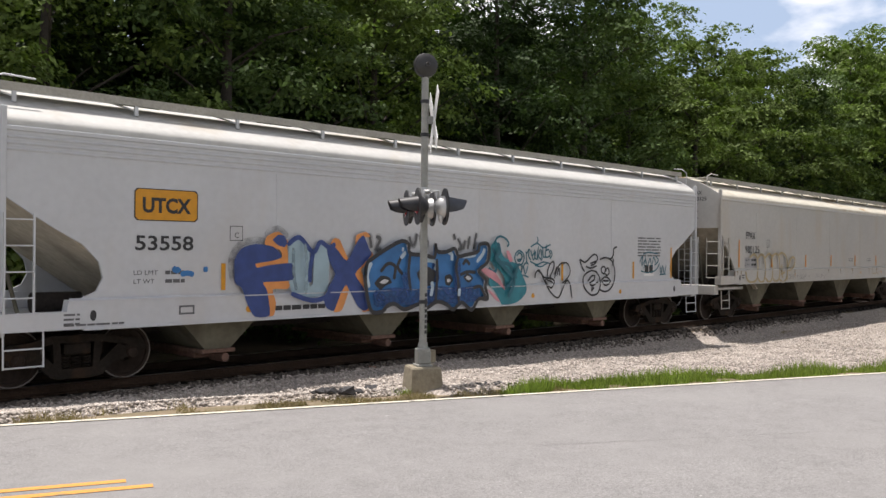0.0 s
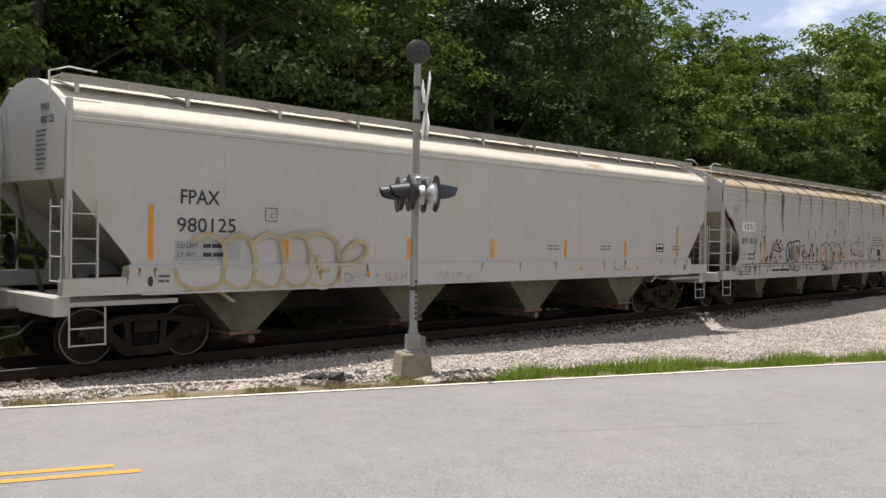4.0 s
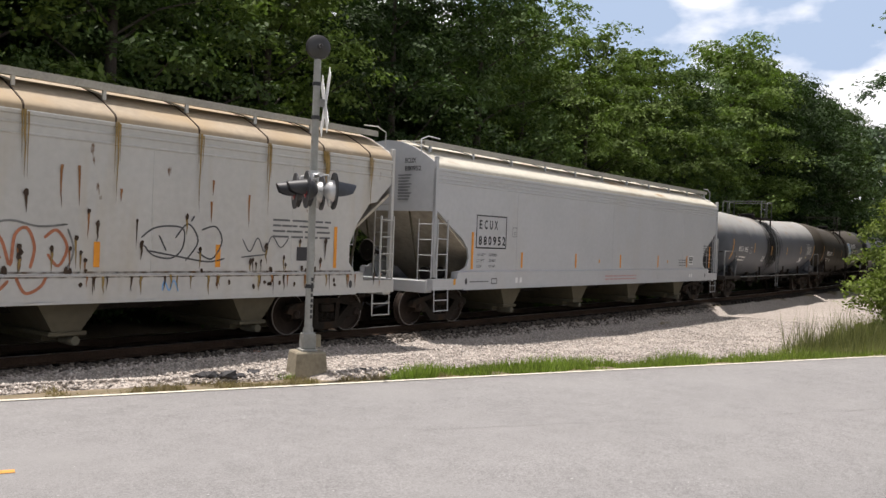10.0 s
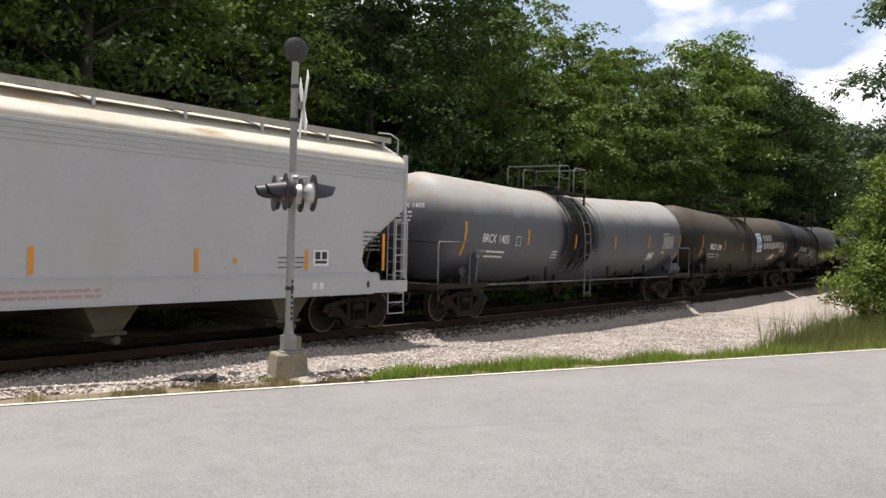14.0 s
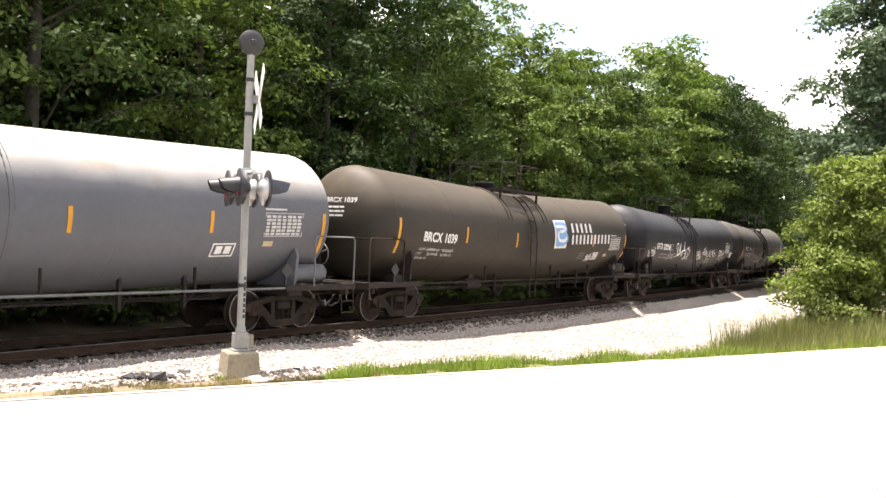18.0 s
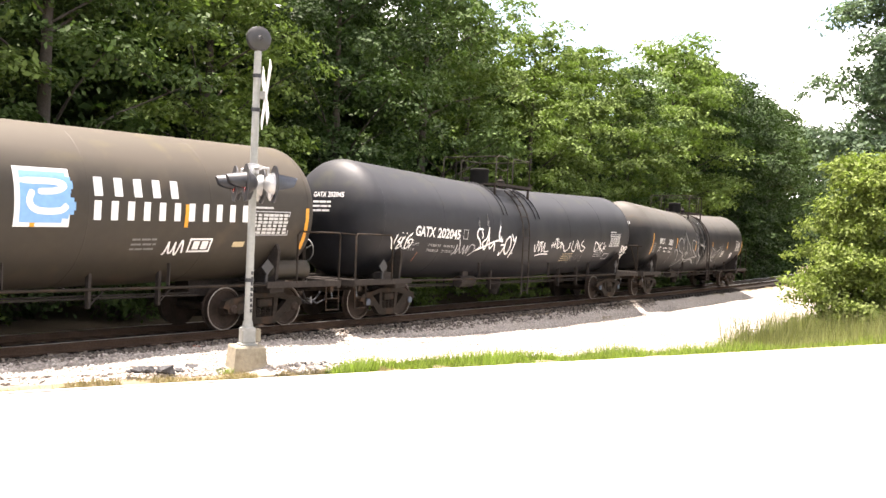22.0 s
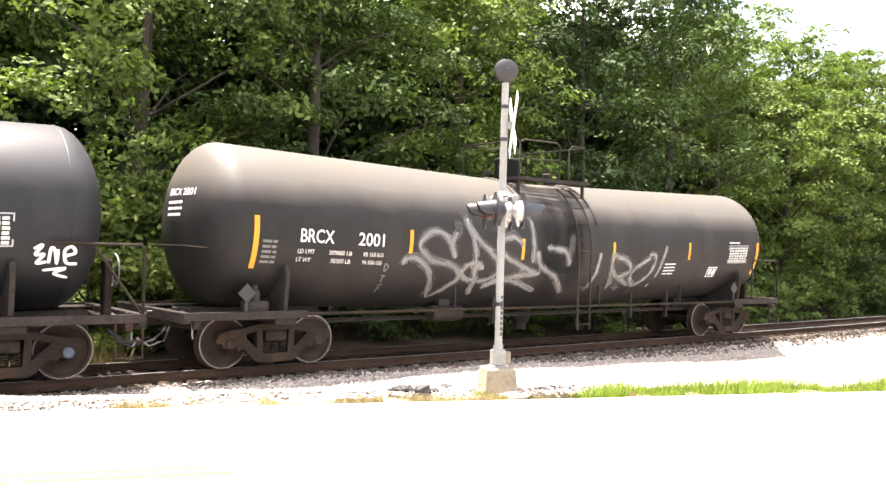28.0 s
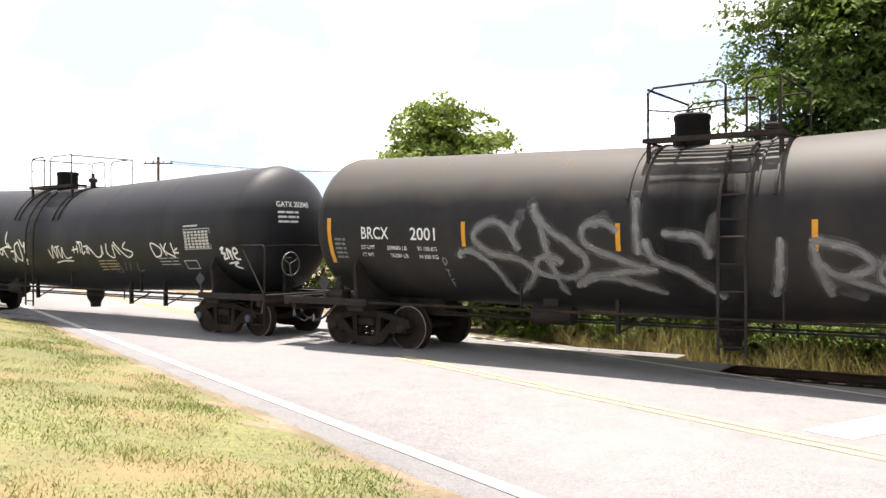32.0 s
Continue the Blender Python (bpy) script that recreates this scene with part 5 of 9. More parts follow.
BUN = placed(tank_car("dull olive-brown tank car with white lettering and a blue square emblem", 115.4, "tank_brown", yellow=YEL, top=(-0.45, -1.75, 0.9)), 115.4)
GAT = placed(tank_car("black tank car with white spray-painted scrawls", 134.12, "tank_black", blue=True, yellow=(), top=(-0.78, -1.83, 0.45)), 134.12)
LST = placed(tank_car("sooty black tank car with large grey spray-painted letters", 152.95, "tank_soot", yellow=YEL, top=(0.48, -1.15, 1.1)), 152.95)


# ---- lettering, stripes and spray paint on the cars ----
def strokes(car, name, lines, width, mat, label, lift=0.008, tank=False):
    """Spray-paint strokes, each one a part of its own."""
    for line in lines:
        piece = ribbon(line, width, 5)
        if tank:
            tank_decal(car, name, piece, mat, label, lift)
        else:
            low = min(z for _, z in piece[0])
            flat_decal(car, name, piece, mat, label, lift + (0.058 if low < SILL_TOP[car.name] else 0))


def patch(car, name, outline, mat, label, lift, tail=0.3):
    """A filled patch of spray paint with rounded corners."""
    p, fine = [Vector((a, b, 0)) for a, b in outline], []
    n = len(p)
    for i in range(n):
        a, b, c, d = p[i - 1], p[i], p[(i + 1) % n], p[(i + 2) % n]
        for t in (0.0, 0.33, 0.67):
            m, k = (c - a) * 0.5 * tail * 2, (d - b) * 0.5 * tail * 2
            h = b * (2 * t ** 3 - 3 * t * t + 1) + m * (t ** 3 - 2 * t * t + t) + c * (3 * t * t - 2 * t ** 3) + k * (t ** 3 - t * t)
            fine.append((h.x, h.y))
    flat_decal(car, name, (fine, [tuple(range(len(fine)))]), mat, label, lift)


SILL_TOP = {UTC.name: 1.40, FPX.name: 1.66, ASX.name: 1.40, ECX.name: 1.40}


def words(car, text, x, z, size, mat, width=None, bold=0.0, tank=False, label="", lift=0.009):
    """Lettering with its lower left corner at x, z; width squeezes or stretches it."""
    v, f = letters(text, size, bold)
    if width:
        w = max(p[0] for p in v)
        v = [(p[0] * width / w, p[1]) for p in v]
    piece = moved((v, f), x, z)
    put = tank_decal if tank else flat_decal
    put(car, "lettering", piece, mat, label or "stencilled reporting mark", lift)


def scribble(x, z, w, h, n, seed):
    """One looping stroke of fast handwriting."""
    rnd, out = random.Random(seed), []
    loops = max(n * 0.5, 2)
    tall = [rnd.uniform(0.45, 1.0) for i in range(n + 4)]
    back = [rnd.uniform(-0.15, 0.55) for i in range(n + 4)]
    steps = int(loops * 9)
    for i in range(steps + 1):
        t = i / steps
        q = t * loops
        k = int(q)
        turn = 2 * math.pi * (q - k)
        out.append((x + w * (t + 0.45 / loops * back[k] * math.sin(turn)), z + h * tall[k] * (0.5 - 0.5 * math.cos(turn)) + h * 0.08 * math.sin(9 * t + seed)))
    return out


def frame_box(x0, z0, x1, z1, w):
    return join_flat([rect(x0, z0, x1, z0 + w), rect(x0, z1 - w, x1, z1), rect(x0, z0 + w, x0 + w, z1 - w), rect(x1 - w, z0 + w, x1, z1 - w)])


def stripes(car, xs, mat, z0, z1, w=0.11):
    for x in xs:
        flat_decal(car, "reflective_stripe", rect(x - w / 2, z0, x + w / 2, z1), mat, "reflective safety stripe", 0.010)


def drip(car, x, z, h, w, mat="rust_stain", label="brown rust streak", lift=0.006):
    rnd = random.Random(int(x * 100) + int(z * 10))
    x += rnd.uniform(-0.1, 0.1) * w
    LAYER[0] = (LAYER[0] + 1) % 60
    flat_decal(car, "rust_streak", rect(x - w, z - h, x + w, z), mat, label, lift + LAYER[0] * 0.0002)


LAYER = [0]


def letter_utc():
    c = UTC
    body = [(x, z) for x, z in ((-8.09, 2.66), (-8.04, 2.61), (-7.02, 2.61), (-6.97, 2.66), (-6.97, 3.08), (-7.02, 3.13), (-8.04, 3.13), (-8.09, 3.08))]
    flat_decal(c, "sign_board", (body, [tuple(range(8))]), "decal_black", "black border", 0.006)
    inner = [(-7.53 + (x + 7.53) * 0.965, 2.87 + (z - 2.87) * 0.94) for x, z in body]
    flat_decal(c, "sign_board", (inner, [tuple(range(8))]), "decal_yellow", "amber board", 0.009)
    words(c, "UTCX", -7.96, 2.75, 0.24, "decal_black", 0.86, 0.012, label="heavy black letters", lift=0.013)
    words(c, "53558", -8.08, 2.14, 0.24, "decal_black", 1.03, 0.006)
    words(c, "LD LMT", -8.10, 1.74, 0.075, "decal_slate", 0.42)
    words(c, "LT WT", -8.10, 1.60, 0.075, "decal_slate", 0.36)
    flat_decal(c, "small_print", bars(-7.55, 1.745, 0.38, 2, 0.06, 0.14, 3, 3), "decal_slate")
    flat_decal(c, "notice_box", frame_box(-6.36, 2.31, -6.10, 2.57, 0.014), "decal_slate")
    words(c, "C", -6.27, 2.36, 0.10, "decal_black")
    stripes(c, (-6.48, 3.06, 6.26), "decal_yellow", 1.46, 1.92, 0.085)
    stripes(c, (8.24,), "decal_yellow", 1.44, 2.32, 0.07)
    flat_decal(c, "small_print", bars(6.48, 2.56, 1.22, 7, 0.035, 0.082, 5, 3), "decal_slate", "block of small grey print")
    flat_decal(c, "data_plate", rect(6.79, 1.52, 7.30, 1.86), "decal_white", "", 0.008)
    flat_decal(c, "data_plate", rect(6.83, 1.60, 7.03, 1.83), "decal_black", "", 0.011)
    flat_decal(c, "data_plate", rect(7.06, 1.60, 7.26, 1.83), "decal_black", "", 0.011)
    flat_decal(c, "plate_frame", frame_box(-7.33, 1.08, -7.05, 1.23, 0.03), "decal_slate", "", 0.062)
    flat_decal(c, "small_print", bars(-9.2, 1.14, 0.25, 3, 0.03, 0.07, 8, 1), "decal_slate", "", 0.062)
    flat_decal(c, "small_print", bars(-9.2, 0.98, 0.95, 1, 0.03, 0.07, 9, 5), "decal_slate", "", 0.062)
    flat_decal(c, "builder_mark", bars(-5.45, 1.07, 1.25, 1, 0.085, 0.1, 11, 7), "decal_black", "row of dark bars", 0.062)
    for x in (-6.0, -0.1, 1.85, 5.55):
        flat_decal(c, "yellow_dot", ([(x + 0.06 * math.cos(radians(a)), 1.12 + 0.06 * math.sin(radians(a))) for a in range(0, 360, 30)], [tuple(range(12))]), "decal_yellow", "yellow inspection dot", 0.062)
    G = "graffiti_stroke"
    for outline in [[(-5.68, 2.24), (-5.64, 2.4), (-5.4, 2.49), (-5.2, 2.33), (-5.21, 2.19), (-5.16, 1.93), (-5.51, 1.88), (-5.84, 1.8), (-5.91, 1.9), (-5.54, 1.96), (-5.32, 2.02), (-5.37, 2.16)],
      [(-5.86, 1.6), (-5.17, 1.59), (-5.19, 1.45), (-5.51, 1.45), (-5.44, 1.22), (-5.48, 0.99), (-5.62, 0.99), (-5.72, 1.38)],
      [(-4.23, 2.24), (-4.14, 2.39), (-4, 2.36), (-3.86, 2.11), (-3.78, 1.96), (-3.89, 1.89), (-4.03, 2.09)]] + [[(-3.61, 2.27), (-3.59, 2.46), (-3.35, 2.53), (-3.24, 2.43), (-3.42, 2.42)],
      [(-3.22, 2.14), (-3.17, 2.04), (-3.47, 1.78), (-3.33, 1.58), (-3.26, 1.37), (-3.4, 1.38), (-3.64, 1.69), (-3.41, 1.94)],
      [(-3.99, 1.29), (-3.86, 1.5), (-3.77, 1.39), (-3.93, 1.02), (-4.13, 0.99)],
      [(-3.43, 0.96), (-3.26, 1.18), (-3.2, 0.99)]]:
        patch(c, "graffiti_patch", outline, "spray_orange", "orange spray paint", 0.064)
    for outline in [[(-6.3, 1.98), (-6.16, 2.18), (-5.87, 2.26), (-5.52, 2.22), (-5.37, 2.1), (-5.33, 2.03), (-5.54, 1.96), (-5.87, 1.92), (-5.84, 1.84), (-5.63, 1.88), (-5.12, 1.92), (-5.06, 1.77), (-5.08, 1.62), (-5.39, 1.59), (-5.72, 1.58), (-5.63, 1.43), (-5.57, 0.99), (-5.88, 0.98), (-6.03, 1.19), (-6.15, 1.49), (-6.29, 1.59)],
      [(-5.52, 2.34), (-5.4, 2.43), (-5.27, 2.41), (-5.21, 2.29), (-5.27, 2.21), (-5.42, 2.25)]] + [[(-4.31, 2.19), (-4.11, 2.22), (-3.83, 1.96), (-3.59, 2.31), (-3.42, 2.46), (-3.27, 2.2), (-3.2, 2.09), (-3.41, 1.89), (-3.62, 1.7), (-3.4, 1.42), (-3.28, 1.03), (-3.4, 0.98), (-3.57, 1.1), (-3.83, 1.49), (-3.97, 1.33), (-4.13, 1.01), (-4.3, 1.07), (-4.37, 1.23), (-4.24, 1.5), (-4.11, 1.71), (-4.24, 1.93)]]:
        patch(c, "graffiti_patch", outline, "spray_navy", "navy blue spray paint", 0.068)
    patch(c, "graffiti_patch", [(-5.17, 2.27), (-4.95, 2.36), (-4.71, 2.12), (-4.71, 1.54), (-4.63, 1.54), (-4.6, 2.09), (-4.49, 2.27), (-4.26, 2.21), (-4.27, 1.5), (-4.4, 1.31), (-4.76, 1.28), (-5.08, 1.37), (-5.18, 1.67)], "spray_pale", "pale blue spray paint", 0.066)
    strokes(c, G, [[(-5.2, 2.25), (-4.94, 2.39), (-4.63, 2.12), (-4.47, 2.31), (-4.27, 2.22), (-4.11, 2.28)],
      [(-4.63, 2.12), (-4.69, 1.82), (-4.7, 1.56)],
      [(-4.25, 1.5), (-4.37, 1.29), (-4.7, 1.23), (-5.16, 1.37)]], 0.09, "spray_navy", "navy blue spray paint", 0.070)
    strokes(c, G, [[(-4.86, 2.28), (-4.82, 1.9), (-4.83, 1.36)], [(-5.08, 2.2), (-5.06, 1.7), (-5.0, 1.42)]], 0.07, "spray_grime", "greyish spray shading", 0.072)
    strokes(c, G, [[(-6.33, 1.62), (-6.36, 1.98), (-6.2, 2.24), (-5.9, 2.33), (-5.66, 2.3)], [(-5.68, 2.42), (-5.42, 2.54), (-5.2, 2.4)]], 0.12, "spray_fog", "soft brown overspray", 0.063)
    # the blue piece: fill, shading, counters, outline and highlights
    edge = [(-3.41, 1.64), (-3.37, 1.9), (-3.23, 2.01), (-2.78, 2.24), (-2.45, 2.36), (-2.27, 2.3), (-2.22, 2.11), (-1.81, 2.08), (-1.52, 2.04), (-1.49, 2.32), (-1.44, 2.16), (-1.17, 2.15), (-0.91, 2.22), (-0.8, 2.06), (-0.6, 2.08), (-0.18, 2.16), (-0.11, 2.32), (0.15, 2.33), (0.21, 2.16), (0.15, 1.93), (-0.13, 1.75), (-0.02, 1.61), (0.11, 1.52), (0.08, 1.38), (0.16, 1.1), (-0.13, 1.11), (-0.36, 0.88), (-0.68, 1.05), (-0.94, 0.91), (-1.16, 1.03), (-1.45, 1.09), (-1.77, 0.96), (-1.95, 1.06), (-2.36, 0.97), (-2.64, 1.09), (-2.84, 1.05), (-2.97, 0.95), (-3.23, 0.96), (-3.35, 1.23)]
    patch(c, "graffiti_patch", edge, "spray_blue", "bright blue spray paint", 0.066)
    strokes(c, G, [[(-3.2, 1.2), (-2.6, 1.25), (-2.0, 1.2), (-1.4, 1.25), (-0.8, 1.2), (-0.1, 1.25)]], 0.34, "spray_deep", "dark blue spray shading", 0.0675)
    strokes(c, G, [[(-2.4, 1.7), (-2.3, 1.4), (-2.5, 1.15)], [(-1.45, 1.95), (-1.4, 1.5)], [(-0.82, 1.98), (-0.8, 1.3)], [(-3.1, 1.3), (-2.9, 1.15)]], 0.2, "spray_deep", "dark blue spray shading", 0.0685)
    strokes(c, G, [edge + edge[:2]], 0.085, "decal_black", "black spray-paint outline", 0.072)
    strokes(c, G, [[(-2.4, 2.06), (-2.51, 1.84), (-2.37, 1.68)],
      [(-2.97, 1.74), (-2.78, 1.9), (-2.58, 1.84), (-2.61, 1.58)],
      [(-2.22, 2.1), (-2.26, 1.73), (-2.2, 1.35)],
      [(-1.45, 2), (-1.44, 1.61), (-1.48, 1.1)],
      [(-0.8, 2.06), (-0.86, 1.8), (-0.8, 1.54), (-0.77, 1.05)],
      [(-0.6, 1.87), (-0.49, 1.96), (-0.37, 1.87)],
      [(-0.18, 1.7), (-0.46, 1.71), (-0.68, 1.65)],
      [(-0.32, 1.35), (-0.08, 1.38), (0.11, 1.1)]], 0.075, "decal_black", "black spray-paint outline", 0.073)
    for outline in [[(-3.13, 1.51), (-2.96, 1.66), (-2.75, 1.63), (-2.67, 1.52), (-2.83, 1.46), (-2.97, 1.38)],
      [(-1.98, 1.71), (-1.69, 1.84), (-1.43, 1.72), (-1.51, 1.47), (-1.81, 1.41)],
      [(-1.15, 1.63), (-0.99, 1.67), (-0.9, 1.54), (-1.02, 1.42), (-1.13, 1.46)],
      [(-0.58, 1.6), (-0.43, 1.68), (-0.26, 1.57), (-0.41, 1.47)]]:
        patch(c, "graffiti_patch", outline, "decal_black", "black spray paint", 0.074)
    for outline in [[(-3, 1.52), (-2.88, 1.59), (-2.75, 1.56), (-2.85, 1.5)],
      [(-1.09, 1.56), (-1.02, 1.57), (-0.97, 1.52), (-1.07, 1.49)],
      [(-0.52, 1.59), (-0.43, 1.63), (-0.32, 1.56), (-0.41, 1.53)]]:
        patch(c, "graffiti_patch", outline, "hopper_white", "bare white paint", 0.076)
    strokes(c, G, [[(-3.21, 1.93), (-3.32, 1.69), (-3.27, 1.43)],
      [(-2.4, 2.2), (-2.35, 2.18)],
      [(-2.29, 2.14), (-2.43, 2.01)],
      [(-1.06, 2.14), (-0.95, 2.1), (-0.94, 1.96)],
      [(-1.82, 1.96), (-1.52, 1.96), (-1.41, 1.88), (-1.46, 1.76)],
      [(-0.62, 2.05), (-0.32, 2.07), (-0.18, 2.1)],
      [(-0.15, 1.93), (0.04, 2.1), (0.11, 2.23)],
      [(-1.62, 1.22), (-1.58, 1.39), (-1.6, 1.52)],
      [(-0.77, 1.19), (-0.75, 1.36)]], 0.085, "spray_light", "pale blue spray highlight", 0.075)
    patch(c, "graffiti_patch", [(0.3, 2.25), (0.5, 2.42), (0.75, 2.07), (0.96, 1.97), (1.23, 1.88), (1.4, 1.68), (1.6, 1.38), (1.57, 1.18), (1.3, 1), (0.77, 0.91), (0.66, 1.03), (0.46, 1.27), (0.26, 1.44), (0.33, 1.62), (0.55, 1.54), (0.82, 1.35), (0.78, 1.59), (0.47, 1.86), (0.28, 1.98)], "spray_teal", "teal spray paint", 0.067)
    strokes(c, G, [[(0.37, 2.25), (0.65, 1.93), (0.97, 1.86), (1.24, 1.54)],
      [(0.5, 2.37), (0.57, 2.16), (0.45, 2.02), (0.76, 1.78), (1.08, 1.49), (0.87, 1.11)],
      [(1.23, 1.86), (1.02, 1.49), (0.76, 1.31)],
      [(0.37, 1.96), (0.5, 1.79), (0.43, 1.69), (0.25, 1.79)]], 0.085, "spray_dusk", "dark teal spray shading", 0.071)
    strokes(c, G, [[(0.43, 2.33), (0.53, 2.48), (0.7, 2.51), (0.88, 2.43), (0.94, 2.34), (0.88, 2.28)]], 0.05, "spray_dusk", "teal spray paint", 0.071)
    for outline in [[(0.01, 1.74), (0.15, 1.79), (0.5, 1.67), (0.76, 1.39), (0.82, 1.27), (0.56, 1.45), (0.25, 1.59)],
      [(0.84, 2.18), (0.96, 2.17), (1.09, 1.97), (0.99, 1.92)],
      [(0.2, 1.31), (0.38, 1.25), (0.64, 1.03), (0.52, 1.05)]]:
        patch(c, "graffiti_patch", outline, "spray_pink", "pink spray paint", 0.073)
    over = [[(-3.24, 2.5), (-3.19, 2.37), (-3.16, 2.21)],
      [(-3.05, 2.44), (-2.93, 2.4), (-3.03, 2.19), (-2.89, 2.18)],
      [(-2.13, 2.46), (-2.07, 2.28), (-1.96, 2.35), (-1.93, 2.53)],
      [(-1.82, 2.57), (-1.8, 2.28)],
      [(-1.73, 2.5), (-1.61, 2.37), (-1.67, 2.19)],
      [(-0.83, 2.54), (-0.76, 2.42)],
      [(-0.69, 2.2), (-0.57, 2.23), (-0.63, 2.35), (-0.71, 2.44)],
      [(-0.46, 2.41), (-0.51, 2.2)],
      [(-0.31, 2.5), (-0.38, 2.21)],
      [(-0.1, 2.58), (-0.19, 2.21)]]
    strokes(c, G, over, 0.15, "spray_fog", "soft black overspray", 0.008)
    strokes(c, G, over, 0.065, "decal_slate", "black spray paint", 0.010)
    teal = [[(1.67, 2.12), (1.76, 2.23), (1.74, 2.06), (1.83, 1.97)],
      [(1.81, 2.22), (1.92, 1.97), (2, 2.17), (1.86, 2.06)],
      [(1.95, 2.22), (1.98, 2.02), (2.11, 1.99)],
      [(2.11, 2.31), (2.06, 1.97), (2.19, 2.23), (2.24, 1.97), (2.09, 2.08)],
      [(2.27, 2.3), (2.3, 2.05), (2.43, 2.05)],
      [(2.43, 2.35), (2.38, 2.05), (2.56, 2.08), (2.51, 2.22), (2.4, 2.2)],
      [(1.81, 2.28), (2.06, 2.37), (2.3, 2.27), (2.58, 2.35)],
      [(1.8, 1.94), (2.06, 1.86), (2.3, 1.92), (2.61, 1.87)],
      [(1.97, 1.85), (2.22, 1.81), (2.48, 1.91)],
      [(2.06, 2.53), (2.09, 2.43), (2.03, 2.38)]] + [[(1.39, 2.2), (1.52, 2.14), (1.57, 2.02), (1.51, 1.89), (1.39, 1.85), (1.28, 1.91), (1.23, 2.03), (1.28, 2.14), (1.39, 2.2)],
      [(1.3, 2.06), (1.39, 2.14), (1.5, 2.06), (1.42, 1.94), (1.32, 1.98), (1.48, 1.99)],
      [(1.31, 1.75), (1.39, 1.88), (1.5, 1.78), (1.42, 1.6), (1.33, 1.69)],
      [(1.45, 1.67), (1.53, 1.84), (1.62, 1.64), (1.72, 1.84)],
      [(1.56, 1.84), (1.65, 1.91), (1.74, 1.87)],
      [(1.31, 1.57), (1.53, 1.61), (1.75, 1.56)],
      [(1.64, 2.18), (1.68, 1.87)],
      [(2.58, 2.22), (2.64, 2.1), (2.56, 2)]]
    strokes(c, G, teal, 0.036, "spray_dusk", "thin teal scrawl", 0.009)
    strokes(c, G, [[(1.91, 1.54), (1.94, 1.66), (2.06, 1.73), (2.18, 1.6), (2.38, 1.33), (2.59, 1.13), (2.8, 1.04), (2.91, 1.11), (3, 1.25), (3.1, 1.4), (3.22, 1.46), (3.32, 1.32), (3.39, 1.01)],
      [(2.06, 1.72), (2.21, 1.66), (2.34, 1.55), (2.51, 1.53), (2.67, 1.49)],
      [(2.45, 1.54), (2.49, 1.75), (2.59, 1.89), (2.7, 1.93), (2.72, 1.81), (2.65, 1.67), (2.55, 1.54)]] + [[(2.67, 1.52), (2.76, 1.74), (2.88, 1.86), (3.04, 1.9), (3.2, 1.88), (3.29, 1.75), (3.28, 1.61), (3.14, 1.48), (2.99, 1.4)],
      [(2.74, 1.6), (2.84, 1.81)],
      [(2.83, 1.57), (2.93, 1.77), (2.95, 1.58)],
      [(2.3, 1.49), (2.47, 1.53), (2.63, 1.49), (2.65, 1.39), (2.55, 1.29), (2.41, 1.36), (2.3, 1.49)],
      [(2.38, 1.47), (2.51, 1.46), (2.6, 1.41)]], 0.042, "decal_black", "thin black scrawl", 0.010)
    strokes(c, G, [[(4.26, 1.82), (4.43, 1.87), (4.55, 1.98), (4.53, 2.08), (4.4, 2.11), (4.25, 2.04), (4.11, 1.95), (3.97, 1.91), (3.79, 1.98), (3.87, 1.81), (3.99, 1.67)],
      [(4.21, 1.7), (4.02, 1.64), (3.87, 1.54), (3.86, 1.37), (3.97, 1.21), (4.21, 1.07), (4.46, 1.09), (4.58, 1.21), (4.61, 1.38), (4.56, 1.54), (4.4, 1.67), (4.21, 1.7)],
      [(4.06, 1.42), (4.21, 1.55), (4.36, 1.56), (4.32, 1.45), (4.14, 1.37), (4.28, 1.31), (4.5, 1.4)]] + [[(4.26, 1.31), (4.24, 1.17), (4.33, 1.27)],
      [(4.24, 1.88), (4.51, 1.94)],
      [(4.04, 1.81), (4.26, 1.76), (4.53, 1.82)],
      [(4.58, 1.98), (4.81, 2.03), (5.07, 1.98), (5.23, 1.81), (5.28, 1.57), (5.21, 1.35), (5.05, 1.19), (4.81, 1.14), (4.6, 1.19)]] + [[(4.79, 1.62), (4.73, 1.71), (4.79, 1.79), (4.89, 1.78), (4.92, 1.69), (4.86, 1.61), (4.79, 1.62)],
      [(4.93, 1.66), (4.99, 1.75), (5.07, 1.73), (5.09, 1.62), (5, 1.56), (4.92, 1.62)],
      [(4.66, 1.44), (4.81, 1.52), (4.97, 1.49), (5.06, 1.41), (4.98, 1.33), (4.81, 1.31), (4.66, 1.44)],
      [(4.73, 1.43), (4.99, 1.42)],
      [(5.07, 1.98), (5.23, 2.04), (5.3, 2.16), (5.31, 2.27), (5.45, 2.32)],
      [(5.24, 1.81), (5.3, 1.94), (5.25, 2.01)]], 0.048, "decal_black", "black cartoon-like scrawl", 0.010)
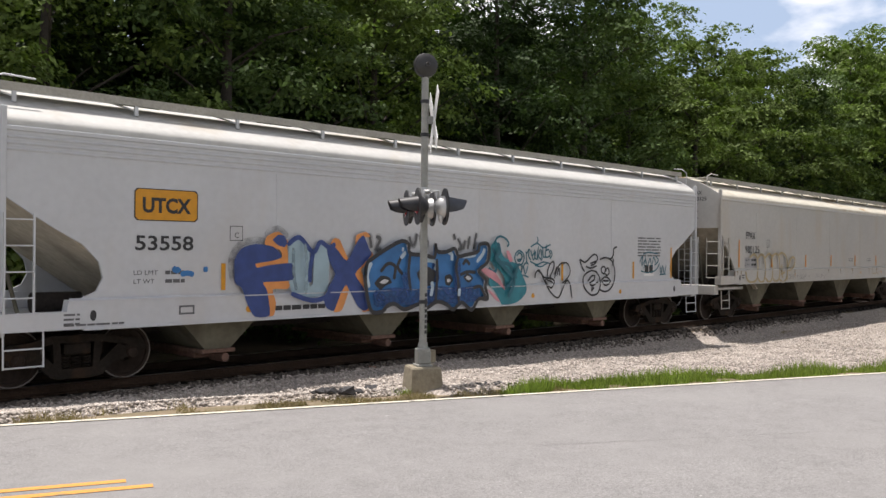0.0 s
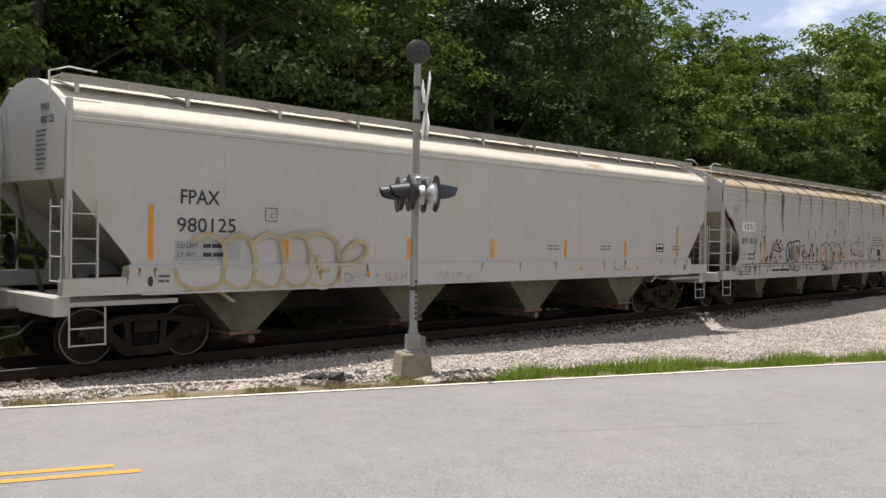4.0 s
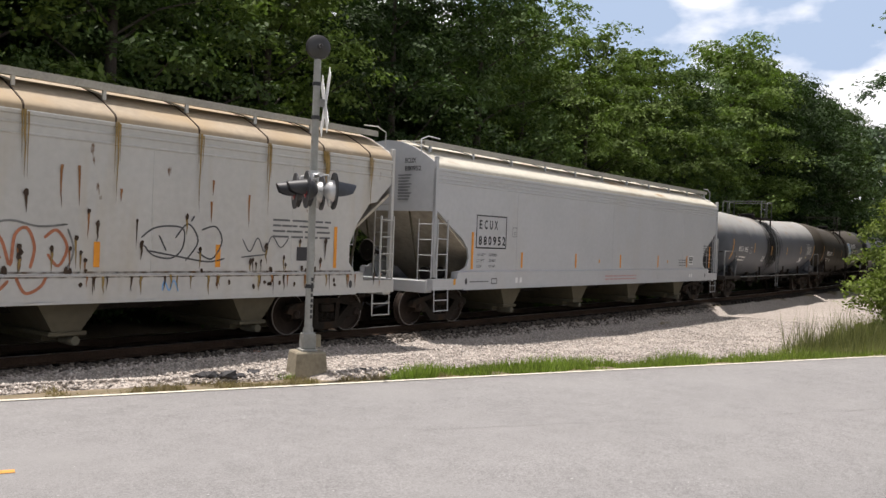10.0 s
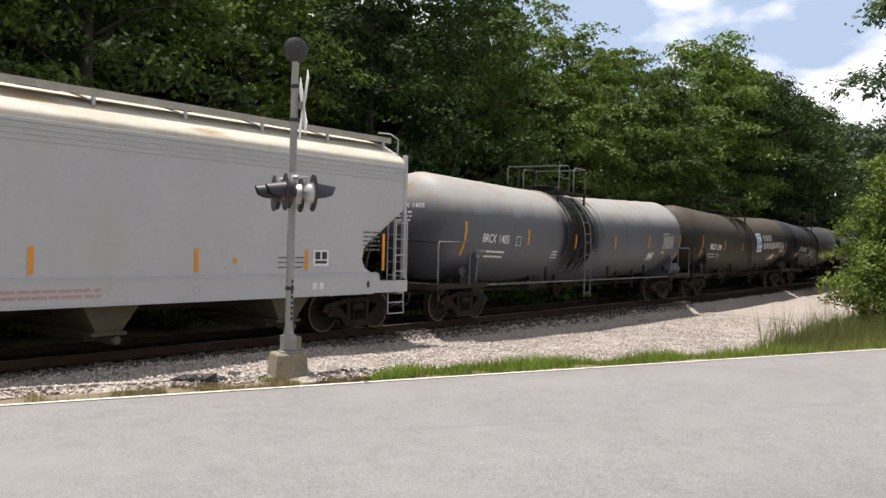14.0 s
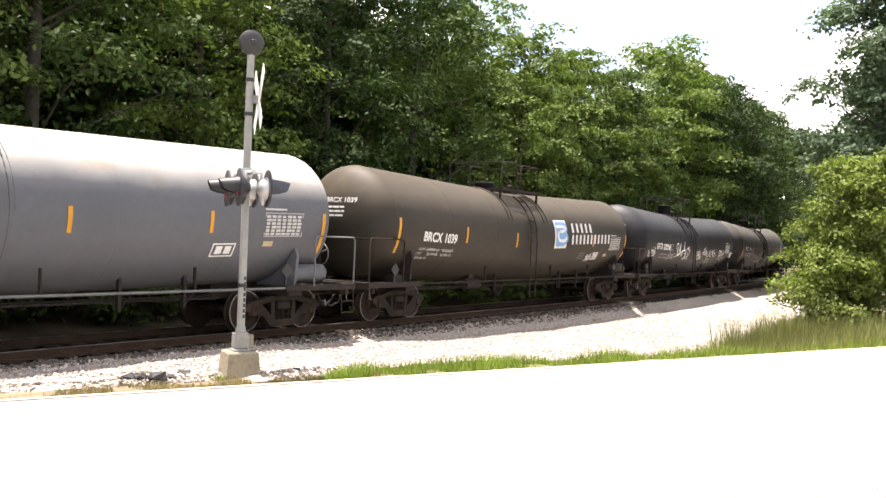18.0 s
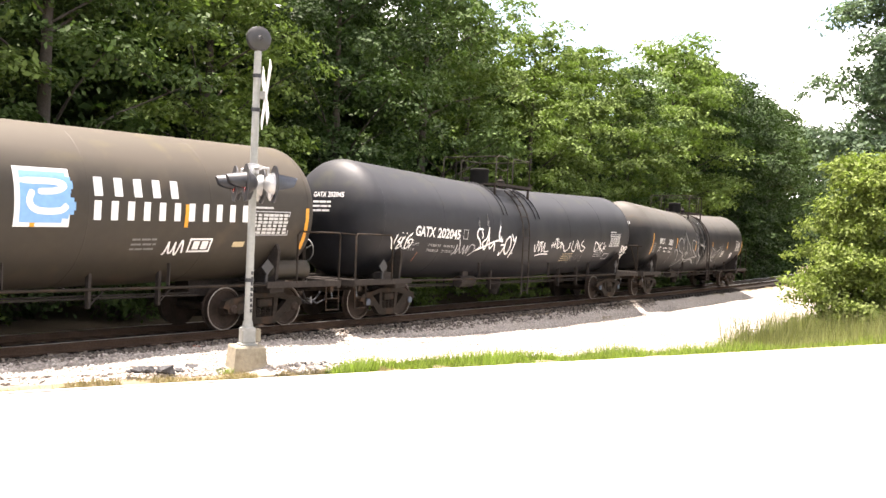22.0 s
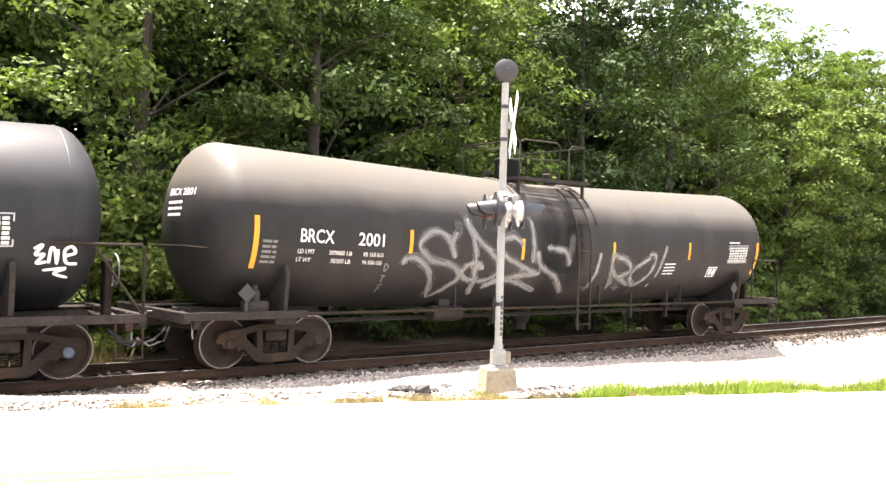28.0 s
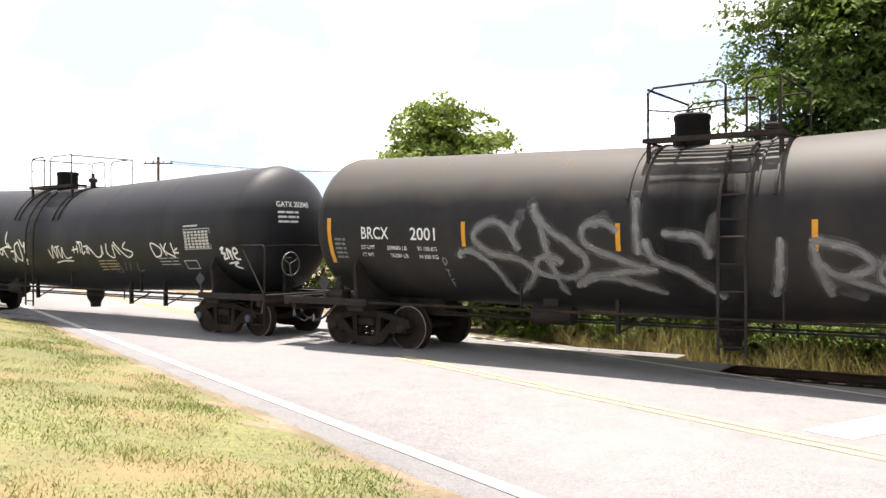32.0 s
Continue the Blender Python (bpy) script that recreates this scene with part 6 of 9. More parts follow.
    strokes(c, G, [[(6.56, 1.9), (6.72, 2.07), (6.68, 1.82), (6.86, 1.97), (6.78, 1.72)],
      [(6.85, 2.07), (6.97, 1.81), (7.1, 2.02), (7.19, 1.79), (7.29, 2.05), (7.4, 1.87)],
      [(7.4, 2.07), (7.54, 1.96), (7.34, 1.81)],
      [(6.63, 1.67), (6.96, 1.61), (7.4, 1.68), (7.61, 1.87)],
      [(7.63, 1.81), (7.69, 1.57), (7.77, 1.81), (7.87, 1.56), (7.96, 1.83)],
      [(7.61, 1.55), (7.97, 1.56)],
      [(6.75, 2.12), (7.02, 2.18), (7.53, 2.14)]], 0.034, "spray_dusk", "thin teal scrawl", 0.013)
    strokes(c, G, [[(-7.42, 1.86), (-7.35, 1.80), (-7.30, 1.85)], [(-7.28, 1.74), (-7.15, 1.76), (-7.04, 1.73)], [(-6.86, 1.82), (-6.78, 1.82)]], 0.09, "spray_blue", "blue spray splash", 0.012)


def letter_fpx():
    c = FPX
    words(c, "FPAX", -8.05, 2.66, 0.25, "decal_black", 0.76, 0.004)
    words(c, "980125", -8.10, 2.19, 0.25, "decal_black", 1.13, 0.002)
    flat_decal(c, "paint_patch", rect(-8.12, 1.70, -6.88, 2.04), "decal_grey", "grey painted-out patch", 0.005)
    words(c, "LD LMT", -8.08, 1.92, 0.075, "decal_black", 0.38)
    words(c, "LT WT", -8.08, 1.77, 0.075, "decal_black", 0.34)
    flat_decal(c, "small_print", bars(-7.6, 1.92, 0.42, 2, 0.07, 0.15, 3, 2), "decal_black")
    flat_decal(c, "notice_box", frame_box(-6.36, 2.40, -6.10, 2.65, 0.014), "decal_black")
    words(c, "C", -6.26, 2.46, 0.09, "decal_black")
    stripes(c, (-8.55,), "decal_orange", 1.72, 2.62, 0.085)
    stripes(c, (-5.9, -2.8, -0.16, 2.66, 5.4), "decal_orange", 1.70, 2.14, 0.11)
    stripes(c, (8.2,), "decal_orange", 1.72, 2.6, 0.085)
    flat_decal(c, "data_plate", rect(7.0, 1.84, 7.4, 2.08), "decal_black", "", 0.010)
    flat_decal(c, "data_plate", join_flat([rect(7.04, 1.98, 7.16, 2.05), rect(7.22, 1.98, 7.34, 2.05), rect(7.04, 1.87, 7.34, 1.90)]), "decal_white", "", 0.013)
    for i, x in enumerate((1.9, 4.2, 7.9)):
        flat_decal(c, "small_print", bars(x, 1.98, 0.5, 2, 0.03, 0.08, 20 + i, 3), "decal_slate")
    flat_decal(c, "small_print", bars(-8.44, 1.44, 0.22, 2, 0.04, 0.08, 31, 2), "decal_slate", "", 0.062)
    for x in (-4.0, 3.2, 5.9):
        flat_decal(c, "yellow_dot", rect(x, 1.36, x + 0.1, 1.46), "decal_yellow", "yellow inspection mark", 0.062)
    strokes(c, "graffiti_stroke", [[(-8.16, 1.59), (-8.04, 1.32), (-7.71, 1.22), (-7.32, 1.3), (-7.21, 1.61), (-7.25, 2.0), (-7.53, 2.15), (-7.85, 2.04)],
      [(-7.21, 2.02), (-6.97, 2.14), (-6.7, 2.06), (-6.58, 1.65), (-6.69, 1.28), (-6.96, 1.21), (-7.24, 1.37)],
      [(-6.63, 2.02), (-6.33, 2.17), (-6.06, 2.05), (-5.97, 1.64), (-6.05, 1.3), (-6.3, 1.2), (-6.58, 1.34)],
      [(-6.04, 2.07), (-5.7, 2.18), (-5.44, 2.05), (-5.36, 1.68), (-5.43, 1.31), (-5.71, 1.21), (-5.96, 1.32)]] + [[(-5.49, 2.14), (-5.12, 2.21), (-4.77, 2.04), (-4.69, 1.63), (-4.76, 1.31), (-5.08, 1.17), (-5.4, 1.29)],
      [(-4.71, 1.63), (-4.35, 2.02), (-4.03, 2.02), (-4.03, 1.81), (-4.29, 1.63), (-4.66, 1.56), (-4.68, 1.22)],
      [(-5.19, 1.81), (-5.13, 1.32)],
      [(-5.26, 1.46), (-4.91, 1.52)]], 0.085, "spray_tan", "faded tan spray paint", 0.009)
    strokes(c, "graffiti_stroke", [[(-4.55, 1.45), (-4.52, 1.28), (-4.41, 1.3), (-4.39, 1.39), (-4.55, 1.45)],
      [(-4.35, 1.28), (-4.33, 1.44), (-4.24, 1.44)],
      [(-4.34, 1.36), (-4.25, 1.37)],
      [(-4.2, 1.44), (-4.17, 1.28)],
      [(-4.13, 1.44), (-4.07, 1.35), (-3.99, 1.46), (-4.07, 1.35), (-4.06, 1.27)],
      [(-3.8, 1.37), (-3.64, 1.38)],
      [(-3.72, 1.43), (-3.71, 1.3)],
      [(-3.47, 1.27), (-3.46, 1.43), (-3.35, 1.4), (-3.42, 1.35), (-3.33, 1.29), (-3.46, 1.27)],
      [(-3.16, 1.42), (-3.26, 1.4), (-3.14, 1.32), (-3.26, 1.27)]] + [[(-3.06, 1.26), (-3.04, 1.43), (-3.03, 1.34), (-2.91, 1.36), (-2.91, 1.26), (-2.9, 1.44)],
      [(-2.69, 1.35), (-2.51, 1.35)],
      [(-2.6, 1.41), (-2.6, 1.27)],
      [(-1.95, 1.26), (-1.89, 1.43), (-1.79, 1.27), (-1.73, 1.42), (-1.65, 1.26)],
      [(-1.53, 1.4), (-1.5, 1.25)],
      [(-1.38, 1.26), (-1.36, 1.39), (-1.21, 1.37), (-1.36, 1.31)],
      [(-1.09, 1.36), (-1, 1.24), (-0.9, 1.39)]], 0.032, "print_faint", "faint grey hand lettering on the sill", 0.004)
    strokes(c, "graffiti_stroke", [scribble(4.7, 1.34, 0.9, 0.14, 8, 7)], 0.03, "spray_tan", "thin faded scrawl", 0.008)
    rnd = random.Random(5)
    for i in range(16):
        drip(c, rnd.uniform(-9, 9), 1.60, rnd.uniform(0.1, 0.3), 0.06, "rust_olive", "tan dirt streak", 0.060)


STRAPS = (-7.75, -6.17, -4.6, -2.99, -1.85, -0.63, 0.9, 2.45, 4.1, 5.7, 7.2, 8.6)


def letter_asx():
    c = ASX
    flat_decal(c, "paint_patch", rect(-7.92, 2.53, -6.87, 2.85), "decal_white", "white painted panel", 0.005)
    for text, x, z, step in (("ASOX", -7.76, 2.58, 0.215), ("891026", -7.92, 2.11, 0.215)):
        for i, ch in enumerate(text):
            words(c, ch, x + i * step, z, 0.21, "decal_black", 0.06 if ch == "1" else 0.14, 0.006)
    words(c, "LD LMT", -7.98, 1.72, 0.075, "decal_slate", 0.42)
    words(c, "LT WT", -8.0, 1.57, 0.075, "decal_slate", 0.36)
    flat_decal(c, "small_print", bars(-7.42, 1.72, 0.5, 2, 0.06, 0.15, 2, 2), "decal_slate")
    flat_decal(c, "notice_box", frame_box(-6.36, 2.31, -6.12, 2.55, 0.012), "decal_slate")
    stripes(c, (-6.03, 7.62), "decal_orange", 1.48, 2.36, 0.09)
    stripes(c, (-3.1, -0.05, 2.18, 4.6), "decal_orange", 1.50, 1.92, 0.11)
    flat_decal(c, "data_plate", rect(6.54, 1.63, 7.04, 1.91), "decal_black", "", 0.010)
    flat_decal(c, "small_print", bars(5.9, 2.42, 1.6, 4, 0.04, 0.11, 6, 4), "decal_slate")
    flat_decal(c, "small_print", bars(-8.3, 1.16, 0.9, 2, 0.03, 0.09, 7, 4), "decal_slate", "", 0.062)
    flat_decal(c, "small_print", bars(-5.5, 1.14, 1.6, 1, 0.075, 0.09, 8, 11), "decal_black", "row of dark bars", 0.062)
    S = "graffiti_stroke"
    strokes(c, S, [[(-5.3, 2.02), (-5.2, 1.88), (-5.12, 2.05), (-5.26, 2.24), (-5.1, 2.08), (-5.0, 2.27), (-4.92, 2.08), (-4.6, 2.27), (-4.76, 2.0), (-4.9, 1.92)],
                   [(-5.2, 1.9), (-4.9, 1.84), (-4.6, 1.86), (-4.42, 1.98), (-4.5, 2.12)], [(-4.75, 2.2), (-4.86, 2.0), (-4.62, 1.94), (-4.7, 1.8)]], 0.045, "decal_black", "black sprayed tag", 0.010)
    strokes(c, S, [[(-5.25, 1.82), (-5.3, 1.6), (-5.1, 1.48), (-4.85, 1.5)], [(-4.98, 1.78), (-4.92, 1.55), (-4.6, 1.62), (-4.35, 1.76)], [(-4.75, 1.72), (-4.5, 1.56), (-4.3, 1.6)]], 0.05, "spray_pale", "pale blue scrawl", 0.009)
    fat = [[(-4.14, 1.96), (-4.06, 2.07), (-3.93, 2.11), (-3.88, 1.87), (-3.82, 1.62), (-3.88, 1.48), (-4.01, 1.55), (-4.1, 1.77), (-4.14, 1.96)],
      [(-3.99, 2.09), (-3.85, 2.15), (-3.7, 2.18), (-3.64, 1.99), (-3.67, 1.74), (-3.6, 1.56), (-3.52, 1.47)],
      [(-3.77, 2.01), (-3.8, 1.74), (-3.7, 1.53)],
      [(-3.67, 2.14), (-3.5, 2.2), (-3.41, 2.03), (-3.42, 1.7), (-3.32, 1.49)],
      [(-3.54, 2.03), (-3.56, 1.74), (-3.49, 1.54)],
      [(-3.39, 2.18), (-3.17, 2.24), (-2.98, 2.23), (-2.81, 2.19), (-2.83, 1.9), (-2.89, 1.65), (-3.01, 1.5), (-3.18, 1.47), (-3.26, 1.65), (-3.23, 1.89), (-3.15, 2.03), (-3.01, 2), (-3.04, 1.78), (-3.13, 1.65)],
      [(-2.97, 2.02), (-2.94, 1.75)]]
    strokes(c, S, fat, 0.075, "decal_slate", "dark grey outline letters", 0.010)
    strokes(c, S, [[(-3.85, 1.41), (-3.73, 1.24), (-3.59, 1.17), (-3.42, 1.15), (-3.23, 1.12), (-2.95, 1.16), (-2.82, 1.37)],
      [(-3.59, 1.4), (-3.5, 1.28), (-3.29, 1.21)],
      [(-3.22, 1.38), (-3.16, 1.22)],
      [(-3.01, 1.4), (-3.05, 1.22)],
      [(-3.43, 1.38), (-3.38, 1.2)]], 0.065, "decal_slate", "dark grey outline letters", 0.004)
    strokes(c, S, [[(-2.7, 2.01), (-2.5, 2.05), (-2.3, 2.09), (-2.41, 1.88), (-2.58, 1.79)],
      [(-2.67, 1.69), (-2.45, 1.75), (-2.29, 1.87), (-2.12, 1.75)],
      [(-2.33, 1.81), (-2.19, 1.54), (-2.02, 1.75)],
      [(-2.62, 1.9), (-2.45, 1.54)],
      [(-2.55, 1.65), (-2.3, 1.62)]], 0.04, "decal_black", "black scrawl", 0.010)
    strokes(c, S, [[(-1.6, 1.79), (-1.55, 1.58)],
      [(-1.62, 1.68), (-1.46, 1.71), (-1.44, 1.8), (-1.48, 1.58)],
      [(-1.37, 1.58), (-1.3, 1.8), (-1.23, 1.57)],
      [(-1.18, 1.57), (-1.17, 1.78), (-1.05, 1.59), (-1.04, 1.8)],
      [(-0.97, 1.76), (-0.87, 1.74), (-0.95, 1.59), (-0.97, 1.76)],
      [(-0.82, 1.76), (-0.75, 1.74), (-0.83, 1.59), (-0.72, 1.59)]], 0.022, "decal_grey", "faint grey lettering", 0.009)
    strokes(c, S, [[(-0.6, 1.82), (-0.58, 1.99), (-0.43, 2.08), (-0.19, 2.05), (-0.14, 1.87), (-0.37, 1.72), (-0.54, 1.57), (-0.37, 1.44), (-0.1, 1.5)],
      [(-0.07, 2.07), (0.07, 1.92), (0.06, 1.53), (0.23, 1.46)],
      [(0.25, 2.03), (0.42, 2.1), (0.63, 1.92), (0.77, 1.53), (0.83, 1.99), (1.01, 2.11), (1.14, 1.82), (1.08, 1.48)],
      [(1.29, 1.96), (1.49, 2.09), (1.67, 1.82), (1.53, 1.52), (1.35, 1.71)],
      [(0.38, 1.46), (0.63, 1.66)]], 0.05, "spray_brick", "faded brick-red scrawl", 0.010)
    strokes(c, S, [[(0.84, 1.35), (0.99, 1.1), (1.22, 1.19), (1.31, 1.34)],
      [(0.43, 1.33), (0.56, 1.15), (0.73, 1.3)]], 0.05, "spray_brick", "faded brick-red scrawl", 0.004)
    strokes(c, S, [[(-0.63, 2.05), (-0.07, 2.19), (0.28, 2.12), (0.75, 2.22), (1.2, 2.14), (1.67, 2.19)],
      [(1.67, 2.12), (1.78, 1.78), (1.67, 1.45)]], 0.035, "spray_silver", "faded grey scrawl", 0.008)
    strokes(c, S, [[(-0.63, 1.23), (-0.43, 1.28), (-0.22, 1.21), (-0.04, 1.27), (0.24, 1.17), (0.04, 1.09), (-0.3, 1.13), (-0.55, 1.06), (-0.6, 1.16)],
      [(-0.38, 1.31), (-0.3, 1.04)],
      [(-0.11, 1.28), (-0.17, 1.06)],
      [(0.07, 1.25), (0.15, 1.06)],
      [(-0.53, 1.13), (0.1, 1.16)]], 0.035, "decal_black", "black sprayed tag", 0.005)
    strokes(c, S, [[(2.99, 2.01), (3.23, 2.18), (3.58, 2.23), (3.84, 2.17), (3.82, 1.84), (3.59, 1.66), (3.23, 1.71), (3.05, 1.88)],
      [(3.34, 2.06), (3.49, 1.79)],
      [(3.67, 2.02), (3.93, 2.28), (4.15, 1.97), (3.89, 1.61)],
      [(4.22, 2.18), (4.53, 2.25), (4.68, 1.98), (4.46, 1.65), (4.14, 1.78)],
      [(3.1, 1.79), (3.68, 1.7), (4.36, 1.6), (4.75, 1.66)],
      [(3.99, 2.33), (4.06, 2.43)]], 0.032, "decal_slate", "thin grey scrawl", 0.010)
    strokes(c, S, [[(5.16, 2.04), (5.34, 1.8), (5.53, 2.07), (5.7, 1.8), (5.88, 2.11), (6.11, 1.89), (6.32, 2.09)],
      [(5.14, 1.69), (5.76, 1.75)]], 0.026, "decal_slate", "thin grey scrawl", 0.010)
    strokes(c, S, [[(3.4, 1.09), (3.44, 1.26), (3.54, 1.09), (3.63, 1.27), (3.73, 1.07)]], 0.03, "sky_blue", "small blue scrawl", 0.005)
    strokes(c, S, [[(-8.68, 3.39), (-8.62, 3.18), (-8.47, 3.39), (-8.54, 3.05)],
      [(-8.36, 3.46), (-8.44, 3.12), (-8.22, 3.36), (-8.29, 3.07)],
      [(-8.61, 3.02), (-8.23, 3.07), (-8.45, 2.82), (-8.11, 2.95)],
      [(-8.54, 3.22), (-8.18, 3.24)]], 0.03, "spray_pale", "pale blue scrawl", 0.009)
    rnd = random.Random(9)
    for i, x in enumerate(STRAPS):
        broad = 0.2 if i in (2, 10) else 0.05
        drip(c, x + 0.03, 3.93, 1.5 if i == 2 else rnd.uniform(1.0, 1.6), broad, "rust_stain" if i in (2, 3) else "rust_olive", lift=0.034)
        drip(c, x - 0.02, 3.93, rnd.uniform(0.5, 1.0), 0.032, "rust_dark" if i < 6 else "rust_olive", lift=0.038)
        drip(c, x + 0.07, 3.90, rnd.uniform(0.4, 1.1), 0.03, "rust_olive", lift=0.041)
    spots = [(-6.45, 2.1), (-6.15, 2.36), (-6.02, 2.74), (-6.85, 2.02), (-5.62, 1.66), (-5.56, 1.78), (-5.48, 1.92), (-5.36, 2.08), (-4.98, 2.24), (-4.7, 1.98), (-2.05, 1.64), (-1.92, 1.68), (-1.64, 2.1), (-1.5, 2.12), (-1.38, 1.72), (-1.05, 2.1), (-1.0, 1.84),
             (0.48, 1.96), (0.9, 1.82), (0.98, 2.66), (1.72, 1.8), (1.82, 1.98), (1.9, 1.74), (2.02, 2.42), (2.18, 2.22), (1.98, 1.62), (3.0, 1.9), (5.36, 1.6), (5.5, 1.56), (5.62, 1.62), (6.2, 1.7), (3.9, 2.4), (2.9, 2.3)]
    spots += [(rnd.uniform(-7.2, 7.4), 1.44 + 0.6 * rnd.random() ** 2) for i in range(52)]
    for x, z in spots:
        w = rnd.uniform(0.024, 0.052)
        drip(c, x, z, min(rnd.uniform(0.25, 0.7), z - 1.40), w * 1.25, rnd.choice(("rust_dark", "rust_stain", "rust_olive")), "brown rust streak", 0.007)
        blob = [(x + w * math.cos(radians(a)) * rnd.uniform(0.6, 1.2), z + w * 1.3 * math.sin(radians(a)) * rnd.uniform(0.6, 1.4)) for a in range(0, 360, 45)]
        flat_decal(c, "rust_spot", (blob, [tuple(range(8))]), "rust_black", "dark rust spot", 0.021)
    for i in range(10):
        drip(c, rnd.uniform(-6, 7), rnd.uniform(2.5, 3.2), rnd.uniform(0.2, 0.7), 0.05, "rust_stain", "brown rust streak", 0.007)
    for i in range(64):
        x, w = rnd.uniform(-9, 9), rnd.uniform(0.03, 0.075)
        drip(c, x, 1.37, rnd.uniform(0.2, 0.44), w, rnd.choice(("rust_stain", "rust_dark", "rust_olive")), "brown rust streak", 0.061)
    for a in span(-8.1, 8.1, 1.35)[:-1]:
        flat_decal(c, "rust_band", rect(a, 1.325, a + 1.35, 1.376), "rust_mist", "rusty seam along the sill", 0.0605)
        flat_decal(c, "rust_band", rect(a, 1.385, a + 1.35, 1.43), "rust_mist", "rusty seam along the sill", 0.011)
    for i in range(26):
        x, h = rnd.uniform(-8, 8), rnd.uniform(0.08, 0.2)
        flat_decal(c, "rust_spot", ([(x + 0.035 * math.cos(radians(a)) * rnd.uniform(0.6, 1.3), 1.32 - h + 0.05 * math.sin(radians(a)) * rnd.uniform(0.6, 1.3)) for a in range(0, 360, 45)], [tuple(range(8))]), "rust_black", "dark rust spot", 0.064)


def letter_ecx():
    c = ECX
    flat_decal(c, "notice_frame", frame_box(-8.0, 1.98, -6.55, 2.86, 0.035), "decal_black", "black rectangular frame", 0.008)
    for text, z, step in (("ECUX", 2.50, 0.245), ("880952", 2.08, 0.225)):
        for i, ch in enumerate(text):
            words(c, ch, -7.88 + i * step, z, 0.235, "decal_black", 0.15, 0.008)
    for text, z, w in (("218800", 1.78, 0.38), ("67800", 1.63, 0.32), ("07-98", 1.48, 0.32)):
        words(c, text, -7.38, z, 0.075, "decal_slate", w)
    words(c, "LD LMT", -7.93, 1.78, 0.075, "decal_slate", 0.40)
    words(c, "LT WT", -7.95, 1.63, 0.075, "decal_slate", 0.35)
    words(c, "NEW", -7.95, 1.48, 0.075, "decal_slate", 0.24)
    flat_decal(c, "notice_box", frame_box(-6.25, 2.32, -6.02, 2.58, 0.014), "decal_slate")
    words(c, "C", -6.17, 2.37, 0.09, "decal_black")
    stripes(c, (-8.15,), "decal_orange", 1.44, 2.40, 0.10)
    stripes(c, (-5.72, -2.55, 0.6, 3.75, 6.55), "decal_orange", 1.46, 1.90, 0.095)
    stripes(c, (9.0,), "decal_orange", 1.44, 2.30, 0.09)
    flat_decal(c, "data_plate", rect(6.75, 1.56, 7.2, 1.90), "decal_white", "", 0.008)
    flat_decal(c, "data_plate", join_flat([rect(6.80, 1.70, 6.95, 1.86), rect(7.0, 1.70, 7.15, 1.86), rect(6.80, 1.61, 7.15, 1.67)]), "decal_black", "", 0.011)
    flat_decal(c, "small_print", bars(8.3, 2.30, 0.6, 5, 0.04, 0.1, 9, 2), "decal_slate")
    flat_decal(c, "small_print", bars(5.75, 1.72, 0.75, 3, 0.03, 0.1, 10, 3), "decal_slate")
    flat_decal(c, "small_print", bars(-0.6, 1.16, 2.4, 2, 0.05, 0.10, 12, 8), "print_rose", "two rows of faded red print", 0.062)
    flat_decal(c, "small_print", bars(-8.3, 1.10, 0.9, 1, 0.03, 0.1, 13, 6), "decal_slate", "", 0.062)
    for x, m in ((-6.1, "decal_white"), (-5.88, "decal_white"), (6.7, "decal_white"), (6.9, "decal_white")):
        flat_decal(c, "white_tag", rect(x, 1.06, x + 0.12, 1.2), m, "", 0.062)
    flat_decal(c, "plate_frame", frame_box(-7.3, 1.04, -7.02, 1.2, 0.03), "decal_slate", "", 0.062)
    for x in (-1.0, 4.6, -9.0):
        flat_decal(c, "yellow_dot", rect(x, 1.62 if x > -8 else 1.05, x + 0.09, 1.72 if x > -8 else 1.2), "decal_yellow", "yellow inspection mark", 0.010 if x > -8 else 0.062)
    strokes(c, "seal_ring", [[(3.72 + 0.07 * math.cos(radians(a)), 1.12 + 0.07 * math.sin(radians(a))) for a in range(0, 390, 30)]], 0.02, "decal_grey", "grey round mark", 0.004)


def table_panel(c, x, z, w, h, mat, dark):
    tank_decal(c, "data_panel", frame_box(x, z, x + w, z + h, 0.022), mat, "pale printed data panel", 0.010)
    cells, rnd = [], random.Random(int(x * 10) + 40)
    for r in range(6):
        for k in range(7):
            a, b = x + 0.035 + k * (w - 0.07) / 7, z + 0.035 + r * (h - 0.07) / 6
            cells.append(rect(a, b, a + (w - 0.07) / 7 * rnd.uniform(0.6, 0.93), b + (h - 0.07) / 6 * 0.72))
    tank_decal(c, "panel_print", join_flat(cells), dark, "", 0.011)
    tank_decal(c, "panel_print", rect(x, z + h + 0.05, x + w * 0.55, z + h + 0.09), dark, "", 0.011)


